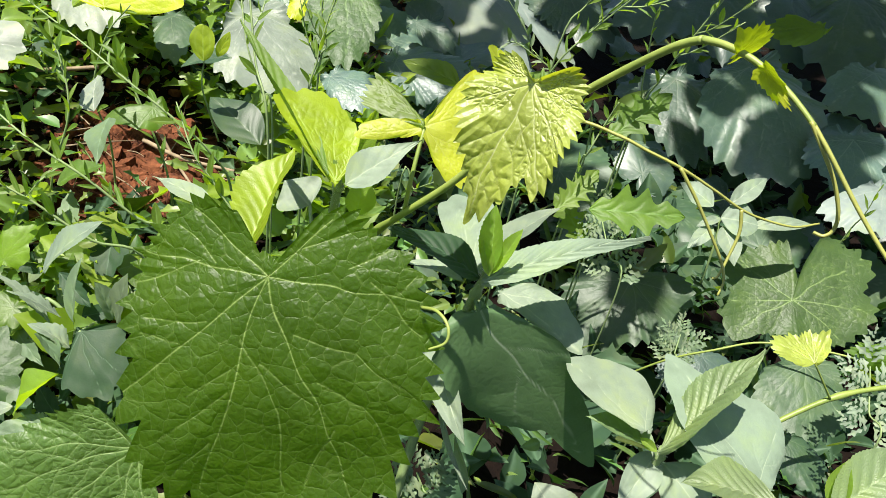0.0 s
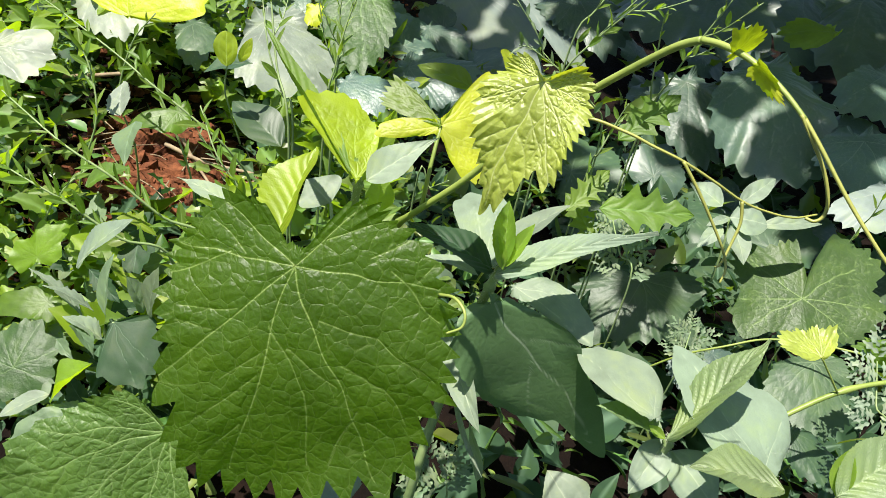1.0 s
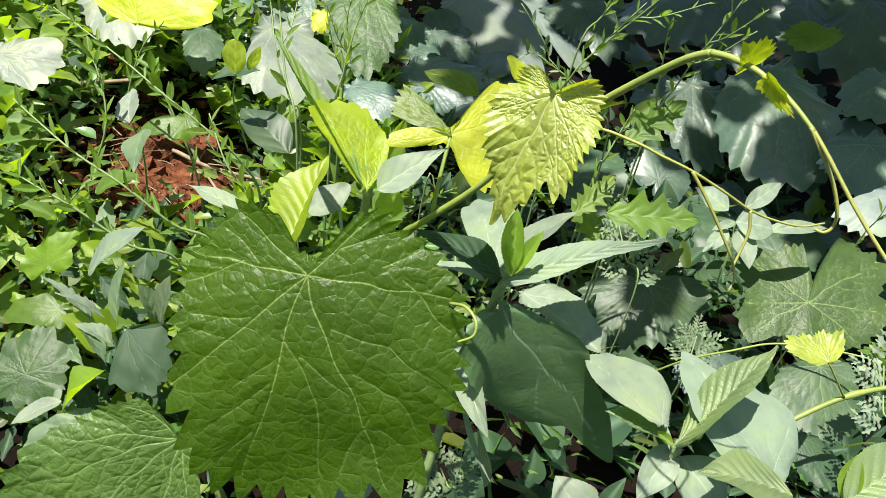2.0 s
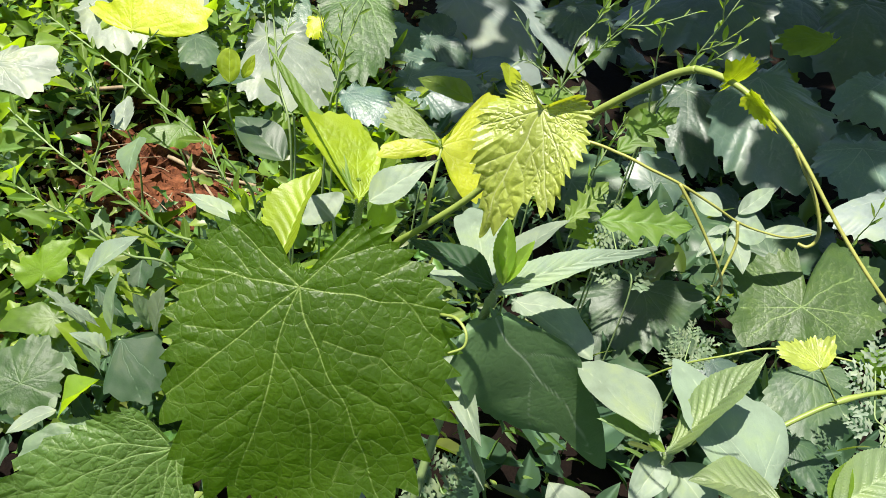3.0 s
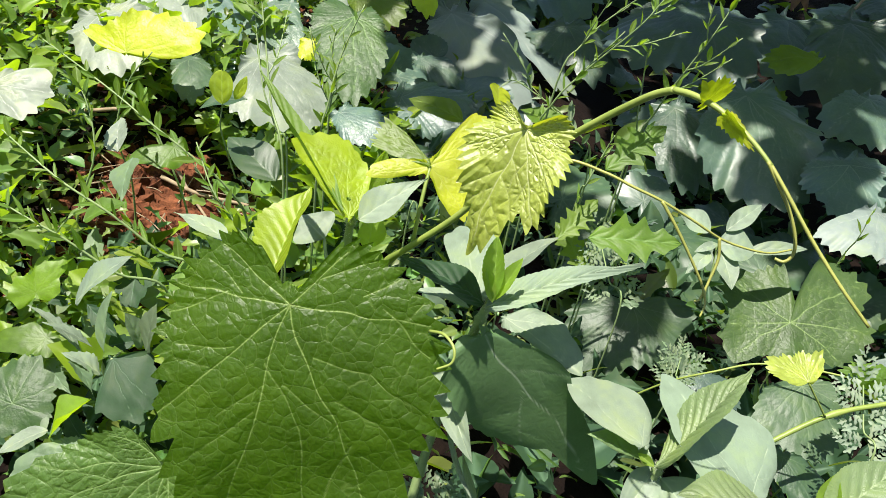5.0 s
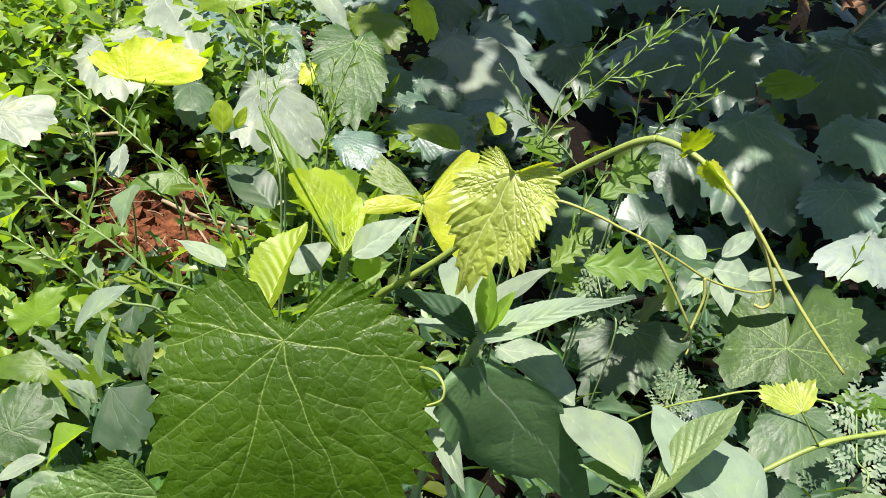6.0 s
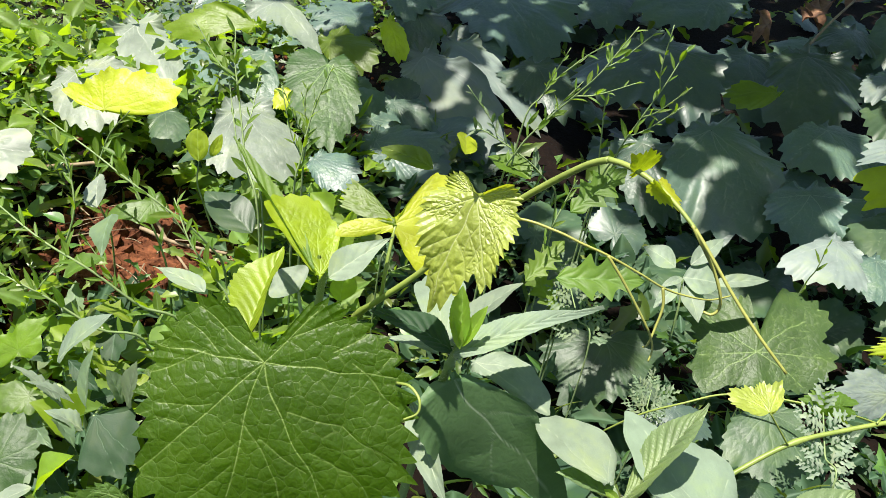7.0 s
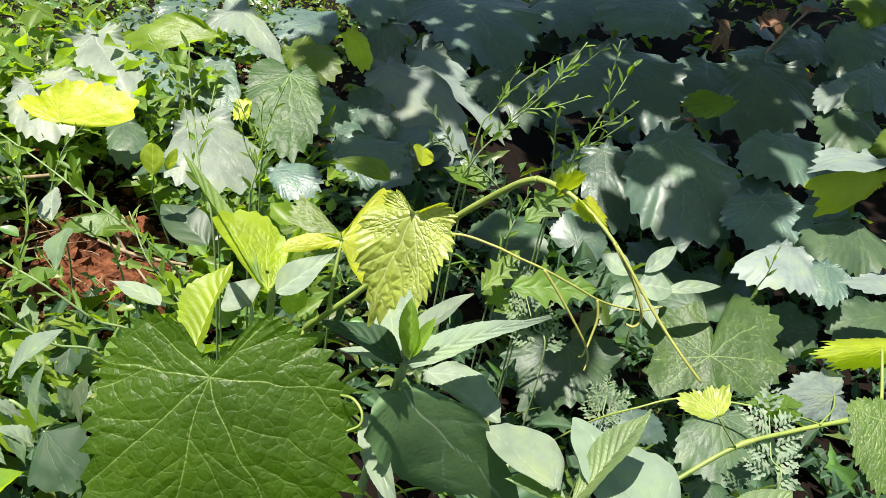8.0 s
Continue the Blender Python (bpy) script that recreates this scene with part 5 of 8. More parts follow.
leaf(vineB, (0.2104, 0.6428, 0.0600), (0.2647, 0.5810, 0.0349), (0.1438, 0.5945, 0.0349), GRAPE_DULL, lobes=reach(0.06, 0.06, 0.05, 0.06, 0.06, 0.07, 0.09, 0.12, 0.2, 0.36, 0.68, 0.73, 0.8, 0.78, 0.78, 0.89, 1.04, 0.89, 0.85, 0.88, 0.88, 1.12, 1.14, 0.95, 0.77, 0.91, 0.89, 0.81, 0.66, 0.5, 0.41, 0.06), main=[(-1, 0.99), (61, 1.16), (120, 0.82), (-45, 0.76), (31, 0.83)], seed=94, across=300, rings=40, tooth=0.055, quilt=0.008, teeth=40, wave=0.06, cup=0.2, droop=0.22)
leaf(vineB, (0.2676, 0.5307, 0.0700), (0.2614, 0.5030, 0.0575), (0.2372, 0.5364, 0.0726), GRAPE_SHADED, lobes=reach(0.25, 0.28, 0.33, 0.47, 0.87, 1.04, 1.19, 1.45, 1.25, 1.1, 1.01, 0.98, 1.03, 1.22, 1.64, 1.53, 1.47, 0.81, 0.5, 0.38, 0.32, 0.3, 0.26, 0.24), main=[(-120, 0.84), (-75, 1.39), (-30, 0.97), (30, 1.57), (75, 0.78), (120, 0.31)], seed=95, across=300, rings=40, tooth=0.055, quilt=0.008, teeth=40, wave=0.06, cup=0.2, droop=0.22)
leaf(vineB, (0.3338, 0.4879, 0.1200), (0.3356, 0.4273, 0.0898), (0.2661, 0.4876, 0.1165), GRAPE_DULL, lobes=reach(0.13, 0.13, 0.14, 0.15, 0.18, 0.22, 0.31, 0.44, 0.45, 0.47, 0.52, 0.57, 0.63, 0.72, 0.89, 0.96, 1.04, 0.98, 0.94, 0.93, 0.97, 0.81, 0.63, 0.53, 0.32, 0.23, 0.18, 0.15, 0.14, 0.13, 0.13, 0.13), main=[(-101, 0.42), (-68, 0.5), (-34, 0.69), (0, 1.0), (45, 0.93), (79, 0.51)], label='grey-green grape leaf under the runner', seed=96, across=300, rings=40, tooth=0.055, quilt=0.008, teeth=40, wave=0.03, cup=0.1, droop=0.12, bold=1.4)
leaf(vineB, (0.3056, 0.4181, 0.1000), (0.3175, 0.3831, 0.0825), (0.2665, 0.4074, 0.0947), GRAPE_DULL, lobes=reach(0.15, 0.13, 0.13, 0.13, 0.15, 0.18, 0.26, 0.52, 0.75, 1, 1.02, 1.13, 1, 0.78, 0.61, 0.53, 0.47, 0.45, 0.47, 0.4, 0.28, 0.23, 0.2, 0.19), main=[(-60, 0.72), (-15, 1.08), (30, 0.59), (90, 0.45)], seed=97, across=300, rings=40, tooth=0.055, quilt=0.008, teeth=40, wave=0.06, cup=0.2, droop=0.22)
leaf(vineB, (-0.2235, 0.6726, 0.2750), (-0.1447, 0.6138, 0.2564), (-0.2849, 0.5953, 0.2588), GRAPE_SUNLIT, lobes=reach(0.2, 0.21, 0.22, 0.24, 0.26, 0.26, 0.28, 0.31, 0.37, 0.37, 0.36, 0.36, 0.38, 0.45, 0.6, 0.88, 0.99, 1.19, 1.15, 0.98, 0.87, 0.81, 0.57, 0.34, 0.25, 0.21, 0.19, 0.18, 0.17, 0.18, 0.19, 0.21), main=[(-90, 0.36), (-56, 0.35), (-22, 0.58), (11, 1.14), (45, 0.84), (79, 0.33)], label='large grape leaf coloured near white for the sun on it', seed=101, across=300, rings=40, tooth=0.055, quilt=0.008, teeth=40, wave=0.06, cup=0.2, droop=0.22)
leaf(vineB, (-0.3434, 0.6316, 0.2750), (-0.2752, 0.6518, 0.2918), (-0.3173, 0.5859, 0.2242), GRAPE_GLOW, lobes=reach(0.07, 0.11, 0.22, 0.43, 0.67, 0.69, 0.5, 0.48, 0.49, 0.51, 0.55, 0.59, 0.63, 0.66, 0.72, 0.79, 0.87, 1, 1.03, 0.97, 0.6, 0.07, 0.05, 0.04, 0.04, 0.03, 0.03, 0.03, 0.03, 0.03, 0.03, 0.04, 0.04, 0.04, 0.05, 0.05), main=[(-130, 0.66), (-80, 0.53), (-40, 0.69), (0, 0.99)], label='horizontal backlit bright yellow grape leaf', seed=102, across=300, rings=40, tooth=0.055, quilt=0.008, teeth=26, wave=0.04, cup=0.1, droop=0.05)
leaf(vineB, (-0.4560, 0.9636, 0.2500), (-0.3558, 0.8325, 0.2006), (-0.5952, 0.8634, 0.2338), GRAPE_SUNLIT, lobes=reach(0.12, 0.13, 0.14, 0.15, 0.19, 0.24, 0.22, 0.21, 0.23, 0.26, 0.34, 0.66, 1.02, 0.67, 0.44, 0.34, 0.28, 0.2, 0.17, 0.15, 0.13, 0.11, 0.11, 0.11), main=[(0, 0.98), (45, 0.33)], seed=103, across=300, rings=40, tooth=0.055, quilt=0.008, teeth=40, wave=0.06, cup=0.2, droop=0.22)
leaf(vineB, (-0.4406, 0.7687, 0.2500), (-0.3674, 0.6999, 0.2294), (-0.5125, 0.6985, 0.2289), GRAPE_SUNLIT, lobes=reach(0.2, 0.22, 0.24, 0.28, 0.36, 0.44, 0.51, 0.67, 0.86, 0.88, 0.98, 0.95, 0.94, 1, 0.82, 0.61, 0.49, 0.38, 0.3, 0.27, 0.26, 0.23, 0.2, 0.19), main=[(-120, 0.35), (-75, 0.64), (-30, 0.94), (15, 0.96), (60, 0.47)], seed=104, across=300, rings=40, tooth=0.055, quilt=0.008, teeth=40, wave=0.06, cup=0.2, droop=0.22)
leaf(vineB, (-0.2788, 0.9328, 0.2800), (-0.3896, 0.9170, 0.2682), (-0.2985, 1.0214, 0.3465), LIMEWEED, lobes=reach(0.12, 0.08, 0.06, 0.06, 0.06, 0.06, 0.07, 0.08, 0.12, 0.17, 0.3, 0.76, 1.05, 0.75, 0.62, 0.2, 0.13, 0.1, 0.09, 0.08, 0.08, 0.09, 0.11, 0.15), main=[(0, 1.01)], label='sunlit lime grape leaf', seed=105, across=300, rings=40, tooth=0.055, quilt=0.008, teeth=40, wave=0.06, cup=0.2, droop=0.22)
leaf(vineB, (-0.4428, 1.0797, 0.2000), (-0.3446, 0.8700, 0.1358), (-0.6577, 1.0018, 0.1259), GRAPE_SHADED, lobes=reach(0.08, 0.06, 0.05, 0.05, 0.05, 0.06, 0.07, 0.08, 0.12, 0.24, 0.39, 0.66, 0.97, 0.27, 0.15, 0.11, 0.09, 0.09, 0.08, 0.09, 0.11, 0.14, 0.2, 0.11), main=[(0, 0.93)], seed=106, across=300, rings=40, tooth=0.055, quilt=0.008, teeth=40, wave=0.06, cup=0.2, droop=0.22)
leaf(vineB, (-0.3231, 1.2245, 0.2300), (-0.2274, 1.1076, 0.1949), (-0.4453, 1.1328, 0.2025), GRAPE_SUNLIT, lobes=reach(0.37, 0.35, 0.34, 0.24, 0.18, 0.16, 0.15, 0.15, 0.16, 0.19, 0.25, 0.43, 1.06, 0.81, 0.48, 0.44, 0.46, 0.51, 0.38, 0.31, 0.28, 0.27, 0.28, 0.32), main=[(-180, 0.36), (0, 1.02), (75, 0.49)], seed=107, across=300, rings=40, tooth=0.055, quilt=0.008, teeth=40, wave=0.06, cup=0.2, droop=0.22)
leaf(vineB, (-0.2007, 1.0394, 0.2000), (-0.1700, 0.9044, 0.1250), (-0.3551, 1.0126, 0.1851), GRAPE_GREEN, lobes=reach(0.05, 0.04, 0.04, 0.05, 0.23, 0.21, 0.21, 0.22, 0.24, 0.27, 0.3, 0.34, 0.41, 0.55, 0.68, 0.85, 1.03, 0.91, 0.72, 0.6, 0.54, 0.47, 0.43, 0.4, 0.38, 0.37, 0.38, 0.35, 0.33, 0.32, 0.14, 0.07), main=[(0, 0.98), (71, 0.36), (-53, 0.33), (-23, 0.62), (31, 0.57)], label='drooping green toothed grape leaf', seed=108, across=300, rings=40, tooth=0.055, quilt=0.008, teeth=54, wave=0.02, cup=0.1, droop=0.12, bold=1.3)
leaf(vineB, (-0.2998, 1.0518, 0.2000), (-0.3314, 0.9714, 0.1719), (-0.3849, 1.0816, 0.2104), GRAPE_SHADED, lobes=reach(0.11, 0.12, 0.14, 0.14, 0.14, 0.15, 0.18, 0.24, 0.39, 1.06, 1.33, 1.07, 1.04, 0.99, 0.99, 0.65, 0.44, 0.34, 0.3, 0.29, 0.19, 0.14, 0.12, 0.11), main=[(-31, 1.29), (30, 0.93), (2, 0.96)], seed=109, across=300, rings=40, tooth=0.055, quilt=0.008, teeth=40, wave=0.03, cup=0.1, droop=0.12, bold=1.8)
leaf(vineB, (-0.2286, 1.2125, 0.1800), (-0.1504, 1.1568, 0.1577), (-0.2886, 1.1398, 0.1509), GRAPE_BACK, lobes=reach(0.23, 0.22, 0.24, 0.28, 0.36, 0.43, 0.43, 0.48, 0.58, 0.73, 0.81, 0.98, 0.99, 0.98, 0.78, 0.58, 0.45, 0.31, 0.25, 0.22, 0.21, 0.22, 0.24, 0.25), main=[(-105, 0.41), (-45, 0.7), (0, 0.95), (45, 0.56)], seed=110, across=300, rings=40, tooth=0.055, quilt=0.008, teeth=40, wave=0.06, cup=0.2, droop=0.22)
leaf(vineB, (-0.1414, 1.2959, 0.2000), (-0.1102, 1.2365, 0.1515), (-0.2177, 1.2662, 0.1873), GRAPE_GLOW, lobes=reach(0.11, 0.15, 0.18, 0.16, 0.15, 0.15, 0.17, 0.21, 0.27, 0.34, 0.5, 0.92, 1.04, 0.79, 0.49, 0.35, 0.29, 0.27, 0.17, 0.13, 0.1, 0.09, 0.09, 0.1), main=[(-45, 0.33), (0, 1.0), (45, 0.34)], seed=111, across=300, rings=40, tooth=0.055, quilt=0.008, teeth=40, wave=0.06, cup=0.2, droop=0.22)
leaf(vineB, (-0.1261, 1.6735, 0.1200), (-0.0853, 1.5551, 0.0786), (-0.2516, 1.6349, 0.1065), GRAPE_SHADED, lobes=reach(0.16, 0.18, 0.22, 0.31, 0.42, 0.38, 0.38, 0.42, 0.5, 0.65, 0.73, 0.92, 1.08, 1.08, 0.77, 0.54, 0.41, 0.36, 0.33, 0.33, 0.25, 0.19, 0.17, 0.16), main=[(-120, 0.4), (-45, 0.62), (0, 1.04), (45, 0.52), (90, 0.32)], seed=112, across=300, rings=40, tooth=0.055, quilt=0.008, teeth=40, wave=0.06, cup=0.2, droop=0.22)
leaf(vineB, (-0.1795, 1.7653, 0.1600), (-0.1390, 1.6180, 0.1158), (-0.3334, 1.7265, 0.1483), GRAPE_SHADED, lobes=reach(0.49, 0.56, 0.52, 0.5, 0.53, 0.6, 0.72, 0.69, 0.71, 0.79, 0.82, 0.9, 1.06, 0.82, 0.64, 0.56, 0.53, 0.55, 0.62, 0.7, 0.54, 0.47, 0.44, 0.44), main=[(-165, 0.54), (-90, 0.69), (-45, 0.76), (0, 1.02), (45, 0.54), (105, 0.67)], seed=113, across=300, rings=40, tooth=0.055, quilt=0.008, teeth=40, wave=0.06, cup=0.2, droop=0.22)
leaf(vineB, (-0.2109, 0.8184, 0.2400), (-0.2124, 0.8014, 0.2229), (-0.2351, 0.8194, 0.2410), GRAPE_GLOW, lobes=reach(0.24, 0.27, 0.33, 0.34, 0.37, 0.39, 0.38, 0.4, 0.45, 0.56, 0.83, 0.98, 0.97, 1.05, 0.82, 0.61, 0.52, 0.48, 0.48, 0.46, 0.32, 0.26, 0.23, 0.23), main=[(-120, 0.36), (-75, 0.38), (-30, 0.8), (15, 1.01), (60, 0.5), (105, 0.44)], seed=114, across=300, rings=40, tooth=0.055, quilt=0.008, teeth=40, wave=0.06, cup=0.2, droop=0.22)
leaf(vineB, (-0.4564, 1.3481, 0.1900), (-0.4473, 1.2518, 0.1563), (-0.5584, 1.3394, 0.1870), GRAPE_SHADED, lobes=reach(0.73, 0.79, 0.91, 0.7, 0.56, 0.5, 0.48, 0.5, 0.57, 0.68, 0.81, 1.09, 1.04, 0.93, 0.76, 0.65, 0.6, 0.55, 0.49, 0.48, 0.5, 0.58, 0.73, 0.72), main=[(-150, 0.87), (-60, 0.55), (-15, 1.05), (30, 0.73), (75, 0.53), (150, 0.7)], seed=115, across=300, rings=40, tooth=0.055, quilt=0.008, teeth=40, wave=0.06, cup=0.2, droop=0.22)
leaf(vineB, (-0.3174, 0.7164, 0.2400), (-0.2950, 0.6619, 0.2209), (-0.3752, 0.6953, 0.2326), GRAPE_DULL, lobes=reach(0.22, 0.19, 0.17, 0.16, 0.16, 0.18, 0.22, 0.3, 0.39, 0.5, 0.75, 0.93, 1.08, 0.86, 0.59, 0.42, 0.35, 0.31, 0.3, 0.22, 0.19, 0.17, 0.17, 0.19), main=[(-45, 0.48), (0, 1.04), (45, 0.4)], seed=116, across=300, rings=40, tooth=0.055, quilt=0.008, teeth=40, wave=0.06, cup=0.2, droop=0.22)
leaf(vineB, (-0.1675, 0.8063, 0.1600), (-0.1239, 0.7692, 0.1451), (-0.2075, 0.7658, 0.1438), GRAPE_SHADED, lobes=reach(0.14, 0.14, 0.16, 0.19, 0.27, 0.31, 0.38, 0.57, 0.86, 0.92, 1.05, 1.05, 1.07, 0.9, 0.75, 0.52, 0.35, 0.27, 0.24, 0.22, 0.23, 0.21, 0.17, 0.15), main=[(-90, 0.36), (-45, 0.88), (0, 1.03), (45, 0.5)], seed=117, across=300, rings=40, tooth=0.055, quilt=0.008, teeth=40, wave=0.06, cup=0.2, droop=0.22)
leaf(vineB, (-0.2300, 1.5166, 0.1300), (-0.3078, 1.4908, 0.1210), (-0.2573, 1.5900, 0.1557), GRAPE_SHADED, lobes=reach(0.41, 0.42, 0.46, 0.46, 0.44, 0.46, 0.53, 0.66, 0.88, 0.98, 1.21, 1.17, 1.18, 1.29, 1.55, 1.52, 1.54, 1.61, 1.38, 1.29, 1.03, 0.66, 0.51, 0.44), main=[(-150, 0.44), (-75, 0.63), (-30, 1.16), (30, 1.49), (75, 1.55), (120, 0.99)], seed=118, across=300, rings=40, tooth=0.055, quilt=0.008, teeth=40, wave=0.06, cup=0.2, droop=0.22)
weedL = thing('weed', (-0.2524, 0.3378, 0.0990), 'tall weed with grey-green toothed leaves', 'weed')
tube('stem', weedL, [(-0.2322, 0.3157, -0.0104), (-0.2379, 0.3394, 0.1010), (-0.2415, 0.3393, 0.1659), (-0.2514, 0.3430, 0.1869), (-0.2760, 0.3475, 0.1927)], 0.002, 0.0012, STALK, root=True)
leaf(weedL, (-0.2781, 0.3398, 0.2242), (-0.2729, 0.3603, 0.2409), (-0.2521, 0.3390, 0.2170), LIMEWEED, lobes=reach(0.22, 0.26, 0.33, 0.45, 0.57, 0.57, 0.57, 0.58, 0.59, 0.61, 0.64, 0.67, 0.67, 0.66, 0.64, 0.64, 0.63, 0.63, 0.62, 0.62, 0.63, 0.63, 0.61, 0.57, 0.54, 0.52, 0.5, 0.48, 0.47, 0.47, 0.57, 0.77, 0.95, 0.95, 0.88, 0.83, 0.88, 0.99, 1.11, 1.11, 1.02, 0.95, 0.67, 0.64, 0.62, 0.61, 0.6, 0.59, 0.6, 0.6, 0.57, 0.52, 0.48, 0.45, 0.42, 0.4, 0.39, 0.37, 0.31, 0.27, 0.23, 0.21, 0.19, 0.18, 0.17, 0.16, 0.15, 0.15, 0.15, 0.15, 0.17, 0.19), main=[(-160, 0.55), (-125, 0.64), (-80, 0.6), (-25, 0.74), (10, 1.07), (45, 0.59)], label='lime toothed weed leaf lit from behind', seed=123, branch=1, teeth=14, tooth=0.03, across=200, rings=34, quilt=0.006, wave=0.03)
leaf(weedL, (-0.2446, 0.2946, 0.2299), (-0.2661, 0.2866, 0.2255), (-0.2538, 0.3135, 0.2404), GRAPE_BACK, lobes=reach(0.33, 0.37, 0.46, 0.44, 0.42, 0.44, 0.49, 0.47, 0.48, 0.53, 0.64, 0.88, 1.31, 1.46, 1.04, 0.75, 0.6, 0.37, 0.28, 0.24, 0.22, 0.22, 0.24, 0.29), main=[(-150, 0.44), (-90, 0.47), (-30, 0.61), (15, 1.4), (60, 0.58)], seed=124, branch=1, teeth=12, tooth=0.09, across=180, rings=30, quilt=0.006, wave=0.03)
leaf(weedL, (-0.2203, 0.2953, 0.2630), (-0.1875, 0.3089, 0.2963), (-0.1946, 0.2929, 0.2837), SUNFLOWER, kind='strip', label='pale silvery narrow toothed leaf', seed=122, shape='ovate', long=60, wide=25, teeth=14, tooth=0.07, fold=0.3, curve=0.5, ribs=5)
leaf(weedL, (-0.1740, 0.2479, 0.2736), (-0.1527, 0.2239, 0.2554), (-0.2037, 0.2273, 0.2660), DARKWEED, lobes=reach(0.07, 0.06, 0.05, 0.05, 0.05, 0.05, 0.06, 0.06, 0.08, 0.54, 0.57, 0.63, 0.71, 0.78, 0.9, 0.96, 1.03, 0.89, 0.83, 0.79, 0.25, 0.14, 0.1, 0.08, 0.07, 0.06, 0.06, 0.06, 0.06, 0.07, 0.08, 0.08), main=[(0, 0.98), (38, 0.67), (-21, 0.91), (-75, 0.53)], label='dark blue-green toothed weed leaf', seed=121, branch=0, teeth=22, tooth=0.06, across=340, rings=50, quilt=0.012, wave=0.03, droop=0.15, stalk_r=0.001, stalk=[(-0.2233, 0.3391, 0.1819)])
leaf(weedL, (-0.2476, 0.2558, 0.2121), (-0.2294, 0.2688, 0.2173), (-0.2338, 0.2406, 0.2021), GRAPE_GREEN, lobes=reach(0.84, 0.78, 0.78, 0.85, 1, 1.1, 1.13, 1.19, 1.27, 1.33, 1.17, 1.11, 1.1, 1.01, 1.02, 0.97, 0.91, 0.92, 0.83, 0.82, 0.83, 0.75, 0.74, 0.79), main=[(-180, 0.81), (-135, 0.82), (-90, 1.08), (-45, 1.28), (0, 1.06), (45, 0.93)], seed=125, branch=1, teeth=18, tooth=0.07, across=260, rings=40, quilt=0.012, wave=0.04, droop=0.1, bold=1.5)
leaf(weedL, (-0.2087, 0.2305, 0.2271), (-0.2292, 0.2134, 0.2218), (-0.2244, 0.2270, 0.2230), SUNFLOWER, kind='strip', seed=131, shape='ovate', long=50, wide=21, teeth=8, tooth=0.05, fold=0.2, curve=0.4, ribs=4)
leaf(weedL, (-0.1872, 0.2194, 0.2283), (-0.2144, 0.2059, 0.2193), (-0.2034, 0.2420, 0.2434), GREYWEED, lobes=reach(0.13, 0.11, 0.1, 0.09, 0.09, 0.1, 0.12, 0.16, 0.26, 0.32, 0.44, 0.83, 1.1, 0.89, 0.58, 0.42, 0.34, 0.28, 0.25, 0.25, 0.23, 0.17, 0.15, 0.13), main=[(-45, 0.31), (0, 1.06), (45, 0.4)], seed=127, branch=1, teeth=24, tooth=0.06, across=220, rings=36, quilt=0.02, wave=0.03)
leaf(weedL, (-0.1855, 0.2403, 0.2475), (-0.2028, 0.2220, 0.2322), (-0.2034, 0.2399, 0.2319), LIMEWEED, kind='strip', seed=128, shape='lance', long=40, wide=19, teeth=6, tooth=0.05, fold=0.5, curve=0.3, ribs=4)
leaf(weedL, (-0.1577, 0.2552, 0.2744), (-0.1528, 0.2651, 0.3037), (-0.1476, 0.2547, 0.2948), GREYWEED, kind='strip', seed=129, shape='ovate', long=40, wide=19, teeth=6, tooth=0.12, fold=0.2, curve=0.3, ribs=4)
leaf(weedL, (-0.1692, 0.2704, 0.2616), (-0.1782, 0.2744, 0.2838), (-0.1722, 0.2802, 0.2698), GREYWEED, kind='strip', seed=130, shape='ovate', long=40, wide=19, teeth=7, tooth=0.12, fold=0.3, curve=0.3, ribs=4)
leaf(weedL, (-0.1938, 0.2732, 0.2497), (-0.1915, 0.2880, 0.2855), (-0.1867, 0.2767, 0.2722), GREYWEED, kind='strip', seed=132, shape='lance', long=40, wide=13, fold=0.3, curve=0.4, ribs=4)
leaf(weedL, (-0.2173, 0.2851, 0.2330), (-0.2485, 0.2919, 0.2595), (-0.2341, 0.2948, 0.2447), SUNFLOWER, kind='strip', seed=133, shape='lance', long=50, wide=17, teeth=7, tooth=0.35, fold=0.3, curve=0.5, ribs=4)
leaf(weedL, (-0.2063, 0.2811, 0.2440), (-0.2331, 0.2799, 0.2598), (-0.2220, 0.2864, 0.2498), SUNFLOWER, kind='strip', seed=134, shape='lance', long=50, wide=17, teeth=6, tooth=0.35, fold=0.3, curve=0.4, ribs=4)
leaf(weedL, (-0.1940, 0.2651, 0.2391), (-0.2136, 0.2638, 0.2545), (-0.2060, 0.2728, 0.2446), SUNFLOWER, kind='strip', seed=135, shape='ovate', long=50, wide=21, teeth=7, tooth=0.15, fold=0.3, curve=0.5, ribs=4)
leaf(weedL, (-0.2081, 0.2615, 0.2512), (-0.1876, 0.2450, 0.2455), (-0.1973, 0.2460, 0.2521), GREYWEED, kind='strip', seed=136, shape='pointed', long=50, wide=21, teeth=6, tooth=0.12, fold=0.25, curve=0.5, ribs=4)
seedling = thing('weed', (-0.1957, 0.4835, 0.2855), 'small seedling with two bright round leaves', 'weed')
tube('stem', seedling, [(-0.1860, 0.4811, 0.2499), (-0.1918, 0.4787, 0.2793), (-0.1920, 0.4707, 0.3015), (-0.1881, 0.4683, 0.3228)], 0.0007, 0.0005, STALK)
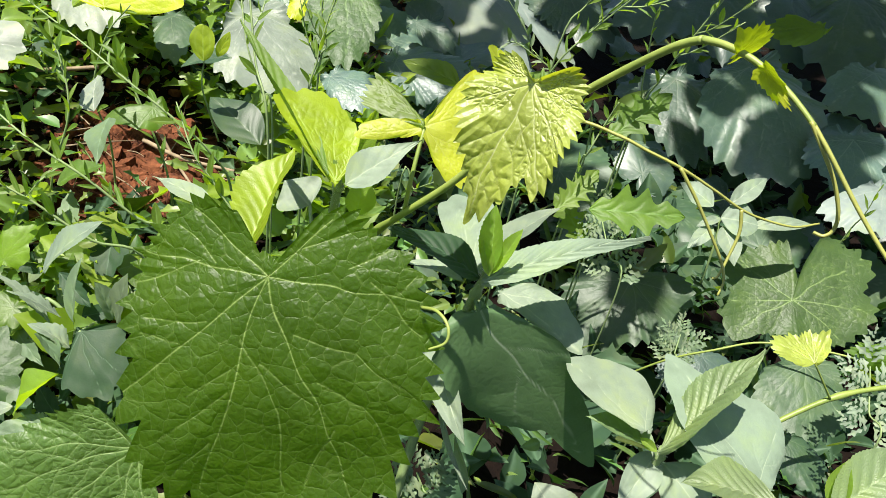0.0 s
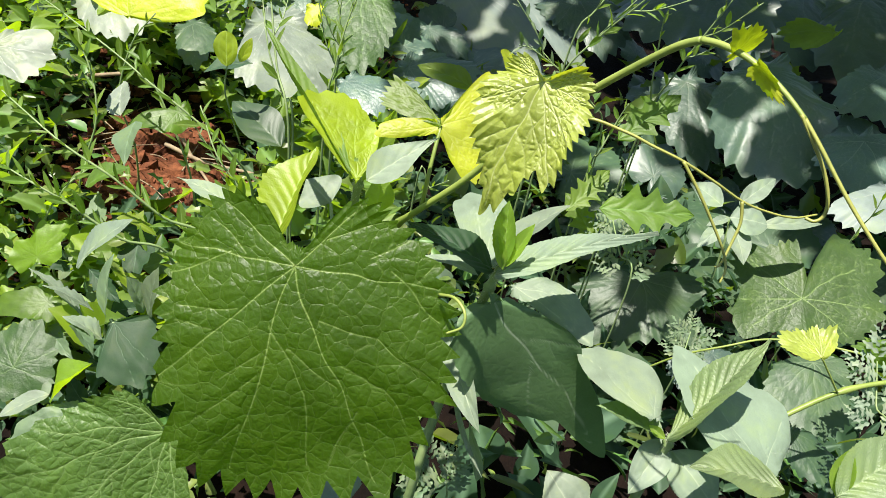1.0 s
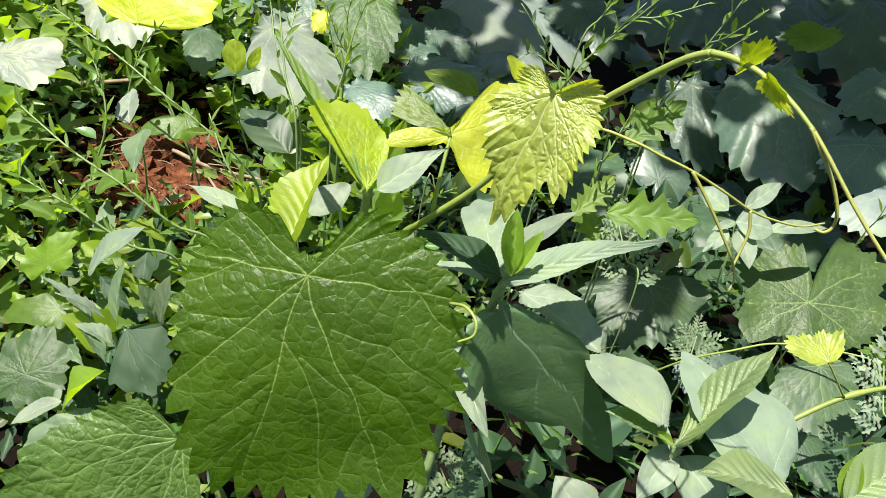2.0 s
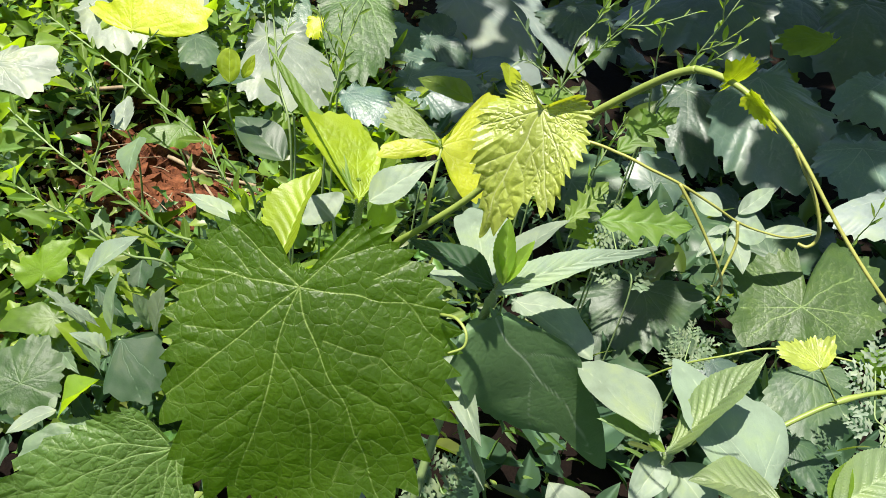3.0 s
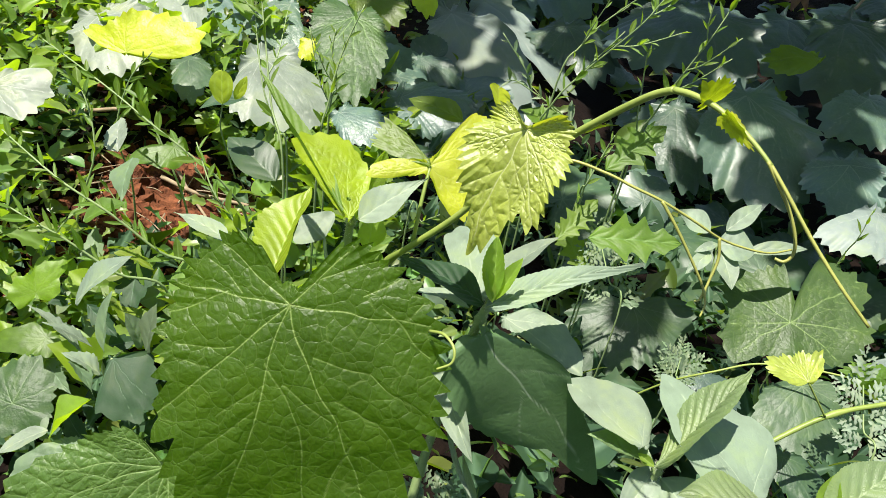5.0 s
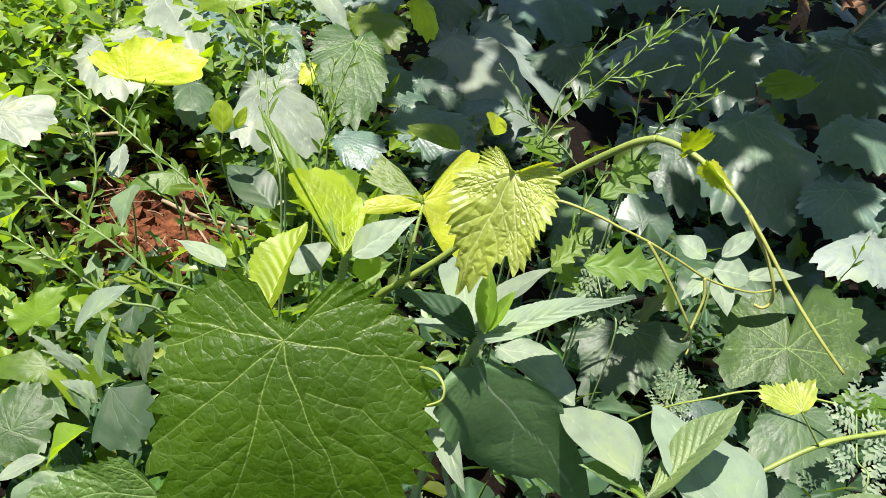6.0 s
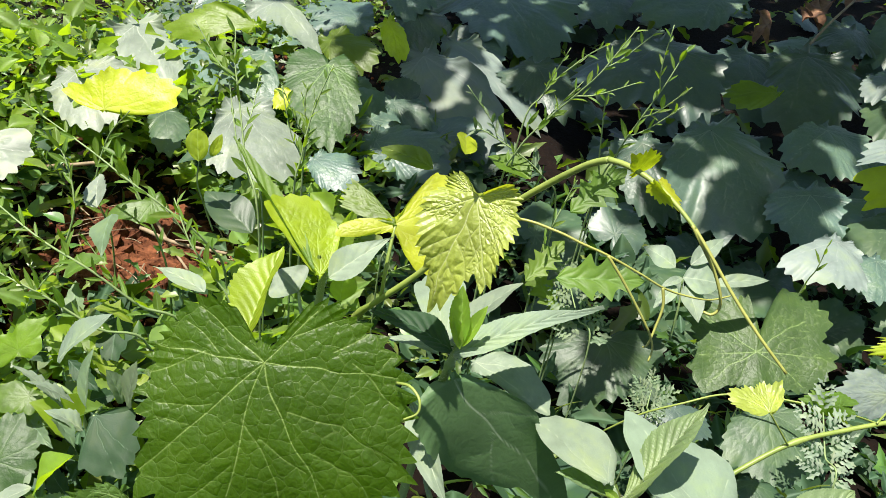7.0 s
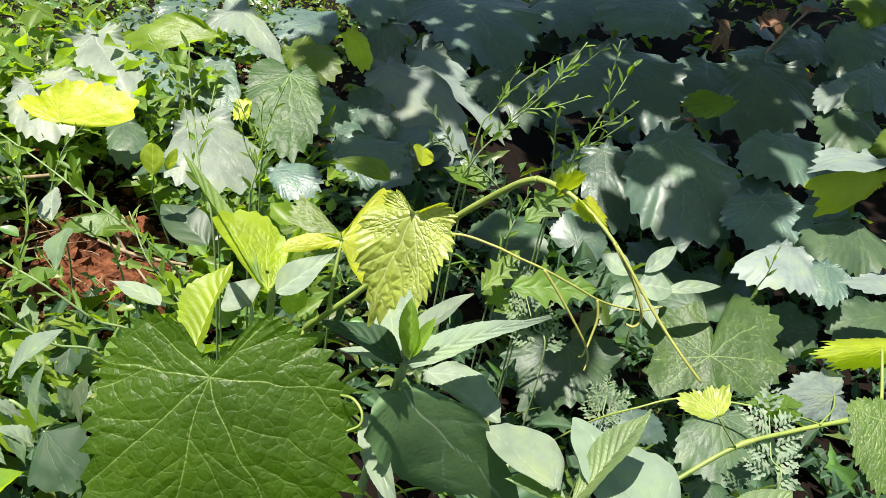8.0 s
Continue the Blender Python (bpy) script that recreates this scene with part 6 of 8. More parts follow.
leaf(seedling, (-0.1865, 0.4630, 0.3242), (-0.1882, 0.4708, 0.3476), (-0.1786, 0.4674, 0.3374), SUN_LIME, kind='strip', seed=141, shape='round', long=40, wide=21, fold=0.15, curve=0.2, ribs=3)
leaf(seedling, (-0.1795, 0.4704, 0.3256), (-0.1728, 0.4798, 0.3417), (-0.1722, 0.4768, 0.3327), SUN_LIME, kind='strip', seed=142, shape='ovate', long=40, wide=19, fold=0.15, curve=0.2, ribs=3)
dock = thing('weed', (-0.2619, 0.5566, 0.1679), 'broad green dock leaves in the undergrowth', 'weed')
leaf(dock, (-0.2411, 0.4946, 0.2612), (-0.2707, 0.4774, 0.2550), (-0.2591, 0.5197, 0.2772), GRAPE_BACK, lobes=reach(0.27, 0.3, 0.31, 0.33, 0.39, 0.45, 0.48, 0.55, 0.6, 0.63, 0.71, 0.85, 1.1, 0.78, 0.24, 0.21, 0.2, 0.2, 0.21, 0.23, 0.28, 0.33, 0.29, 0.27), main=[(-135, 0.32), (-90, 0.46), (-45, 0.6), (0, 1.06), (135, 0.32)], label='broad glossy green leaf, its edge turned up', seed=143, branch=1, teeth=9, tooth=0.05, across=180, rings=30, quilt=0.008, wave=0.05)
leaf(dock, (-0.4124, 0.5259, 0.2749), (-0.3683, 0.5225, 0.2683), (-0.4184, 0.4859, 0.2556), GRAPE_SUNLIT, lobes=reach(0.08, 0.11, 0.18, 0.29, 0.29, 0.31, 0.36, 0.44, 0.5, 1.05, 1.06, 1.11, 1.06, 1.09, 1.04, 0.76, 0.54, 0.18, 0.11, 0.08, 0.07, 0.06, 0.06, 0.07), main=[(-105, 0.3), (-60, 0.48), (-15, 1.07), (30, 1.0)], label='pale quilted sunlit leaf', seed=144, branch=1, teeth=22, tooth=0.05, across=240, rings=40, quilt=0.03, wave=0.04, bold=1.3)
leaf(dock, (-0.1681, 0.4069, 0.2428), (-0.2177, 0.4309, 0.2428), (-0.1937, 0.4309, 0.2421), SUNFLOWER, kind='strip', label='pale silvery fallen leaf', seed=145, shape='pointed', long=50, wide=21, teeth=6, tooth=0.05, fold=0.2, curve=0.4, ribs=5)
leaf(dock, (-0.2956, 0.5040, 0.2424), (-0.3077, 0.5392, 0.2559), (-0.2863, 0.5136, 0.2547), GRAPE_SUNLIT, kind='strip', seed=146, shape='ovate', long=40, wide=19, teeth=7, tooth=0.15, fold=0.2, curve=0.4, ribs=5)
leaf(dock, (-0.1444, 0.4538, 0.2706), (-0.1926, 0.4876, 0.2835), (-0.1627, 0.4868, 0.2814), GRAPE_DULL, kind='strip', label='dark green shaded leaf', seed=147, shape='ovate', long=50, wide=25, fold=0.2, curve=0.4, ribs=4)
leaf(dock, (-0.2645, 0.4691, 0.2616), (-0.2583, 0.4310, 0.2444), (-0.2758, 0.4584, 0.2479), GREYWEED, kind='strip', seed=148, shape='pointed', long=40, wide=19, teeth=5, tooth=0.1, fold=0.2, curve=0.4, ribs=4)
leaf(dock, (-0.0112, 0.5897, 0.2795), (-0.0654, 0.6148, 0.2812), (-0.0362, 0.6176, 0.2839), GRAPE_BACK, kind='strip', seed=149, shape='ovate', long=50, wide=23, teeth=8, tooth=0.05, fold=0.2, curve=0.4, ribs=4)
leaf(dock, (0.0169, 0.5639, 0.3108), (0.0141, 0.5845, 0.3214), (0.0248, 0.5846, 0.3130), GRAPE_LIME, kind='strip', seed=150, shape='round', long=36, wide=19, teeth=6, tooth=0.08, fold=0.2, curve=0.3, ribs=4)
leaf(dock, (0.0769, 0.5561, 0.2986), (0.0370, 0.5833, 0.3026), (0.0615, 0.5845, 0.3034), GRAPE_BACK, kind='strip', seed=151, shape='ovate', long=50, wide=23, teeth=6, tooth=0.08, fold=0.3, curve=0.5, ribs=4)
leaf(dock, (-0.1981, 0.5520, 0.2858), (-0.2336, 0.5343, 0.2802), (-0.2218, 0.5559, 0.2834), GRAPE_DULL, kind='strip', seed=152, shape='ovate', long=40, wide=19, fold=0.3, curve=0.5, ribs=4)
leaf(dock, (-0.3041, 0.4500, 0.2048), (-0.2726, 0.4634, 0.2213), (-0.2794, 0.4453, 0.2143), WEED, kind='strip', seed=153, shape='ovate', long=40, wide=19, teeth=5, tooth=0.1, fold=0.3, curve=0.5, ribs=4)
lettuce = thing('weed', (0.1461, 0.5107, 0.2066), 'wild lettuce with deeply lobed green leaves', 'weed')
leaf(lettuce, (0.1161, 0.5417, 0.2788), (0.1653, 0.5822, 0.3092), (0.1502, 0.5489, 0.2842), WEED, kind='strip', seed=161, shape='ovate', long=70, wide=23, lobes=4, cut=0.5, fold=0.2, curve=0.2, ribs=5, label='deeply lobed green leaf')
leaf(lettuce, (0.1065, 0.4883, 0.2430), (0.1835, 0.4940, 0.2472), (0.1489, 0.4739, 0.2321), WEED, kind='strip', seed=162, shape='ovate', long=70, wide=23, lobes=4, cut=0.5, fold=0.2, curve=0.2, ribs=5, label='deeply lobed green leaf')
leaf(lettuce, (0.0834, 0.5008, 0.2265), (0.1158, 0.5356, 0.2525), (0.1100, 0.5107, 0.2339), WEED, kind='strip', seed=163, shape='lance', long=60, wide=19, lobes=5, cut=0.5, fold=0.2, curve=0.2, ribs=5)
leaf(lettuce, (0.1196, 0.5019, 0.1953), (0.0849, 0.5375, 0.2220), (0.1161, 0.5256, 0.2131), WEED, kind='strip', seed=164, shape='lance', long=60, wide=19, lobes=5, cut=0.5, fold=0.2, curve=0.2, ribs=5)
whiteweed = thing('weed', (0.2694, 0.5866, 0.1414), 'small weed with pale sunlit oval leaves', 'weed')
tube('stem', whiteweed, [(0.2674, 0.6064, 0.1018), (0.2667, 0.6124, 0.1419), (0.2649, 0.6236, 0.1724)], 0.0014, 0.001, STALK)
leaf(whiteweed, (0.2702, 0.6281, 0.1863), (0.3087, 0.6626, 0.2036), (0.2976, 0.6400, 0.1922), SUNFLOWER, kind='strip', seed=170, shape='ovate', long=36, wide=17, fold=0.2, curve=0.5, ribs=4)
leaf(whiteweed, (0.2541, 0.6253, 0.1827), (0.2215, 0.6444, 0.1923), (0.2472, 0.6444, 0.1923), SUNFLOWER, kind='strip', seed=171, shape='ovate', long=36, wide=17, fold=0.2, curve=0.5, ribs=4)
leaf(whiteweed, (0.2631, 0.6193, 0.1751), (0.3025, 0.6178, 0.1743), (0.2825, 0.6002, 0.1656), SUNFLOWER, kind='strip', seed=172, shape='ovate', long=36, wide=17, fold=0.2, curve=0.5, ribs=4)
leaf(whiteweed, (0.2631, 0.6193, 0.1751), (0.2390, 0.6065, 0.1687), (0.2490, 0.6168, 0.1738), SUNFLOWER, kind='strip', seed=173, shape='ovate', long=36, wide=17, fold=0.2, curve=0.5, ribs=4)
leaf(whiteweed, (0.2946, 0.6175, 0.1728), (0.3575, 0.6298, 0.1789), (0.3228, 0.6157, 0.1719), SUNFLOWER, kind='strip', seed=174, shape='ovate', long=36, wide=17, fold=0.2, curve=0.5, ribs=4)
leaf(whiteweed, (0.2575, 0.6135, 0.1676), (0.2314, 0.5866, 0.1542), (0.2451, 0.6113, 0.1665), SUNFLOWER, kind='strip', seed=175, shape='ovate', long=36, wide=17, fold=0.2, curve=0.5, ribs=4)
leaf(whiteweed, (0.2673, 0.6146, 0.1690), (0.2780, 0.5777, 0.1506), (0.2840, 0.6007, 0.1621), SUNFLOWER, kind='strip', seed=176, shape='ovate', long=36, wide=17, fold=0.2, curve=0.5, ribs=4)
def strip_mesh(name, mat, length, half, **shape):
    pts, faces, vein = strip_blade(ratio=half / length, **shape)
    attrs = {"vein": ("FLOAT", "value", vein), "blade": ("FLOAT_VECTOR", "vector", pts * np.array([half / length, 1, 0]))}
    return mesh_of(name, pts * np.array([half, length, length]), faces, mat, attrs)


WEED_LEAVES = {mat.name: [strip_mesh("leaf", mat, 1.0, w, seed=k, shape=("lance", "ovate", "lance")[k % 3], long=14, wide=7, fold=0.25 + 0.12 * k, curve=0.5 - 0.3 * k, ribs=4, quilt=0.01) for k, w in enumerate((0.085, 0.13, 0.10, 0.16))] for mat in (WEED, GREYWEED)}


def slim_weed(points, count, size, radius, mat, seed, bush=0):
    """A slender branched weed: a wiry stem with narrow leaves set alternately along it, smaller towards the tip."""
    rnd = random.Random(seed * 7 + 1)
    plant = thing("weed", points[0], "slender weed with a wiry stem and narrow green leaves", "weed", "slender weeds")
    tube("stem", plant, points, radius, radius * 0.45, STALK, sides=6, steps=6, root=True)
    line = spline(points, 12)

    def leaves_on(line, count, size, start):
        for i in range(count):
            f = start + (1 - start) * (i + rnd.random() * 0.6) / count
            k = min(len(line) - 2, int(f * (len(line) - 1)))
            p, way = Vector(line[k]), Vector(line[k + 1] - line[k]).normalized()
            out = way.orthogonal().normalized()
            out.rotate(Matrix.Rotation(i * 2.4 + rnd.random(), 3, way))
            y = (way * rnd.uniform(0.5, 1.1) + out * rnd.uniform(0.5, 1.0) + Vector((0, 0, 0.15))).normalized()
            x = y.cross(Vector((rnd.uniform(-0.4, 0.4), -0.5 + rnd.uniform(-0.4, 0.4), 0.8))).normalized()
            n = x.cross(y)
            m = Matrix((x, y, n)).transposed().to_4x4() @ Matrix.Diagonal((*[size * (0.9 - 0.25 * f) * rnd.uniform(0.7, 1.25)] * 3, 1))
            m.translation = p
            part("leaf", rnd.choice(WEED_LEAVES[mat.name]), plant, m)

    leaves_on(line, count, size, 0.12)
    for b in range(bush):
        k = int(len(line) * (0.35 + 0.5 * b / max(1, bush)))
        p = Vector(line[k])
        way = Vector(line[k + 1] - line[k]).normalized()
        out = way.orthogonal().normalized()
        out.rotate(Matrix.Rotation(rnd.uniform(0, 6.28), 3, way))
        ends = [p, p + (way * 0.7 + out * 0.5) * 0.022, p + (way * 1.1 + out * 0.55) * 0.045]
        tube("twig", plant, ends, radius * 0.6, radius * 0.35, STALK, sides=5, steps=5)
        leaves_on(spline(ends, 8), 7, size * 0.75, 0.2)



def fern_weed(base, tip, side, size, seed, mat):
    """A feathery weed: one stalk with pairs of leaves, each cut into narrow toothed lobes."""
    rnd = random.Random(seed)
    b, t = Vector(base), Vector(tip)
    plant = thing("weed", b, "small weed with pale feathery, deeply cut leaves", "weed")
    tube("stem", plant, [b, b.lerp(t, 0.5), t], 0.0009, 0.0006, STALK, sides=6, root=True)
    up = (t - b).normalized()
    across = (Vector(side) - b)
    across = (across - up * across.dot(up)).normalized()
    face = across.cross(up)
    for i in range(9):
        f = 0.15 + 0.85 * i / 8
        s = (-1) ** i
        y = (across * s * (1.0 if i < 8 else 0.0) + up * (0.55 if i < 8 else 1.0) + face * rnd.uniform(-0.25, 0.35)).normalized()
        x = y.cross(face).normalized()
        m = Matrix((x, y, x.cross(y))).transposed().to_4x4() @ Matrix.Diagonal((*[size * rnd.uniform(0.8, 1.1)] * 3, 1))
        m.translation = b.lerp(t, f)
        verts, faces, veins, at = [], [], [], 0
        for k in range(9):
            g = 0.15 + 0.85 * k / 8
            turn = (-1) ** k * (0.95 if k < 8 else 0.0) + rnd.uniform(-0.15, 0.15)
            pts, quads, vein = strip_blade(seed=k, shape="lance", long=18, wide=5, fold=0.2, curve=rnd.uniform(0.0, 0.9), ribs=3, lobes=2, cut=0.7)
            pts = pts * np.array([0.105, 0.46, 0.46]) * (1.1 - 0.45 * g) * rnd.uniform(0.85, 1.15)
            c, q = math.cos(turn), math.sin(turn)
            pts = np.stack([pts[:, 0] * c + pts[:, 1] * q, pts[:, 1] * c - pts[:, 0] * q + g * 0.75, pts[:, 2] - 0.1 * g * g], -1)
            verts.append(pts), faces.append(quads + at), veins.append(vein * 0.4)
            at += len(pts)
        verts = np.concatenate(verts)
        me = mesh_of("leaf", verts, np.concatenate(faces), mat, {"vein": ("FLOAT", "value", np.concatenate(veins)), "blade": ("FLOAT_VECTOR", "vector", verts)})
        part("leaf", me, plant, m)



slim_weed([(0.0507, 0.5703, 0.2611), (0.0608, 0.5607, 0.3211), (0.0806, 0.5578, 0.3554), (0.1107, 0.5487, 0.3992), (0.1229, 0.5495, 0.4200), (0.1364, 0.5525, 0.4442)], 16, 0.02, 0.0011, WEED, 1, bush=3)
slim_weed([(0.0596, 0.5669, 0.3122), (0.0754, 0.5696, 0.3735), (0.1008, 0.5670, 0.4084), (0.1181, 0.5549, 0.4279)], 10, 0.016, 0.001, WEED, 2, bush=1)
slim_weed([(0.1404, 0.5847, 0.2529), (0.1486, 0.5636, 0.3321), (0.1562, 0.5511, 0.3689), (0.1689, 0.5494, 0.4045), (0.1791, 0.5551, 0.4328)], 14, 0.019, 0.0011, WEED, 3, bush=3)
slim_weed([(0.1432, 0.5848, 0.2533), (0.1349, 0.5694, 0.3216), (0.1280, 0.5647, 0.3696), (0.1275, 0.5606, 0.3817)], 8, 0.016, 0.001, WEED, 4)
slim_weed([(-0.1313, 0.4291, 0.2868), (-0.1457, 0.4498, 0.3370), (-0.1568, 0.4746, 0.3749), (-0.1628, 0.4881, 0.3957), (-0.1662, 0.5028, 0.4185)], 10, 0.018, 0.001, WEED, 5, bush=2)
slim_weed([(-0.1169, 0.4732, 0.2826), (-0.1112, 0.4803, 0.3313), (-0.1045, 0.4904, 0.3664), (-0.0917, 0.5001, 0.4011)], 13, 0.017, 0.001, WEED, 6, bush=1)
slim_weed([(-0.1765, 0.4798, 0.1995), (-0.1876, 0.4668, 0.2479), (-0.2141, 0.4633, 0.2759), (-0.2467, 0.4673, 0.2972), (-0.2789, 0.4790, 0.3122), (-0.3259, 0.5016, 0.3249), (-0.3507, 0.5167, 0.3281)], 24, 0.02, 0.0012, WEED, 7)
slim_weed([(-0.1884, 0.4132, 0.1955), (-0.2173, 0.4001, 0.2275), (-0.2475, 0.3973, 0.2564), (-0.2797, 0.3994, 0.2753), (-0.3052, 0.4084, 0.2868), (-0.3377, 0.4270, 0.2944)], 20, 0.02, 0.0013, WEED, 8)
slim_weed([(-0.2035, 0.3805, 0.2023), (-0.2317, 0.3647, 0.2309), (-0.2617, 0.3602, 0.2576), (-0.2829, 0.3584, 0.2716), (-0.3021, 0.3630, 0.2774)], 18, 0.021, 0.0012, WEED, 9)
slim_weed([(-0.1338, 0.4478, 0.2885), (-0.1409, 0.4460, 0.3187), (-0.1525, 0.4543, 0.3455), (-0.1614, 0.4721, 0.3683), (-0.1672, 0.4855, 0.3856)], 5, 0.012, 0.0008, WEED, 10)
slim_weed([(-0.1246, 0.5429, 0.2803), (-0.1193, 0.5444, 0.3147), (-0.1248, 0.5505, 0.3388), (-0.1234, 0.5542, 0.3597)], 12, 0.018, 0.001, WEED, 11, bush=1)
slim_weed([(-0.1553, 0.4301, 0.2009), (-0.1725, 0.4355, 0.2403), (-0.1896, 0.4405, 0.2629), (-0.2079, 0.4613, 0.2896)], 14, 0.022, 0.0011, WEED, 12)
slim_weed([(-0.2355, 0.4960, 0.1877), (-0.2530, 0.4993, 0.2570), (-0.2690, 0.5076, 0.2838), (-0.2777, 0.5148, 0.2931)], 14, 0.022, 0.0011, WEED, 13)
slim_weed([(-0.0340, 0.3705, 0.3033), (-0.0241, 0.3664, 0.3143), (-0.0130, 0.3619, 0.3248)], 6, 0.01, 0.0007, WEED, 14)
slim_weed([(0.0965, 0.5320, 0.2339), (0.0988, 0.5153, 0.2774), (0.1076, 0.5239, 0.3047), (0.1119, 0.5234, 0.3204)], 10, 0.018, 0.001, WEED, 15)
slim_weed([(-0.3230, 0.4696, 0.1865), (-0.3038, 0.4820, 0.2511), (-0.3151, 0.5012, 0.2919), (-0.3357, 0.5124, 0.3062)], 16, 0.024, 0.0011, WEED, 16)
slim_weed([(-0.3163, 0.5576, 0.1771), (-0.3183, 0.5465, 0.2339), (-0.3039, 0.5541, 0.2841), (-0.2777, 0.5500, 0.3168)], 16, 0.022, 0.0011, WEED, 17)
slim_weed([(-0.3114, 0.3970, 0.1586), (-0.3141, 0.4020, 0.1975), (-0.2973, 0.4135, 0.2285), (-0.2801, 0.4256, 0.2438)], 12, 0.022, 0.0011, WEED, 18)
slim_weed([(0.4199, 0.6764, 0.1263), (0.4215, 0.6668, 0.1791), (0.4222, 0.6683, 0.2134)], 6, 0.02, 0.001, WEED, 19)
slim_weed([(0.1090, 0.5777, 0.2396), (0.0879, 0.5683, 0.2979), (0.0364, 0.5681, 0.3310), (0.0207, 0.5611, 0.3375)], 12, 0.02, 0.001, GREYWEED, 20, bush=2)
fern_weed((0.3307, 0.3640, 0.1534), (0.3317, 0.4182, 0.1940), (0.3513, 0.3744, 0.1612), 0.03, 1, SUNFLOWER)
fern_weed((0.1451, 0.4676, 0.1814), (0.1259, 0.5167, 0.2181), (0.1646, 0.4861, 0.1952), 0.03, 2, GREYWEED)
fern_weed((0.0215, 0.2864, 0.1145), (0.0078, 0.3039, 0.1276), (0.0316, 0.2937, 0.1199), 0.03, 3, GREYWEED)
fern_weed((0.2194, 0.4797, 0.0941), (0.2270, 0.5069, 0.1145), (0.2416, 0.4905, 0.1022), 0.028, 4, GREYWEED)
leaf(weedL, (-0.2567, 0.3579, 0.0963), (-0.2229, 0.3850, 0.1012), (-0.2307, 0.3610, 0.0903), GREYWEED, kind='strip', seed=400, shape='drop', long=36, wide=15, teeth=5, tooth=0.26, fold=0.12, curve=0.19, ribs=4)
leaf(weedL, (-0.2606, 0.3151, 0.1156), (-0.2268, 0.2993, 0.1146), (-0.2463, 0.2999, 0.1111), WEED, kind='strip', seed=401, shape='lance', long=36, wide=15, teeth=6, tooth=0.26, fold=0.33, curve=0.14, ribs=4)
leaf(weedL, (-0.2313, 0.3364, 0.1873), (-0.2110, 0.3465, 0.1887), (-0.2181, 0.3363, 0.1829), DARKWEED, kind='strip', seed=402, shape='drop', long=36, wide=15, teeth=5, tooth=0.26, fold=0.36, curve=0.48, ribs=4)
leaf(weedL, (-0.2682, 0.2923, 0.1193), (-0.2349, 0.2975, 0.1336), (-0.2475, 0.2894, 0.1229), WEED, kind='strip', seed=403, shape='drop', long=36, wide=15, teeth=5, tooth=0.26, fold=0.19, curve=0.46, ribs=4)
leaf(weedL, (-0.3032, 0.3243, 0.1351), (-0.3051, 0.2903, 0.1107), (-0.3187, 0.3110, 0.1215), GREYWEED, kind='strip', seed=404, shape='drop', long=36, wide=15, teeth=6, tooth=0.26, fold=0.18, curve=0.66, ribs=4)
leaf(weedL, (-0.2108, 0.3684, 0.1796), (-0.2481, 0.3736, 0.1811), (-0.2297, 0.3794, 0.1853), GREYWEED, kind='strip', seed=405, shape='pointed', long=36, wide=15, teeth=6, tooth=0.26, fold=0.14, curve=0.25, ribs=4)
leaf(weedL, (-0.2276, 0.3658, 0.1569), (-0.2111, 0.3906, 0.1667), (-0.2121, 0.3736, 0.1578), LIMEWEED, kind='strip', seed=406, shape='lance', long=36, wide=15, teeth=6, tooth=0.26, fold=0.23, curve=0.69, ribs=4)
leaf(weedL, (-0.2864, 0.3428, 0.1544), (-0.2583, 0.3236, 0.1440), (-0.2785, 0.3282, 0.1442), GREYWEED, kind='strip', seed=407, shape='drop', long=36, wide=15, teeth=6, tooth=0.26, fold=0.29, curve=0.53, ribs=4)
leaf(weedL, (-0.2969, 0.3728, 0.1288), (-0.2498, 0.3552, 0.1284), (-0.2758, 0.3532, 0.1211), GREYWEED, kind='strip', seed=408, shape='lance', long=36, wide=15, teeth=5, tooth=0.26, fold=0.3, curve=0.19, ribs=4)
leaf(weedL, (-0.2171, 0.3728, 0.1143), (-0.2237, 0.3455, 0.0999), (-0.2302, 0.3602, 0.1116), LIMEWEED, kind='strip', seed=409, shape='lance', long=36, wide=15, teeth=6, tooth=0.26, fold=0.15, curve=0.32, ribs=4)
leaf(weedL, (-0.2908, 0.3327, 0.1810), (-0.2636, 0.3519, 0.1954), (-0.2702, 0.3361, 0.1841), LIMEWEED, kind='strip', seed=410, shape='pointed', long=36, wide=15, teeth=5, tooth=0.26, fold=0.24, curve=0.27, ribs=4)
leaf(weedL, (-0.2749, 0.3781, 0.1970), (-0.2330, 0.3951, 0.1979), (-0.2498, 0.3765, 0.1875), WEED, kind='strip', seed=411, shape='lance', long=36, wide=15, teeth=5, tooth=0.26, fold=0.25, curve=0.43, ribs=4)
leaf(weedL, (-0.2895, 0.4207, 0.1768), (-0.3029, 0.3879, 0.1560), (-0.3063, 0.4089, 0.1679), GREYWEED, kind='strip', seed=412, shape='lance', long=36, wide=15, teeth=5, tooth=0.26, fold=0.18, curve=0.69, ribs=4)
leaf(weedL, (-0.2186, 0.3088, 0.1148), (-0.1874, 0.2794, 0.0960), (-0.2128, 0.2891, 0.1000), GREYWEED, kind='strip', seed=413, shape='lance', long=36, wide=15, teeth=5, tooth=0.26, fold=0.29, curve=0.58, ribs=4)
leaf(weedL, (-0.2891, 0.3595, 0.1087), (-0.2864, 0.3932, 0.1231), (-0.2774, 0.3753, 0.1111), WEED, kind='strip', seed=414, shape='pointed', long=36, wide=15, teeth=6, tooth=0.26, fold=0.26, curve=0.2, ribs=4)
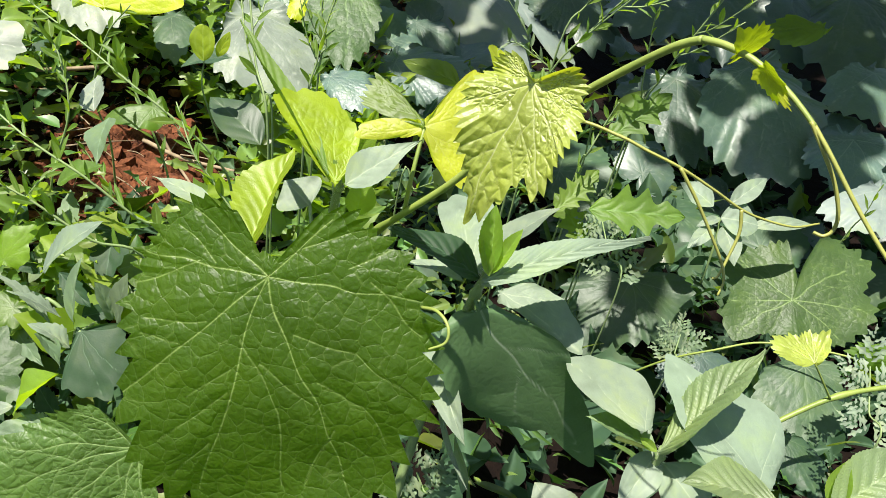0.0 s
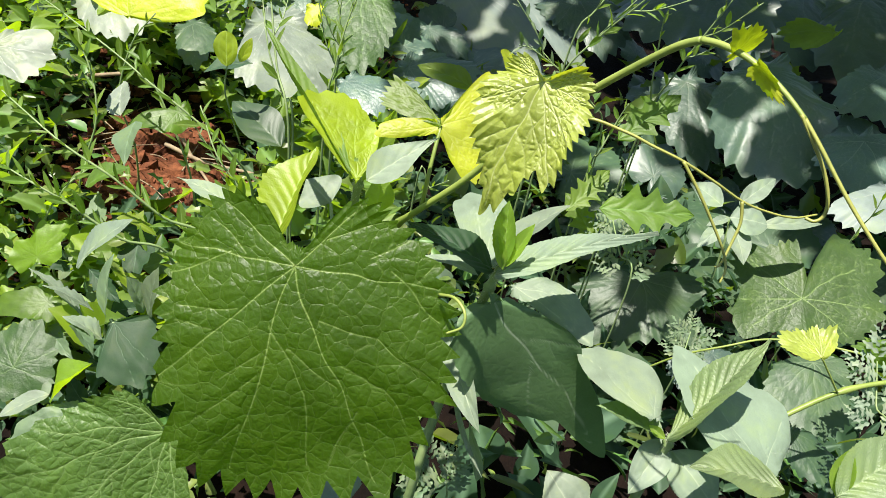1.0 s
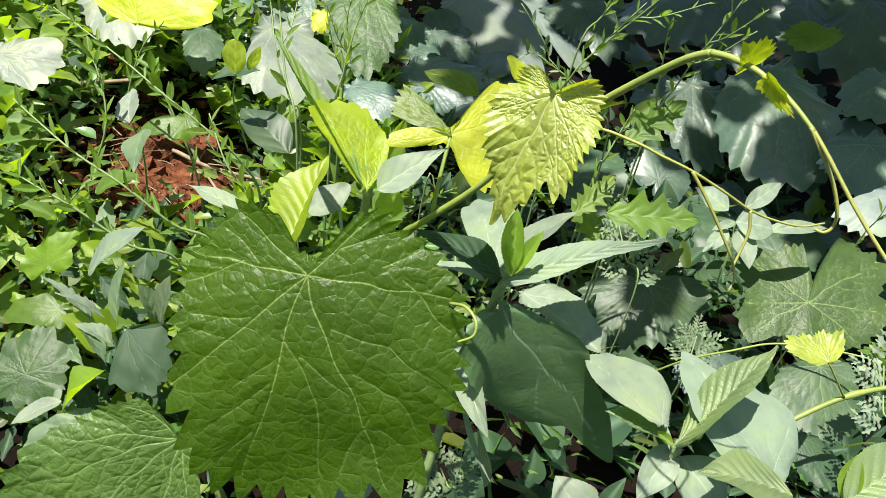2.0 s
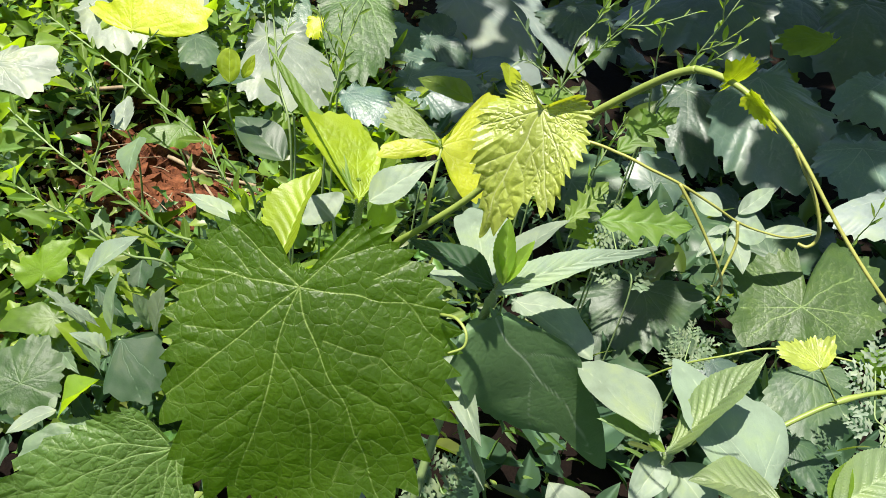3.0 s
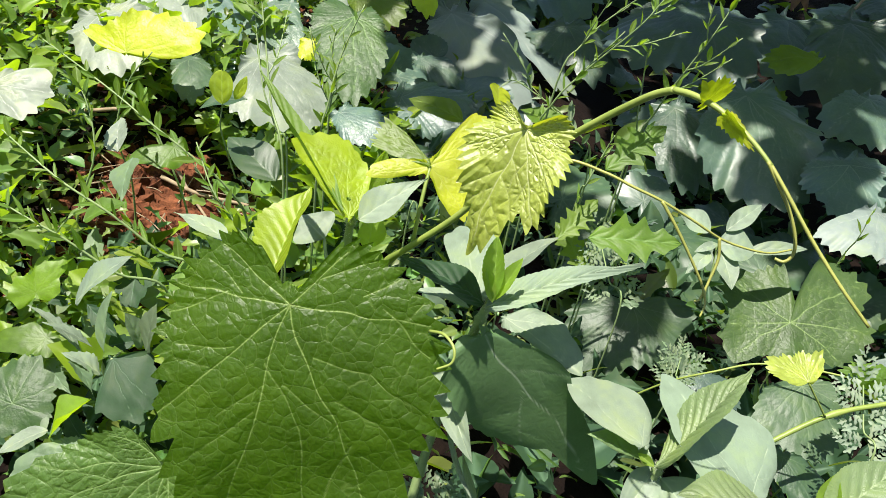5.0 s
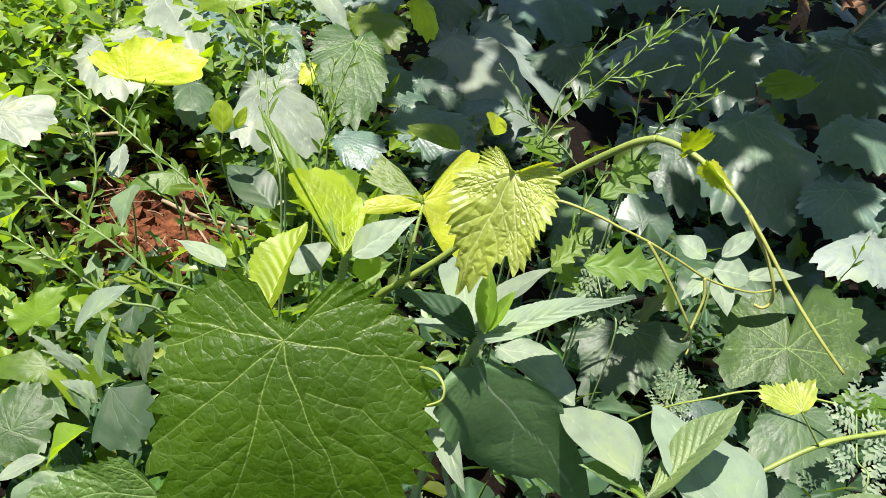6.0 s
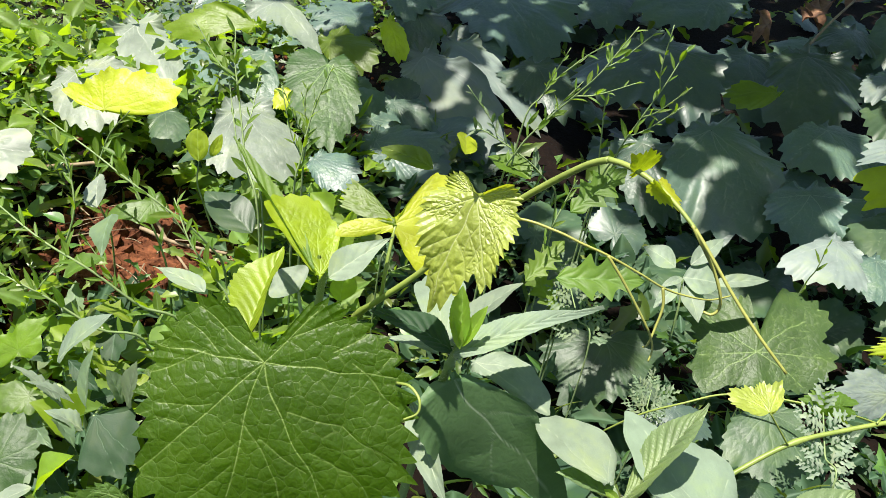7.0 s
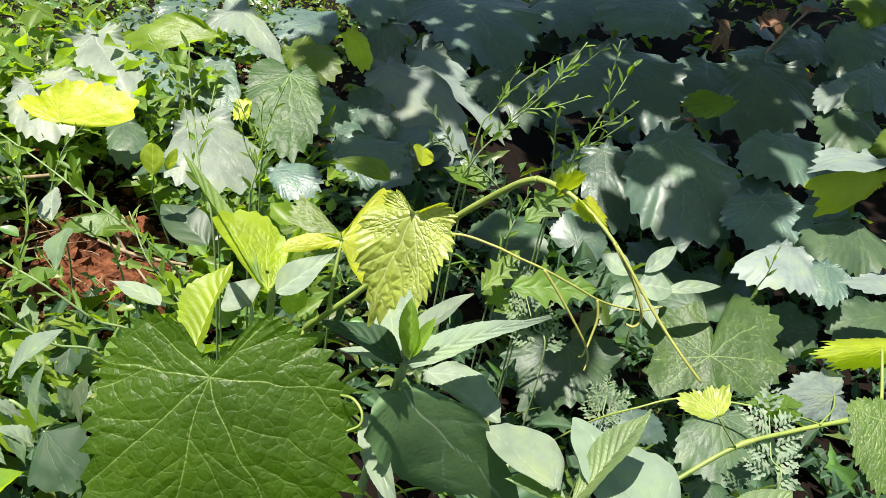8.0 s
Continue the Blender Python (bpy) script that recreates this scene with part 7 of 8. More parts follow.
leaf(weedL, (-0.2119, 0.3210, 0.1060), (-0.2411, 0.3536, 0.1242), (-0.2162, 0.3441, 0.1172), DARKWEED, kind='strip', seed=415, shape='pointed', long=36, wide=15, teeth=5, tooth=0.26, fold=0.38, curve=0.28, ribs=4)
leaf(weedL, (-0.2351, 0.3100, 0.1288), (-0.2073, 0.3161, 0.1302), (-0.2188, 0.3069, 0.1240), LIMEWEED, kind='strip', seed=416, shape='pointed', long=36, wide=15, teeth=6, tooth=0.26, fold=0.29, curve=0.13, ribs=4)
leaf(weedL, (-0.2474, 0.3467, 0.2144), (-0.2207, 0.3318, 0.2024), (-0.2378, 0.3343, 0.2050), DARKWEED, kind='strip', seed=417, shape='lance', long=36, wide=15, teeth=5, tooth=0.26, fold=0.3, curve=0.14, ribs=4)
leaf(weedL, (-0.2824, 0.3257, 0.1304), (-0.2953, 0.2903, 0.1091), (-0.3030, 0.3121, 0.1248), GREYWEED, kind='strip', seed=418, shape='drop', long=36, wide=15, teeth=5, tooth=0.26, fold=0.28, curve=0.16, ribs=4)
leaf(weedL, (-0.2655, 0.3786, 0.1612), (-0.2262, 0.3977, 0.1707), (-0.2394, 0.3792, 0.1584), LIMEWEED, kind='strip', seed=419, shape='drop', long=36, wide=15, teeth=6, tooth=0.26, fold=0.28, curve=0.44, ribs=4)
leaf(weedL, (-0.2029, 0.3284, 0.0920), (-0.2181, 0.2919, 0.0722), (-0.2217, 0.3149, 0.0826), GREYWEED, kind='strip', seed=420, shape='pointed', long=36, wide=15, teeth=6, tooth=0.26, fold=0.2, curve=0.63, ribs=4)
leaf(weedL, (-0.2818, 0.4004, 0.1183), (-0.3141, 0.3839, 0.1235), (-0.3030, 0.4024, 0.1278), WEED, kind='strip', seed=421, shape='pointed', long=36, wide=15, teeth=5, tooth=0.26, fold=0.18, curve=0.69, ribs=4)
leaf(weedL, (-0.2548, 0.3515, 0.1732), (-0.2143, 0.3501, 0.1893), (-0.2296, 0.3419, 0.1779), WEED, kind='strip', seed=422, shape='lance', long=36, wide=15, teeth=6, tooth=0.26, fold=0.19, curve=0.57, ribs=4)
leaf(weedL, (-0.2392, 0.4078, 0.2071), (-0.2284, 0.3619, 0.1836), (-0.2490, 0.3841, 0.1948), DARKWEED, kind='strip', seed=423, shape='pointed', long=36, wide=15, teeth=5, tooth=0.26, fold=0.19, curve=0.46, ribs=4)
leaf(weedL, (-0.2668, 0.3516, 0.1225), (-0.2799, 0.3786, 0.1358), (-0.2636, 0.3657, 0.1313), GREYWEED, kind='strip', seed=424, shape='pointed', long=36, wide=15, teeth=5, tooth=0.26, fold=0.32, curve=0.12, ribs=4)
leaf(weedL, (-0.2921, 0.3612, 0.0975), (-0.2699, 0.3510, 0.0832), (-0.2845, 0.3504, 0.0877), GREYWEED, kind='strip', seed=425, shape='drop', long=36, wide=15, teeth=5, tooth=0.26, fold=0.33, curve=0.36, ribs=4)
leaf(weedL, (-0.2550, 0.3491, 0.1142), (-0.2972, 0.3335, 0.1119), (-0.2821, 0.3515, 0.1199), WEED, kind='strip', seed=426, shape='lance', long=36, wide=15, teeth=5, tooth=0.26, fold=0.35, curve=0.14, ribs=4)
leaf(weedL, (-0.2161, 0.3395, 0.1375), (-0.2115, 0.3017, 0.1166), (-0.2303, 0.3234, 0.1239), DARKWEED, kind='strip', seed=427, shape='lance', long=36, wide=15, teeth=5, tooth=0.26, fold=0.26, curve=0.36, ribs=4)
leaf(weedL, (-0.2819, 0.4175, 0.1838), (-0.2753, 0.3924, 0.1667), (-0.2857, 0.4051, 0.1743), GREYWEED, kind='strip', seed=428, shape='drop', long=36, wide=15, teeth=5, tooth=0.26, fold=0.31, curve=0.13, ribs=4)
leaf(weedL, (-0.2376, 0.3984, 0.1749), (-0.2013, 0.4198, 0.1838), (-0.2139, 0.4017, 0.1730), GREYWEED, kind='strip', seed=429, shape='drop', long=36, wide=15, teeth=5, tooth=0.26, fold=0.16, curve=0.58, ribs=4)
leaf(weedL, (-0.3220, 0.3822, 0.1703), (-0.3600, 0.4112, 0.1892), (-0.3343, 0.4040, 0.1834), LIMEWEED, kind='strip', seed=430, shape='pointed', long=36, wide=15, teeth=6, tooth=0.26, fold=0.1, curve=0.15, ribs=4)
leaf(weedL, (-0.2341, 0.3499, 0.1650), (-0.2796, 0.3882, 0.1750), (-0.2484, 0.3740, 0.1757), GREYWEED, kind='strip', seed=431, shape='pointed', long=36, wide=15, teeth=5, tooth=0.26, fold=0.37, curve=0.43, ribs=4)
leaf(weedL, (-0.2572, 0.3842, 0.1736), (-0.2431, 0.3460, 0.1504), (-0.2609, 0.3613, 0.1630), DARKWEED, kind='strip', seed=432, shape='lance', long=36, wide=15, teeth=5, tooth=0.26, fold=0.22, curve=0.18, ribs=4)
leaf(weedL, (-0.3254, 0.3713, 0.1532), (-0.2704, 0.3612, 0.1607), (-0.2947, 0.3536, 0.1513), WEED, kind='strip', seed=433, shape='lance', long=36, wide=15, teeth=5, tooth=0.26, fold=0.13, curve=0.42, ribs=4)
leaf(weedL, (-0.2789, 0.3947, 0.1340), (-0.2432, 0.4049, 0.1520), (-0.2510, 0.3874, 0.1407), GREYWEED, kind='strip', seed=434, shape='lance', long=36, wide=15, teeth=6, tooth=0.26, fold=0.14, curve=0.47, ribs=4)
leaf(weedL, (-0.2756, 0.3664, 0.1898), (-0.3047, 0.3771, 0.2036), (-0.2869, 0.3784, 0.2011), DARKWEED, kind='strip', seed=435, shape='lance', long=36, wide=15, teeth=5, tooth=0.26, fold=0.23, curve=0.61, ribs=4)
leaf(weedL, (-0.2616, 0.3547, 0.1319), (-0.2755, 0.3839, 0.1527), (-0.2594, 0.3694, 0.1449), GREYWEED, kind='strip', seed=436, shape='lance', long=36, wide=15, teeth=5, tooth=0.26, fold=0.3, curve=0.31, ribs=4)
leaf(weedL, (-0.3001, 0.4079, 0.1355), (-0.2694, 0.4206, 0.1556), (-0.2766, 0.4069, 0.1416), DARKWEED, kind='strip', seed=437, shape='lance', long=36, wide=15, teeth=5, tooth=0.26, fold=0.36, curve=0.38, ribs=4)
leaf(weedL, (-0.2836, 0.4188, 0.1701), (-0.3025, 0.4633, 0.1926), (-0.2823, 0.4413, 0.1829), GREYWEED, kind='strip', seed=438, shape='lance', long=36, wide=15, teeth=6, tooth=0.26, fold=0.31, curve=0.5, ribs=4)
leaf(weedL, (-0.2339, 0.2924, 0.1335), (-0.2634, 0.3190, 0.1369), (-0.2408, 0.3089, 0.1403), DARKWEED, kind='strip', seed=439, shape='pointed', long=36, wide=15, teeth=6, tooth=0.26, fold=0.3, curve=0.47, ribs=4)
leaf(weedL, (-0.2181, 0.3569, 0.1155), (-0.1935, 0.3307, 0.1014), (-0.2128, 0.3412, 0.1043), WEED, kind='strip', seed=440, shape='pointed', long=36, wide=15, teeth=6, tooth=0.26, fold=0.38, curve=0.49, ribs=4)
leaf(weedL, (-0.2316, 0.2823, 0.1405), (-0.1834, 0.2655, 0.1515), (-0.2074, 0.2649, 0.1414), GREYWEED, kind='strip', seed=441, shape='pointed', long=36, wide=15, teeth=5, tooth=0.26, fold=0.21, curve=0.16, ribs=4)
leaf(weedL, (-0.2998, 0.3160, 0.0971), (-0.2795, 0.3290, 0.1042), (-0.2847, 0.3176, 0.0980), GREYWEED, kind='strip', seed=442, shape='drop', long=36, wide=15, teeth=5, tooth=0.26, fold=0.35, curve=0.37, ribs=4)
leaf(weedL, (-0.2585, 0.3558, 0.0660), (-0.2320, 0.3267, 0.0392), (-0.2568, 0.3360, 0.0483), DARKWEED, kind='strip', seed=443, shape='lance', long=36, wide=15, teeth=6, tooth=0.26, fold=0.13, curve=0.69, ribs=4)
dryleaf = thing('dry_leaves', (1.1449, 2.5089, 0.0400), 'small heap of curled brown dead leaves among the vines', 'dead leaves')
leaf(dryleaf, (1.1366, 2.6094, 0.0500), (1.1933, 2.5592, 0.0127), (1.1374, 2.5442, 0.0222), DEAD, kind='strip', name='dead_leaf', seed=600, shape='ovate', long=24, wide=11, teeth=5, tooth=0.1, fold=0.6, curve=1.6, ribs=5, wave=0.06)
leaf(dryleaf, (1.2440, 2.6631, 0.0600), (1.1857, 2.5955, -0.0130), (1.2108, 2.6657, 0.0244), DEAD, kind='strip', name='dead_leaf', seed=601, shape='ovate', long=24, wide=11, teeth=5, tooth=0.1, fold=0.6, curve=1.2, ribs=5, wave=0.06)
leaf(dryleaf, (0.9943, 2.2696, 0.0700), (1.0596, 2.2658, 0.1060), (1.0218, 2.2278, 0.0808), DEAD, kind='strip', name='dead_leaf', seed=602, shape='ovate', long=24, wide=11, teeth=5, tooth=0.1, fold=0.6, curve=0.8, ribs=5, wave=0.06)
leaf(dryleaf, (1.0516, 2.2739, 0.0500), (0.9962, 2.2898, 0.1081), (1.0499, 2.3170, 0.0803), DEAD, kind='strip', name='dead_leaf', seed=603, shape='ovate', long=24, wide=11, teeth=5, tooth=0.1, fold=0.6, curve=0.4, ribs=5, wave=0.06)
leaf(dryleaf, (0.8757, 2.3420, 0.0600), (0.9165, 2.2656, -0.0196), (0.8706, 2.2702, 0.0216), DEAD, kind='strip', name='dead_leaf', seed=604, shape='ovate', long=24, wide=11, teeth=5, tooth=0.1, fold=0.6, curve=1.6, ribs=5, wave=0.06)
leaf(dryleaf, (0.8702, 2.1830, 0.0700), (0.8234, 2.1299, 0.0205), (0.8465, 2.1907, 0.0431), DEAD, kind='strip', name='dead_leaf', seed=605, shape='ovate', long=24, wide=11, teeth=5, tooth=0.1, fold=0.6, curve=1.2, ribs=5, wave=0.06)
leaf(dryleaf, (1.2823, 2.6452, 0.0500), (1.3379, 2.6429, 0.0877), (1.3042, 2.6046, 0.0624), DEAD, kind='strip', name='dead_leaf', seed=606, shape='ovate', long=24, wide=11, teeth=5, tooth=0.1, fold=0.6, curve=0.8, ribs=5, wave=0.06)
straw = thing('dry_stalk', (-0.4235, 0.6626, 0.1849), 'dry pale broken stalk lying in the weeds', 'stalk', 'dry stalks')
tube('stalk', straw, [(-0.4656, 0.6784, 0.1693), (-0.4115, 0.6633, 0.1869), (-0.3734, 0.6573, 0.1988)], 0.0024, 0.002, WOODY)
straw2 = thing('dry_stalk', (-0.2775, 0.6395, 0.1594), 'dry brown forked stalk lying on the soil', 'stalk', 'dry stalks')
tube('stalk', straw2, [(-0.3297, 0.6465, 0.1292), (-0.2834, 0.6304, 0.1261), (-0.2236, 0.6181, 0.1297)], 0.0026, 0.0018, WOODY)
tube('fork', straw2, [(-0.3118, 0.6505, 0.1368), (-0.2966, 0.6390, 0.1200), (-0.2639, 0.6068, 0.1091)], 0.002, 0.0014, WOODY)
straw3 = thing('dry_stalk', (0.6933, 1.4777, 0.2422), 'dry pale twig leaning among the vine leaves', 'stalk', 'dry stalks')
tube('stalk', straw3, [(0.7017, 1.5117, 0.2030), (0.7323, 1.5339, 0.2401), (0.8037, 1.6141, 0.2780)], 0.003, 0.002, WOODY)
hairs(sunA, [(0.0024, 0.2798, 0.2034), (0.0135, 0.2898, 0.2731), (0.0199, 0.2932, 0.3051), (0.0242, 0.2953, 0.3208)], 0.0026, 420, 0.0022, 1)
hairs(sunB, [(0.1284, 0.2546, 0.2037), (0.1311, 0.2549, 0.2366), (0.1325, 0.2556, 0.2537)], 0.0028, 300, 0.0022, 2)
hairs(sunC, [(-0.0660, 0.3025, 0.2974), (-0.0592, 0.2958, 0.3344), (-0.0570, 0.2949, 0.3527), (-0.0556, 0.2946, 0.3605)], 0.0023, 260, 0.002, 3)
leaf(lowvine, (-0.0359, 0.1872, 0.2392), (-0.0539, 0.2131, 0.2665), (-0.0281, 0.2031, 0.2545), GRAPE_LIT, kind='strip', seed=501, shape='ovate', long=50, wide=25, teeth=8, tooth=0.1, fold=0.3, curve=0.5, ribs=6, label='pale folded young leaf')

# ---- shade tree, out of view above and beyond the plants ----
def lower(x, y, z):
    """Brings a point of the crown nearer to the plants along the sun's rays."""
    drop = 0.36 * z
    return x - drop * TO_SUN.x / TO_SUN.z, y - drop * TO_SUN.y / TO_SUN.z, z - drop


def shade_tree():
    rnd = random.Random(11)
    gaps = [(0.66, 0.96, 0.065), (0.04, 1.42, 0.075), (0.14, 1.23, 0.05), (0.31, 1.20, 0.045), (0.47, 1.38, 0.03), (0.42, 0.91, 0.02), (0.5, 0.77, 0.035), (0.39, 0.86, 0.022), (0.4, 0.96, 0.02), (0.13, 1.36, 0.1), (0.05, 1.55, 0.05), (0.44, 1.33, 0.03), (0.29, 1.19, 0.02), (0.74, 1.24, 0.03), (0.8, 1.39, 0.045), (0.47, 1.96, 0.04), (1.15, 1.92, 0.03)]  # where the sun comes through the crown: places 0.1 m over the soil
    tree = thing("tree", (1.9, 4.2, -0.05), "tree with spreading leafy branches over the vines", "tree")
    tube("trunk", tree, [(1.9, 4.2, -0.1), lower(1.6, 4.0, 1.0), lower(1.5, 3.7, 2.0), lower(1.3, 3.3, 2.8)], 0.10, 0.04, BARK, sides=12)
    for k, (ex, ey, ez) in enumerate(((-0.5, 1.7, 2.5), (0.2, 1.5, 2.3), (0.9, 1.5, 2.4), (0.5, 2.3, 2.7), (-0.3, 2.5, 2.9), (1.6, 2.2, 2.7))):
        tube("branch", tree, [lower(1.5, 3.7, 2.0), lower((1.5 + ex) / 2, (3.7 + ey) / 2, (2.0 + ez) / 2 + 0.25), lower(ex, ey, ez)], 0.035, 0.006, BARK, sides=7)
    pts, faces, vein = strip_blade(seed=3, shape="ovate", long=5, wide=3, fold=0.2, curve=0.4, ribs=4)
    verts, quads, veins = [], [], []
    for i in range(11800):
        x, y = rnd.uniform(-0.72, 3.2), rnd.uniform(0.36, 3.1)
        if math.sin(x * 7.3 + 1.1) * math.cos(y * 6.1 + 0.4) + 0.35 * math.sin(x * 17 + y * 13) < (-0.58 if x > -0.2 else -0.95) or noise.noise(Vector((x * 2.2, y * 2.2, 4))) < -0.30:
            continue
        if x < -0.58 and y < 0.88:
            continue
        if y < (0.62 if x < 0.15 else 0.56) + 0.06 * math.sin(9 * x) and not -0.55 < x < -0.19:
            continue
        if (x - 0.7) ** 2 / 4.0 + (y - 2.0) ** 2 / 5.6 > 1.0 + 0.1 * math.sin(7 * x + 5 * y):
            continue
        z = rnd.uniform(2.2, 3.0) + 0.5 * math.exp(-((x - 0.7) ** 2 + (y - 2.0) ** 2) / 2)
        sx, sy = x - (z - 0.1) * TO_SUN.x / TO_SUN.z, y - (z - 0.1) * TO_SUN.y / TO_SUN.z
        if any(math.hypot(sx - gx, sy - gy) < gr * (1.0 + 0.3 * math.sin(31 * sx + 27 * sy)) + 0.045 for gx, gy, gr in gaps):
            continue
        s = rnd.uniform(0.065, 0.12)
        m = Euler((rnd.uniform(-0.6, 0.6), rnd.uniform(-0.6, 0.6), rnd.uniform(0, 6.3))).to_matrix()
        rot = np.array(m) * s
        quads.append(faces + len(verts) * len(pts))
        verts.append((pts * np.array([0.35, 1, 1])) @ rot.T + np.array(lower(x, y, z)))
        veins.append(vein)
    verts = np.concatenate(verts)
    me = mesh_of("crown", verts - np.array([1.9, 4.2, -0.05]), np.concatenate(quads), WEED, {"vein": ("FLOAT", "value", np.concatenate(veins)), "blade": ("FLOAT_VECTOR", "vector", verts * 4)})
    ob = new("crown", me)
    ob.parent = tree
    tagged(ob, kind="stuff")


shade_tree()


def ground_vine_fill():
    """More leaves of the creeping vine, shade-toned or dull, low and overlapping, out to the far side."""
    rnd = random.Random(31)
    forms = []
    for k in range(12):
        pts, faces, vein = grape_blade(seed=300 + k % 6, across=90, rings=14, teeth=38, cup=0.15, wave=0.05, lobe=0.08 + 0.02 * (k % 6))
        forms.append(mesh_of("leaf", pts, faces, GRAPE_SHADED if k < 6 else GRAPE_DULL, {"vein": ("FLOAT", "value", vein), "blade": ("FLOAT_VECTOR", "vector", pts)}))
    for i in range(150):
        y = 0.80 + 2.4 * (i / 150) ** 1.1
        x = rnd.uniform(-0.28 - 0.25 * y, 0.55 + 0.75 * y)
        if y < 0.95 and x < 0.1:
            continue
        z = float(ground_height(x, y)) + rnd.uniform(0.0, 0.05)
        s = rnd.uniform(0.055, 0.10)
        m = Matrix.Translation((x, y, z)) @ Euler((rnd.uniform(-0.1, 0.9), rnd.uniform(-0.5, 0.5), 0)).to_matrix().to_4x4() @ Matrix.Rotation(rnd.uniform(0, 6.28), 4, "Z") @ Matrix.Diagonal((s, s, s, 1))
        part("leaf", rnd.choice(forms[:6] if y > 1.0 else forms[6:]), vineB, m)


ground_vine_fill()


def scattered_weeds():
    """More of the slender weeds on the bank, leaning to the light."""
    rnd = random.Random(77)
    for i in range(26):
        x, y = rnd.uniform(-0.85, -0.12), rnd.uniform(0.45, 1.35)
        if math.hypot(x + 0.32, y - 0.63) < 0.07 or (x > -0.34 and y > 0.62):
            continue
        z = float(ground_height(x, y))
        h = rnd.uniform(0.07, 0.15)
        lean = Vector((rnd.uniform(-0.06, 0.05), rnd.uniform(-0.06, 0.03), 0))
        b = Vector((x, y, z))
        slim_weed([b, b + lean * 0.4 + Vector((0, 0, h * 0.5)), b + lean + Vector((0, 0, h))], rnd.randint(12, 18), rnd.uniform(0.013, 0.022), 0.0011, WEED if i % 4 else GREYWEED, 100 + i)


scattered_weeds()


# ---- low undergrowth ----
def undergrowth(name, label, count, area, size, mat, seed, lift=(0.0, 0.05), shape="ovate", half=0.22, tilt=0.8):
    """Small leaves past counting, close over the soil."""
    rnd = random.Random(seed)
    base = [strip_blade(seed=k, shape=shape if k < 3 else "pointed", long=7 if k < 2 else 11, wide=5, fold=0.5, curve=0.5, ribs=4, ratio=half, lobes=0 if k < 2 else k, cut=0.5) for k in range(4)]
    verts, quads, veins, blades = [], [], [], []
    at = 0
    for i in range(count):
        x, y = rnd.uniform(area[0], area[1]), rnd.uniform(area[2], area[3])
        rim = max(abs(2 * x - area[0] - area[1]) / (area[1] - area[0]), abs(2 * y - area[2] - area[3]) / (area[3] - area[2]))
        if seed in (1, 2, 4, 5) and -0.12 < x < 0.26 and 0.10 < y < 0.50 and i % 12:
            continue
        if seed == 1 and x > -0.22 and y > 0.74 and i % 8:
            continue
        if noise.noise(Vector((x * 6 + seed, y * 6, 0))) < -0.28 or rim + 0.5 * noise.noise(Vector((x * 3, y * 3, seed))) + rnd.uniform(-0.15, 0.15) > 0.95:
            continue
        if math.hypot(x + 0.32, (y - 0.63) * 0.8) < 0.085 or seed in (7, 8) and math.hypot(x + 0.305, (y - 0.58) * 0.7) < 0.105:
            continue
        z = float(ground_height(x, y)) + rnd.uniform(*lift) * (0.3 if x > -0.30 and y > 0.68 else 1.0)
        pts, faces, vein = base[i % 4]
        s = size * rnd.uniform(0.5, 1.3)
        m = Euler((rnd.uniform(-tilt, tilt) + 0.3, rnd.uniform(-tilt, tilt), rnd.uniform(0, 6.3))).to_matrix()
        verts.append((pts * np.array([half, 1, 1])) @ (np.array(m) * s).T + np.array([x, y, z]))
        quads.append(faces + at)
        blades.append(pts * np.array([half, 1, 0]) + rnd.uniform(0, 30))
        veins.append(vein)
        at += len(pts)
    me = mesh_of(name, np.concatenate(verts), np.concatenate(quads), mat, {"vein": ("FLOAT", "value", np.concatenate(veins)), "blade": ("FLOAT_VECTOR", "vector", np.concatenate(blades))})
    tagged(new(name, me), label, "undergrowth", kind="stuff")


undergrowth("undergrowth", "low mixed small green weeds over the soil", 19000, (-1.3, 0.15, -0.05, 2.1), 0.018, UNDER, 1, lift=(-0.01, 0.12), half=0.30)
undergrowth("undergrowth", "broader bright green weed leaves on the bank", 2600, (-0.85, -0.08, 0.30, 1.05), 0.034, WEED, 7, lift=(0.02, 0.13), half=0.34, tilt=0.7)
undergrowth("undergrowth", "lime lobed weed leaves lit through on the bank", 800, (-0.80, -0.10, 0.28, 1.00), 0.030, LIMEWEED, 8, lift=(0.05, 0.14), half=0.40, tilt=0.7)
# Dark leaf colour here imitates the shade low among the plants.
undergrowth("undergrowth", "low weeds over the soil, coloured dark for shade", 8000, (-0.6, 1.3, -0.15, 1.25), 0.034, DARKWEED, 2, lift=(-0.01, 0.07))
undergrowth("undergrowth", "thin grassy blades and seedlings over the soil", 1600, (-1.0, 0.5, 0.3, 1.2), 0.045, UNDER, 3, lift=(0.0, 0.07), shape="linear", half=0.07, tilt=1.2)


undergrowth("undergrowth", "scattered weeds over the soil round the vines", 9000, (-3.2, 3.4, -2.6, 4.8), 0.065, UNDER, 4, lift=(-0.01, 0.06))
undergrowth("undergrowth", "broad low leaves coloured dark for the shade of the plants", 700, (-0.9, 0.9, 0.2, 1.3), 0.06, DARKWEED, 5, lift=(-0.01, 0.03), half=0.36)


# Added dark leaves stand for the shadowed hollow below the sunflowers.
undergrowth("undergrowth", "broad leaves low under the sunflowers, coloured dark for shade", 110, (-0.22, 0.36, 0.22, 0.60), 0.055, DARKWEED, 6, lift=(0.005, 0.07), half=0.34, tilt=0.6)


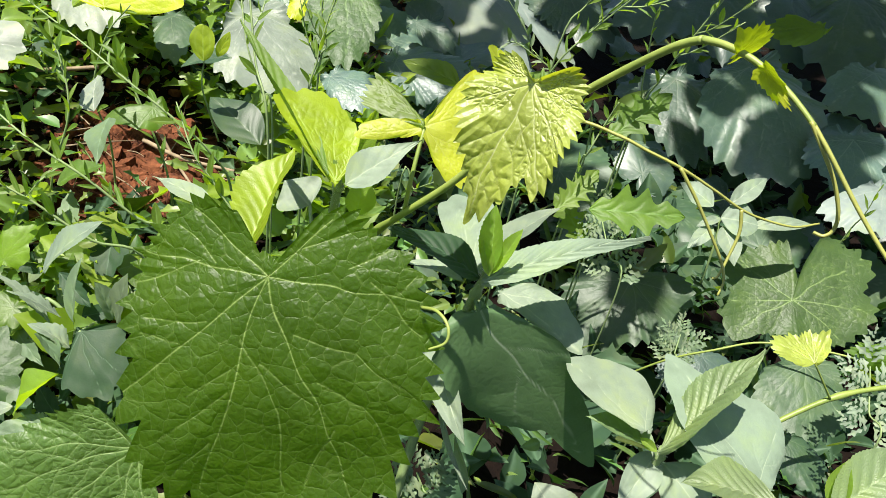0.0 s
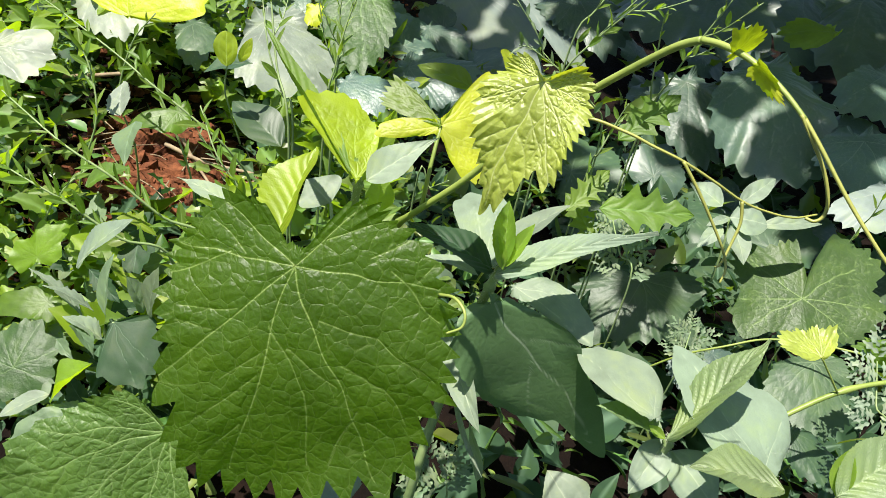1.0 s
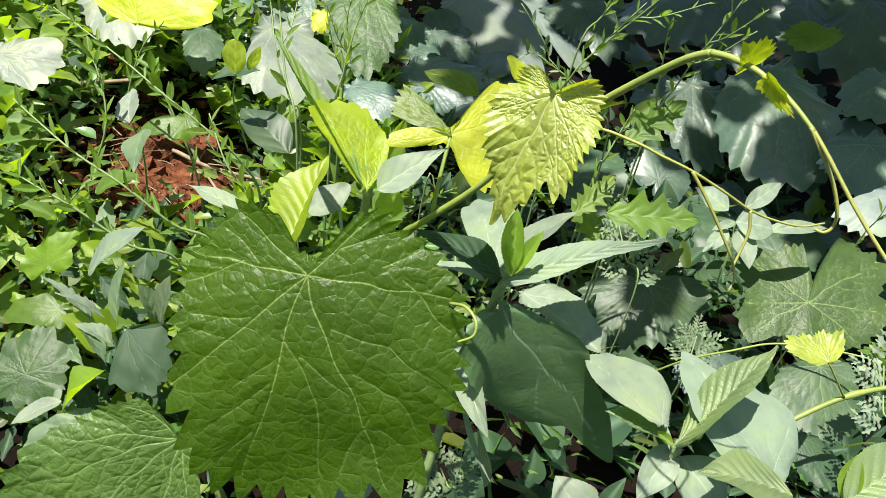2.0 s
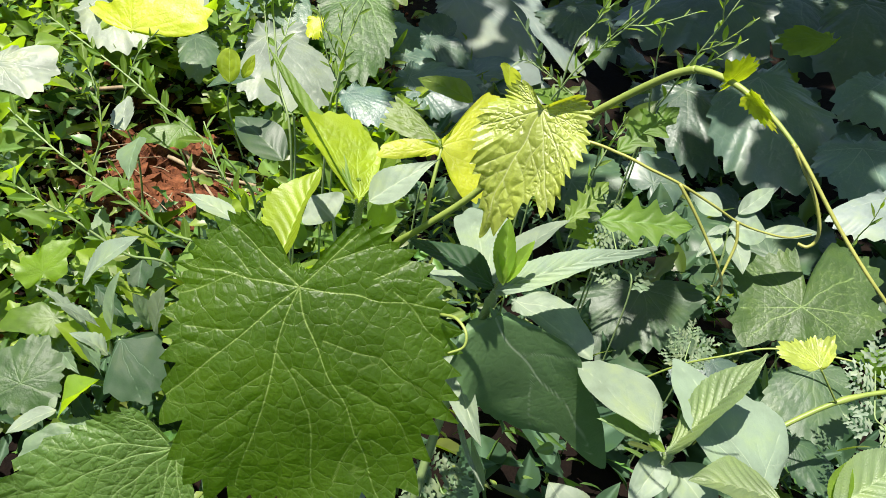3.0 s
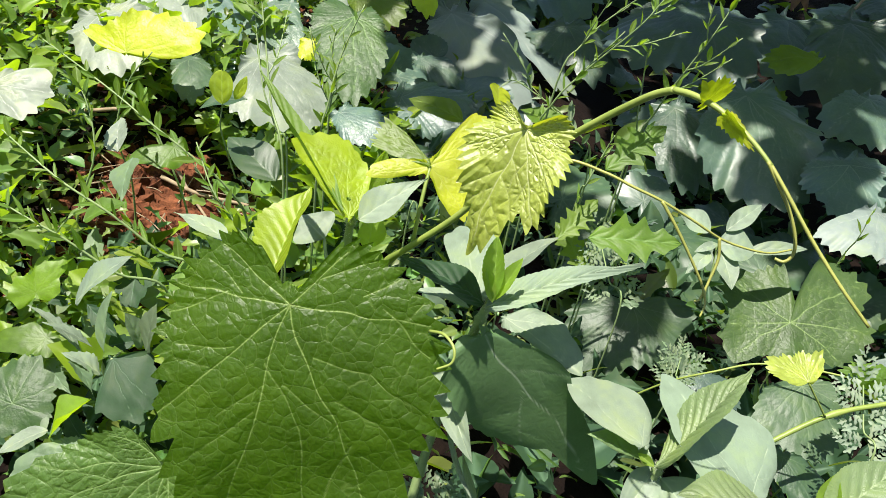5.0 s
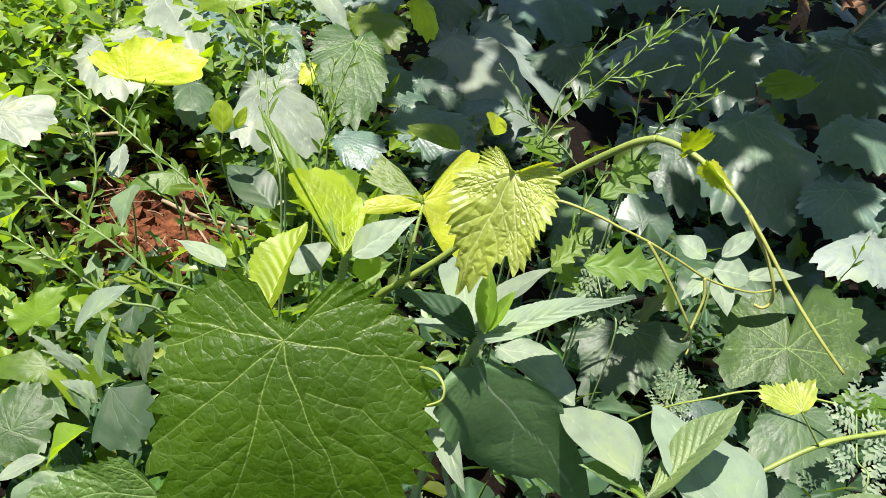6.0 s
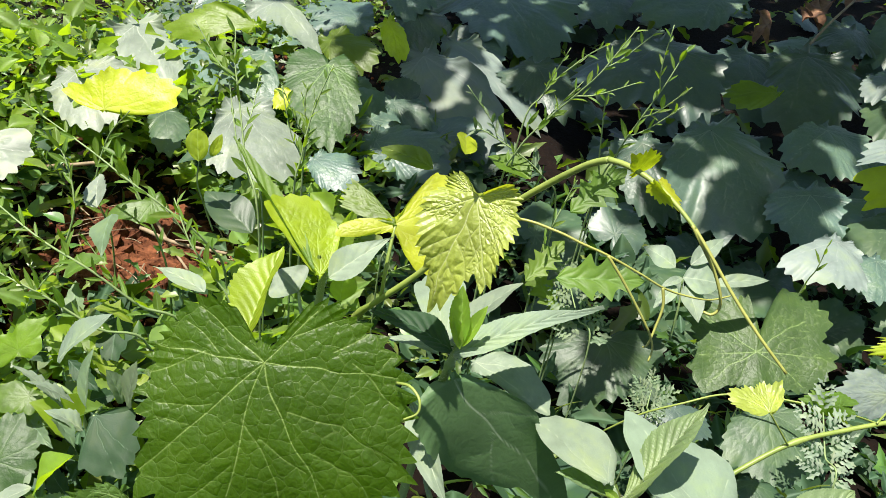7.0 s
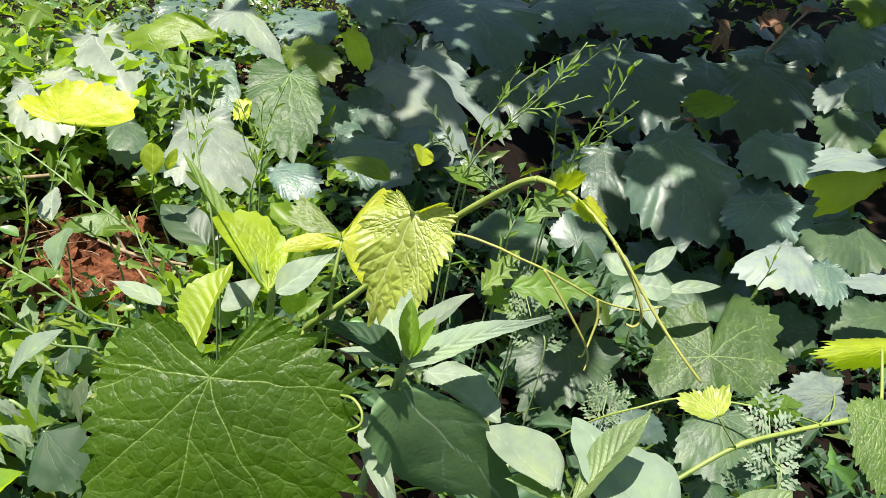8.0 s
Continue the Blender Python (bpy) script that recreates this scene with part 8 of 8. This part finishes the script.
def litter():
    """Thin dry bits of straw lying about the bare soil."""
    rnd = random.Random(21)
    verts, faces = [], []
    for i in range(90):
        x, y = rnd.gauss(-0.34, 0.11), rnd.gauss(0.64, 0.10)
        z = float(ground_height(x, y)) + rnd.uniform(0.006, 0.03)
        a, ln = rnd.uniform(0, 6.28), rnd.uniform(0.02, 0.07)
        d = Vector((math.cos(a), math.sin(a), rnd.uniform(-0.15, 0.15))) * ln
        p = Vector((x, y, z))
        bow = Vector((rnd.uniform(-1, 1), rnd.uniform(-1, 1), rnd.uniform(0, 1))) * ln * 0.08
        v, f = tube_arrays([p, p + d * 0.5 + bow, p + d], rnd.uniform(0.0005, 0.0011), 0.0004, 5, 4)
        faces += [tuple(k + len(verts) for k in q) for q in f]
        verts += v.tolist()
    me = bpy.data.meshes.new("straw_litter")
    me.from_pydata(verts, [], faces)
    me.materials.append(WOODY)
    tagged(new("straw_litter", me), "thin dry bits of straw scattered on soil", "straw", kind="stuff")


litter()


def crumbs():
    rnd = random.Random(9)
    g = (1 + 5 ** 0.5) / 2
    unit = np.array([(-1, g, 0), (1, g, 0), (-1, -g, 0), (1, -g, 0), (0, -1, g), (0, 1, g), (0, -1, -g), (0, 1, -g), (g, 0, -1), (g, 0, 1), (-g, 0, -1), (-g, 0, 1)], float) / 1.9
    tri = np.array([(0, 11, 5), (0, 5, 1), (0, 1, 7), (0, 7, 10), (0, 10, 11), (1, 5, 9), (5, 11, 4), (11, 10, 2), (10, 7, 6), (7, 1, 8), (3, 9, 4), (3, 4, 2), (3, 2, 6), (3, 6, 8), (3, 8, 9), (4, 9, 5), (2, 4, 11), (6, 2, 10), (8, 6, 7), (9, 8, 1)])
    noise_of = np.random.default_rng(3)
    verts, faces = [], []
    for i in range(5000):
        x, y = rnd.uniform(-0.75, -0.14), rnd.uniform(0.3, 1.4)
        s = 0.0015 + 0.007 * rnd.random() ** 4
        j = unit * np.array([rnd.uniform(0.6, 1.3) for _ in range(3)]) * noise_of.uniform(0.5, 1.35, (12, 1)) * s
        m = np.array(Euler((rnd.random() * 6, rnd.random() * 6, rnd.random() * 6)).to_matrix())
        faces.append(tri + len(verts) * 12)
        if i % 3 == 0:
            x, y, s = rnd.gauss(-0.32, 0.035), rnd.gauss(0.63, 0.045), 0.002 + 0.012 * rnd.random() ** 2.6
            j = unit * np.array([rnd.uniform(0.6, 1.3) for _ in range(3)]) * noise_of.uniform(0.5, 1.35, (12, 1)) * s
        verts.append(j @ m.T + np.array([x, y, float(ground_height(x, y)) + s * 0.4 + 0.004]))
    me = mesh_of("soil_crumbs", np.concatenate(verts), np.concatenate(faces), CRUMB)
    me.polygons.foreach_set("use_smooth", [False] * len(me.polygons))
    tagged(new("soil_crumbs", me), "reddish brown clods and crumbs of dry soil", "soil", kind="stuff")


crumbs()
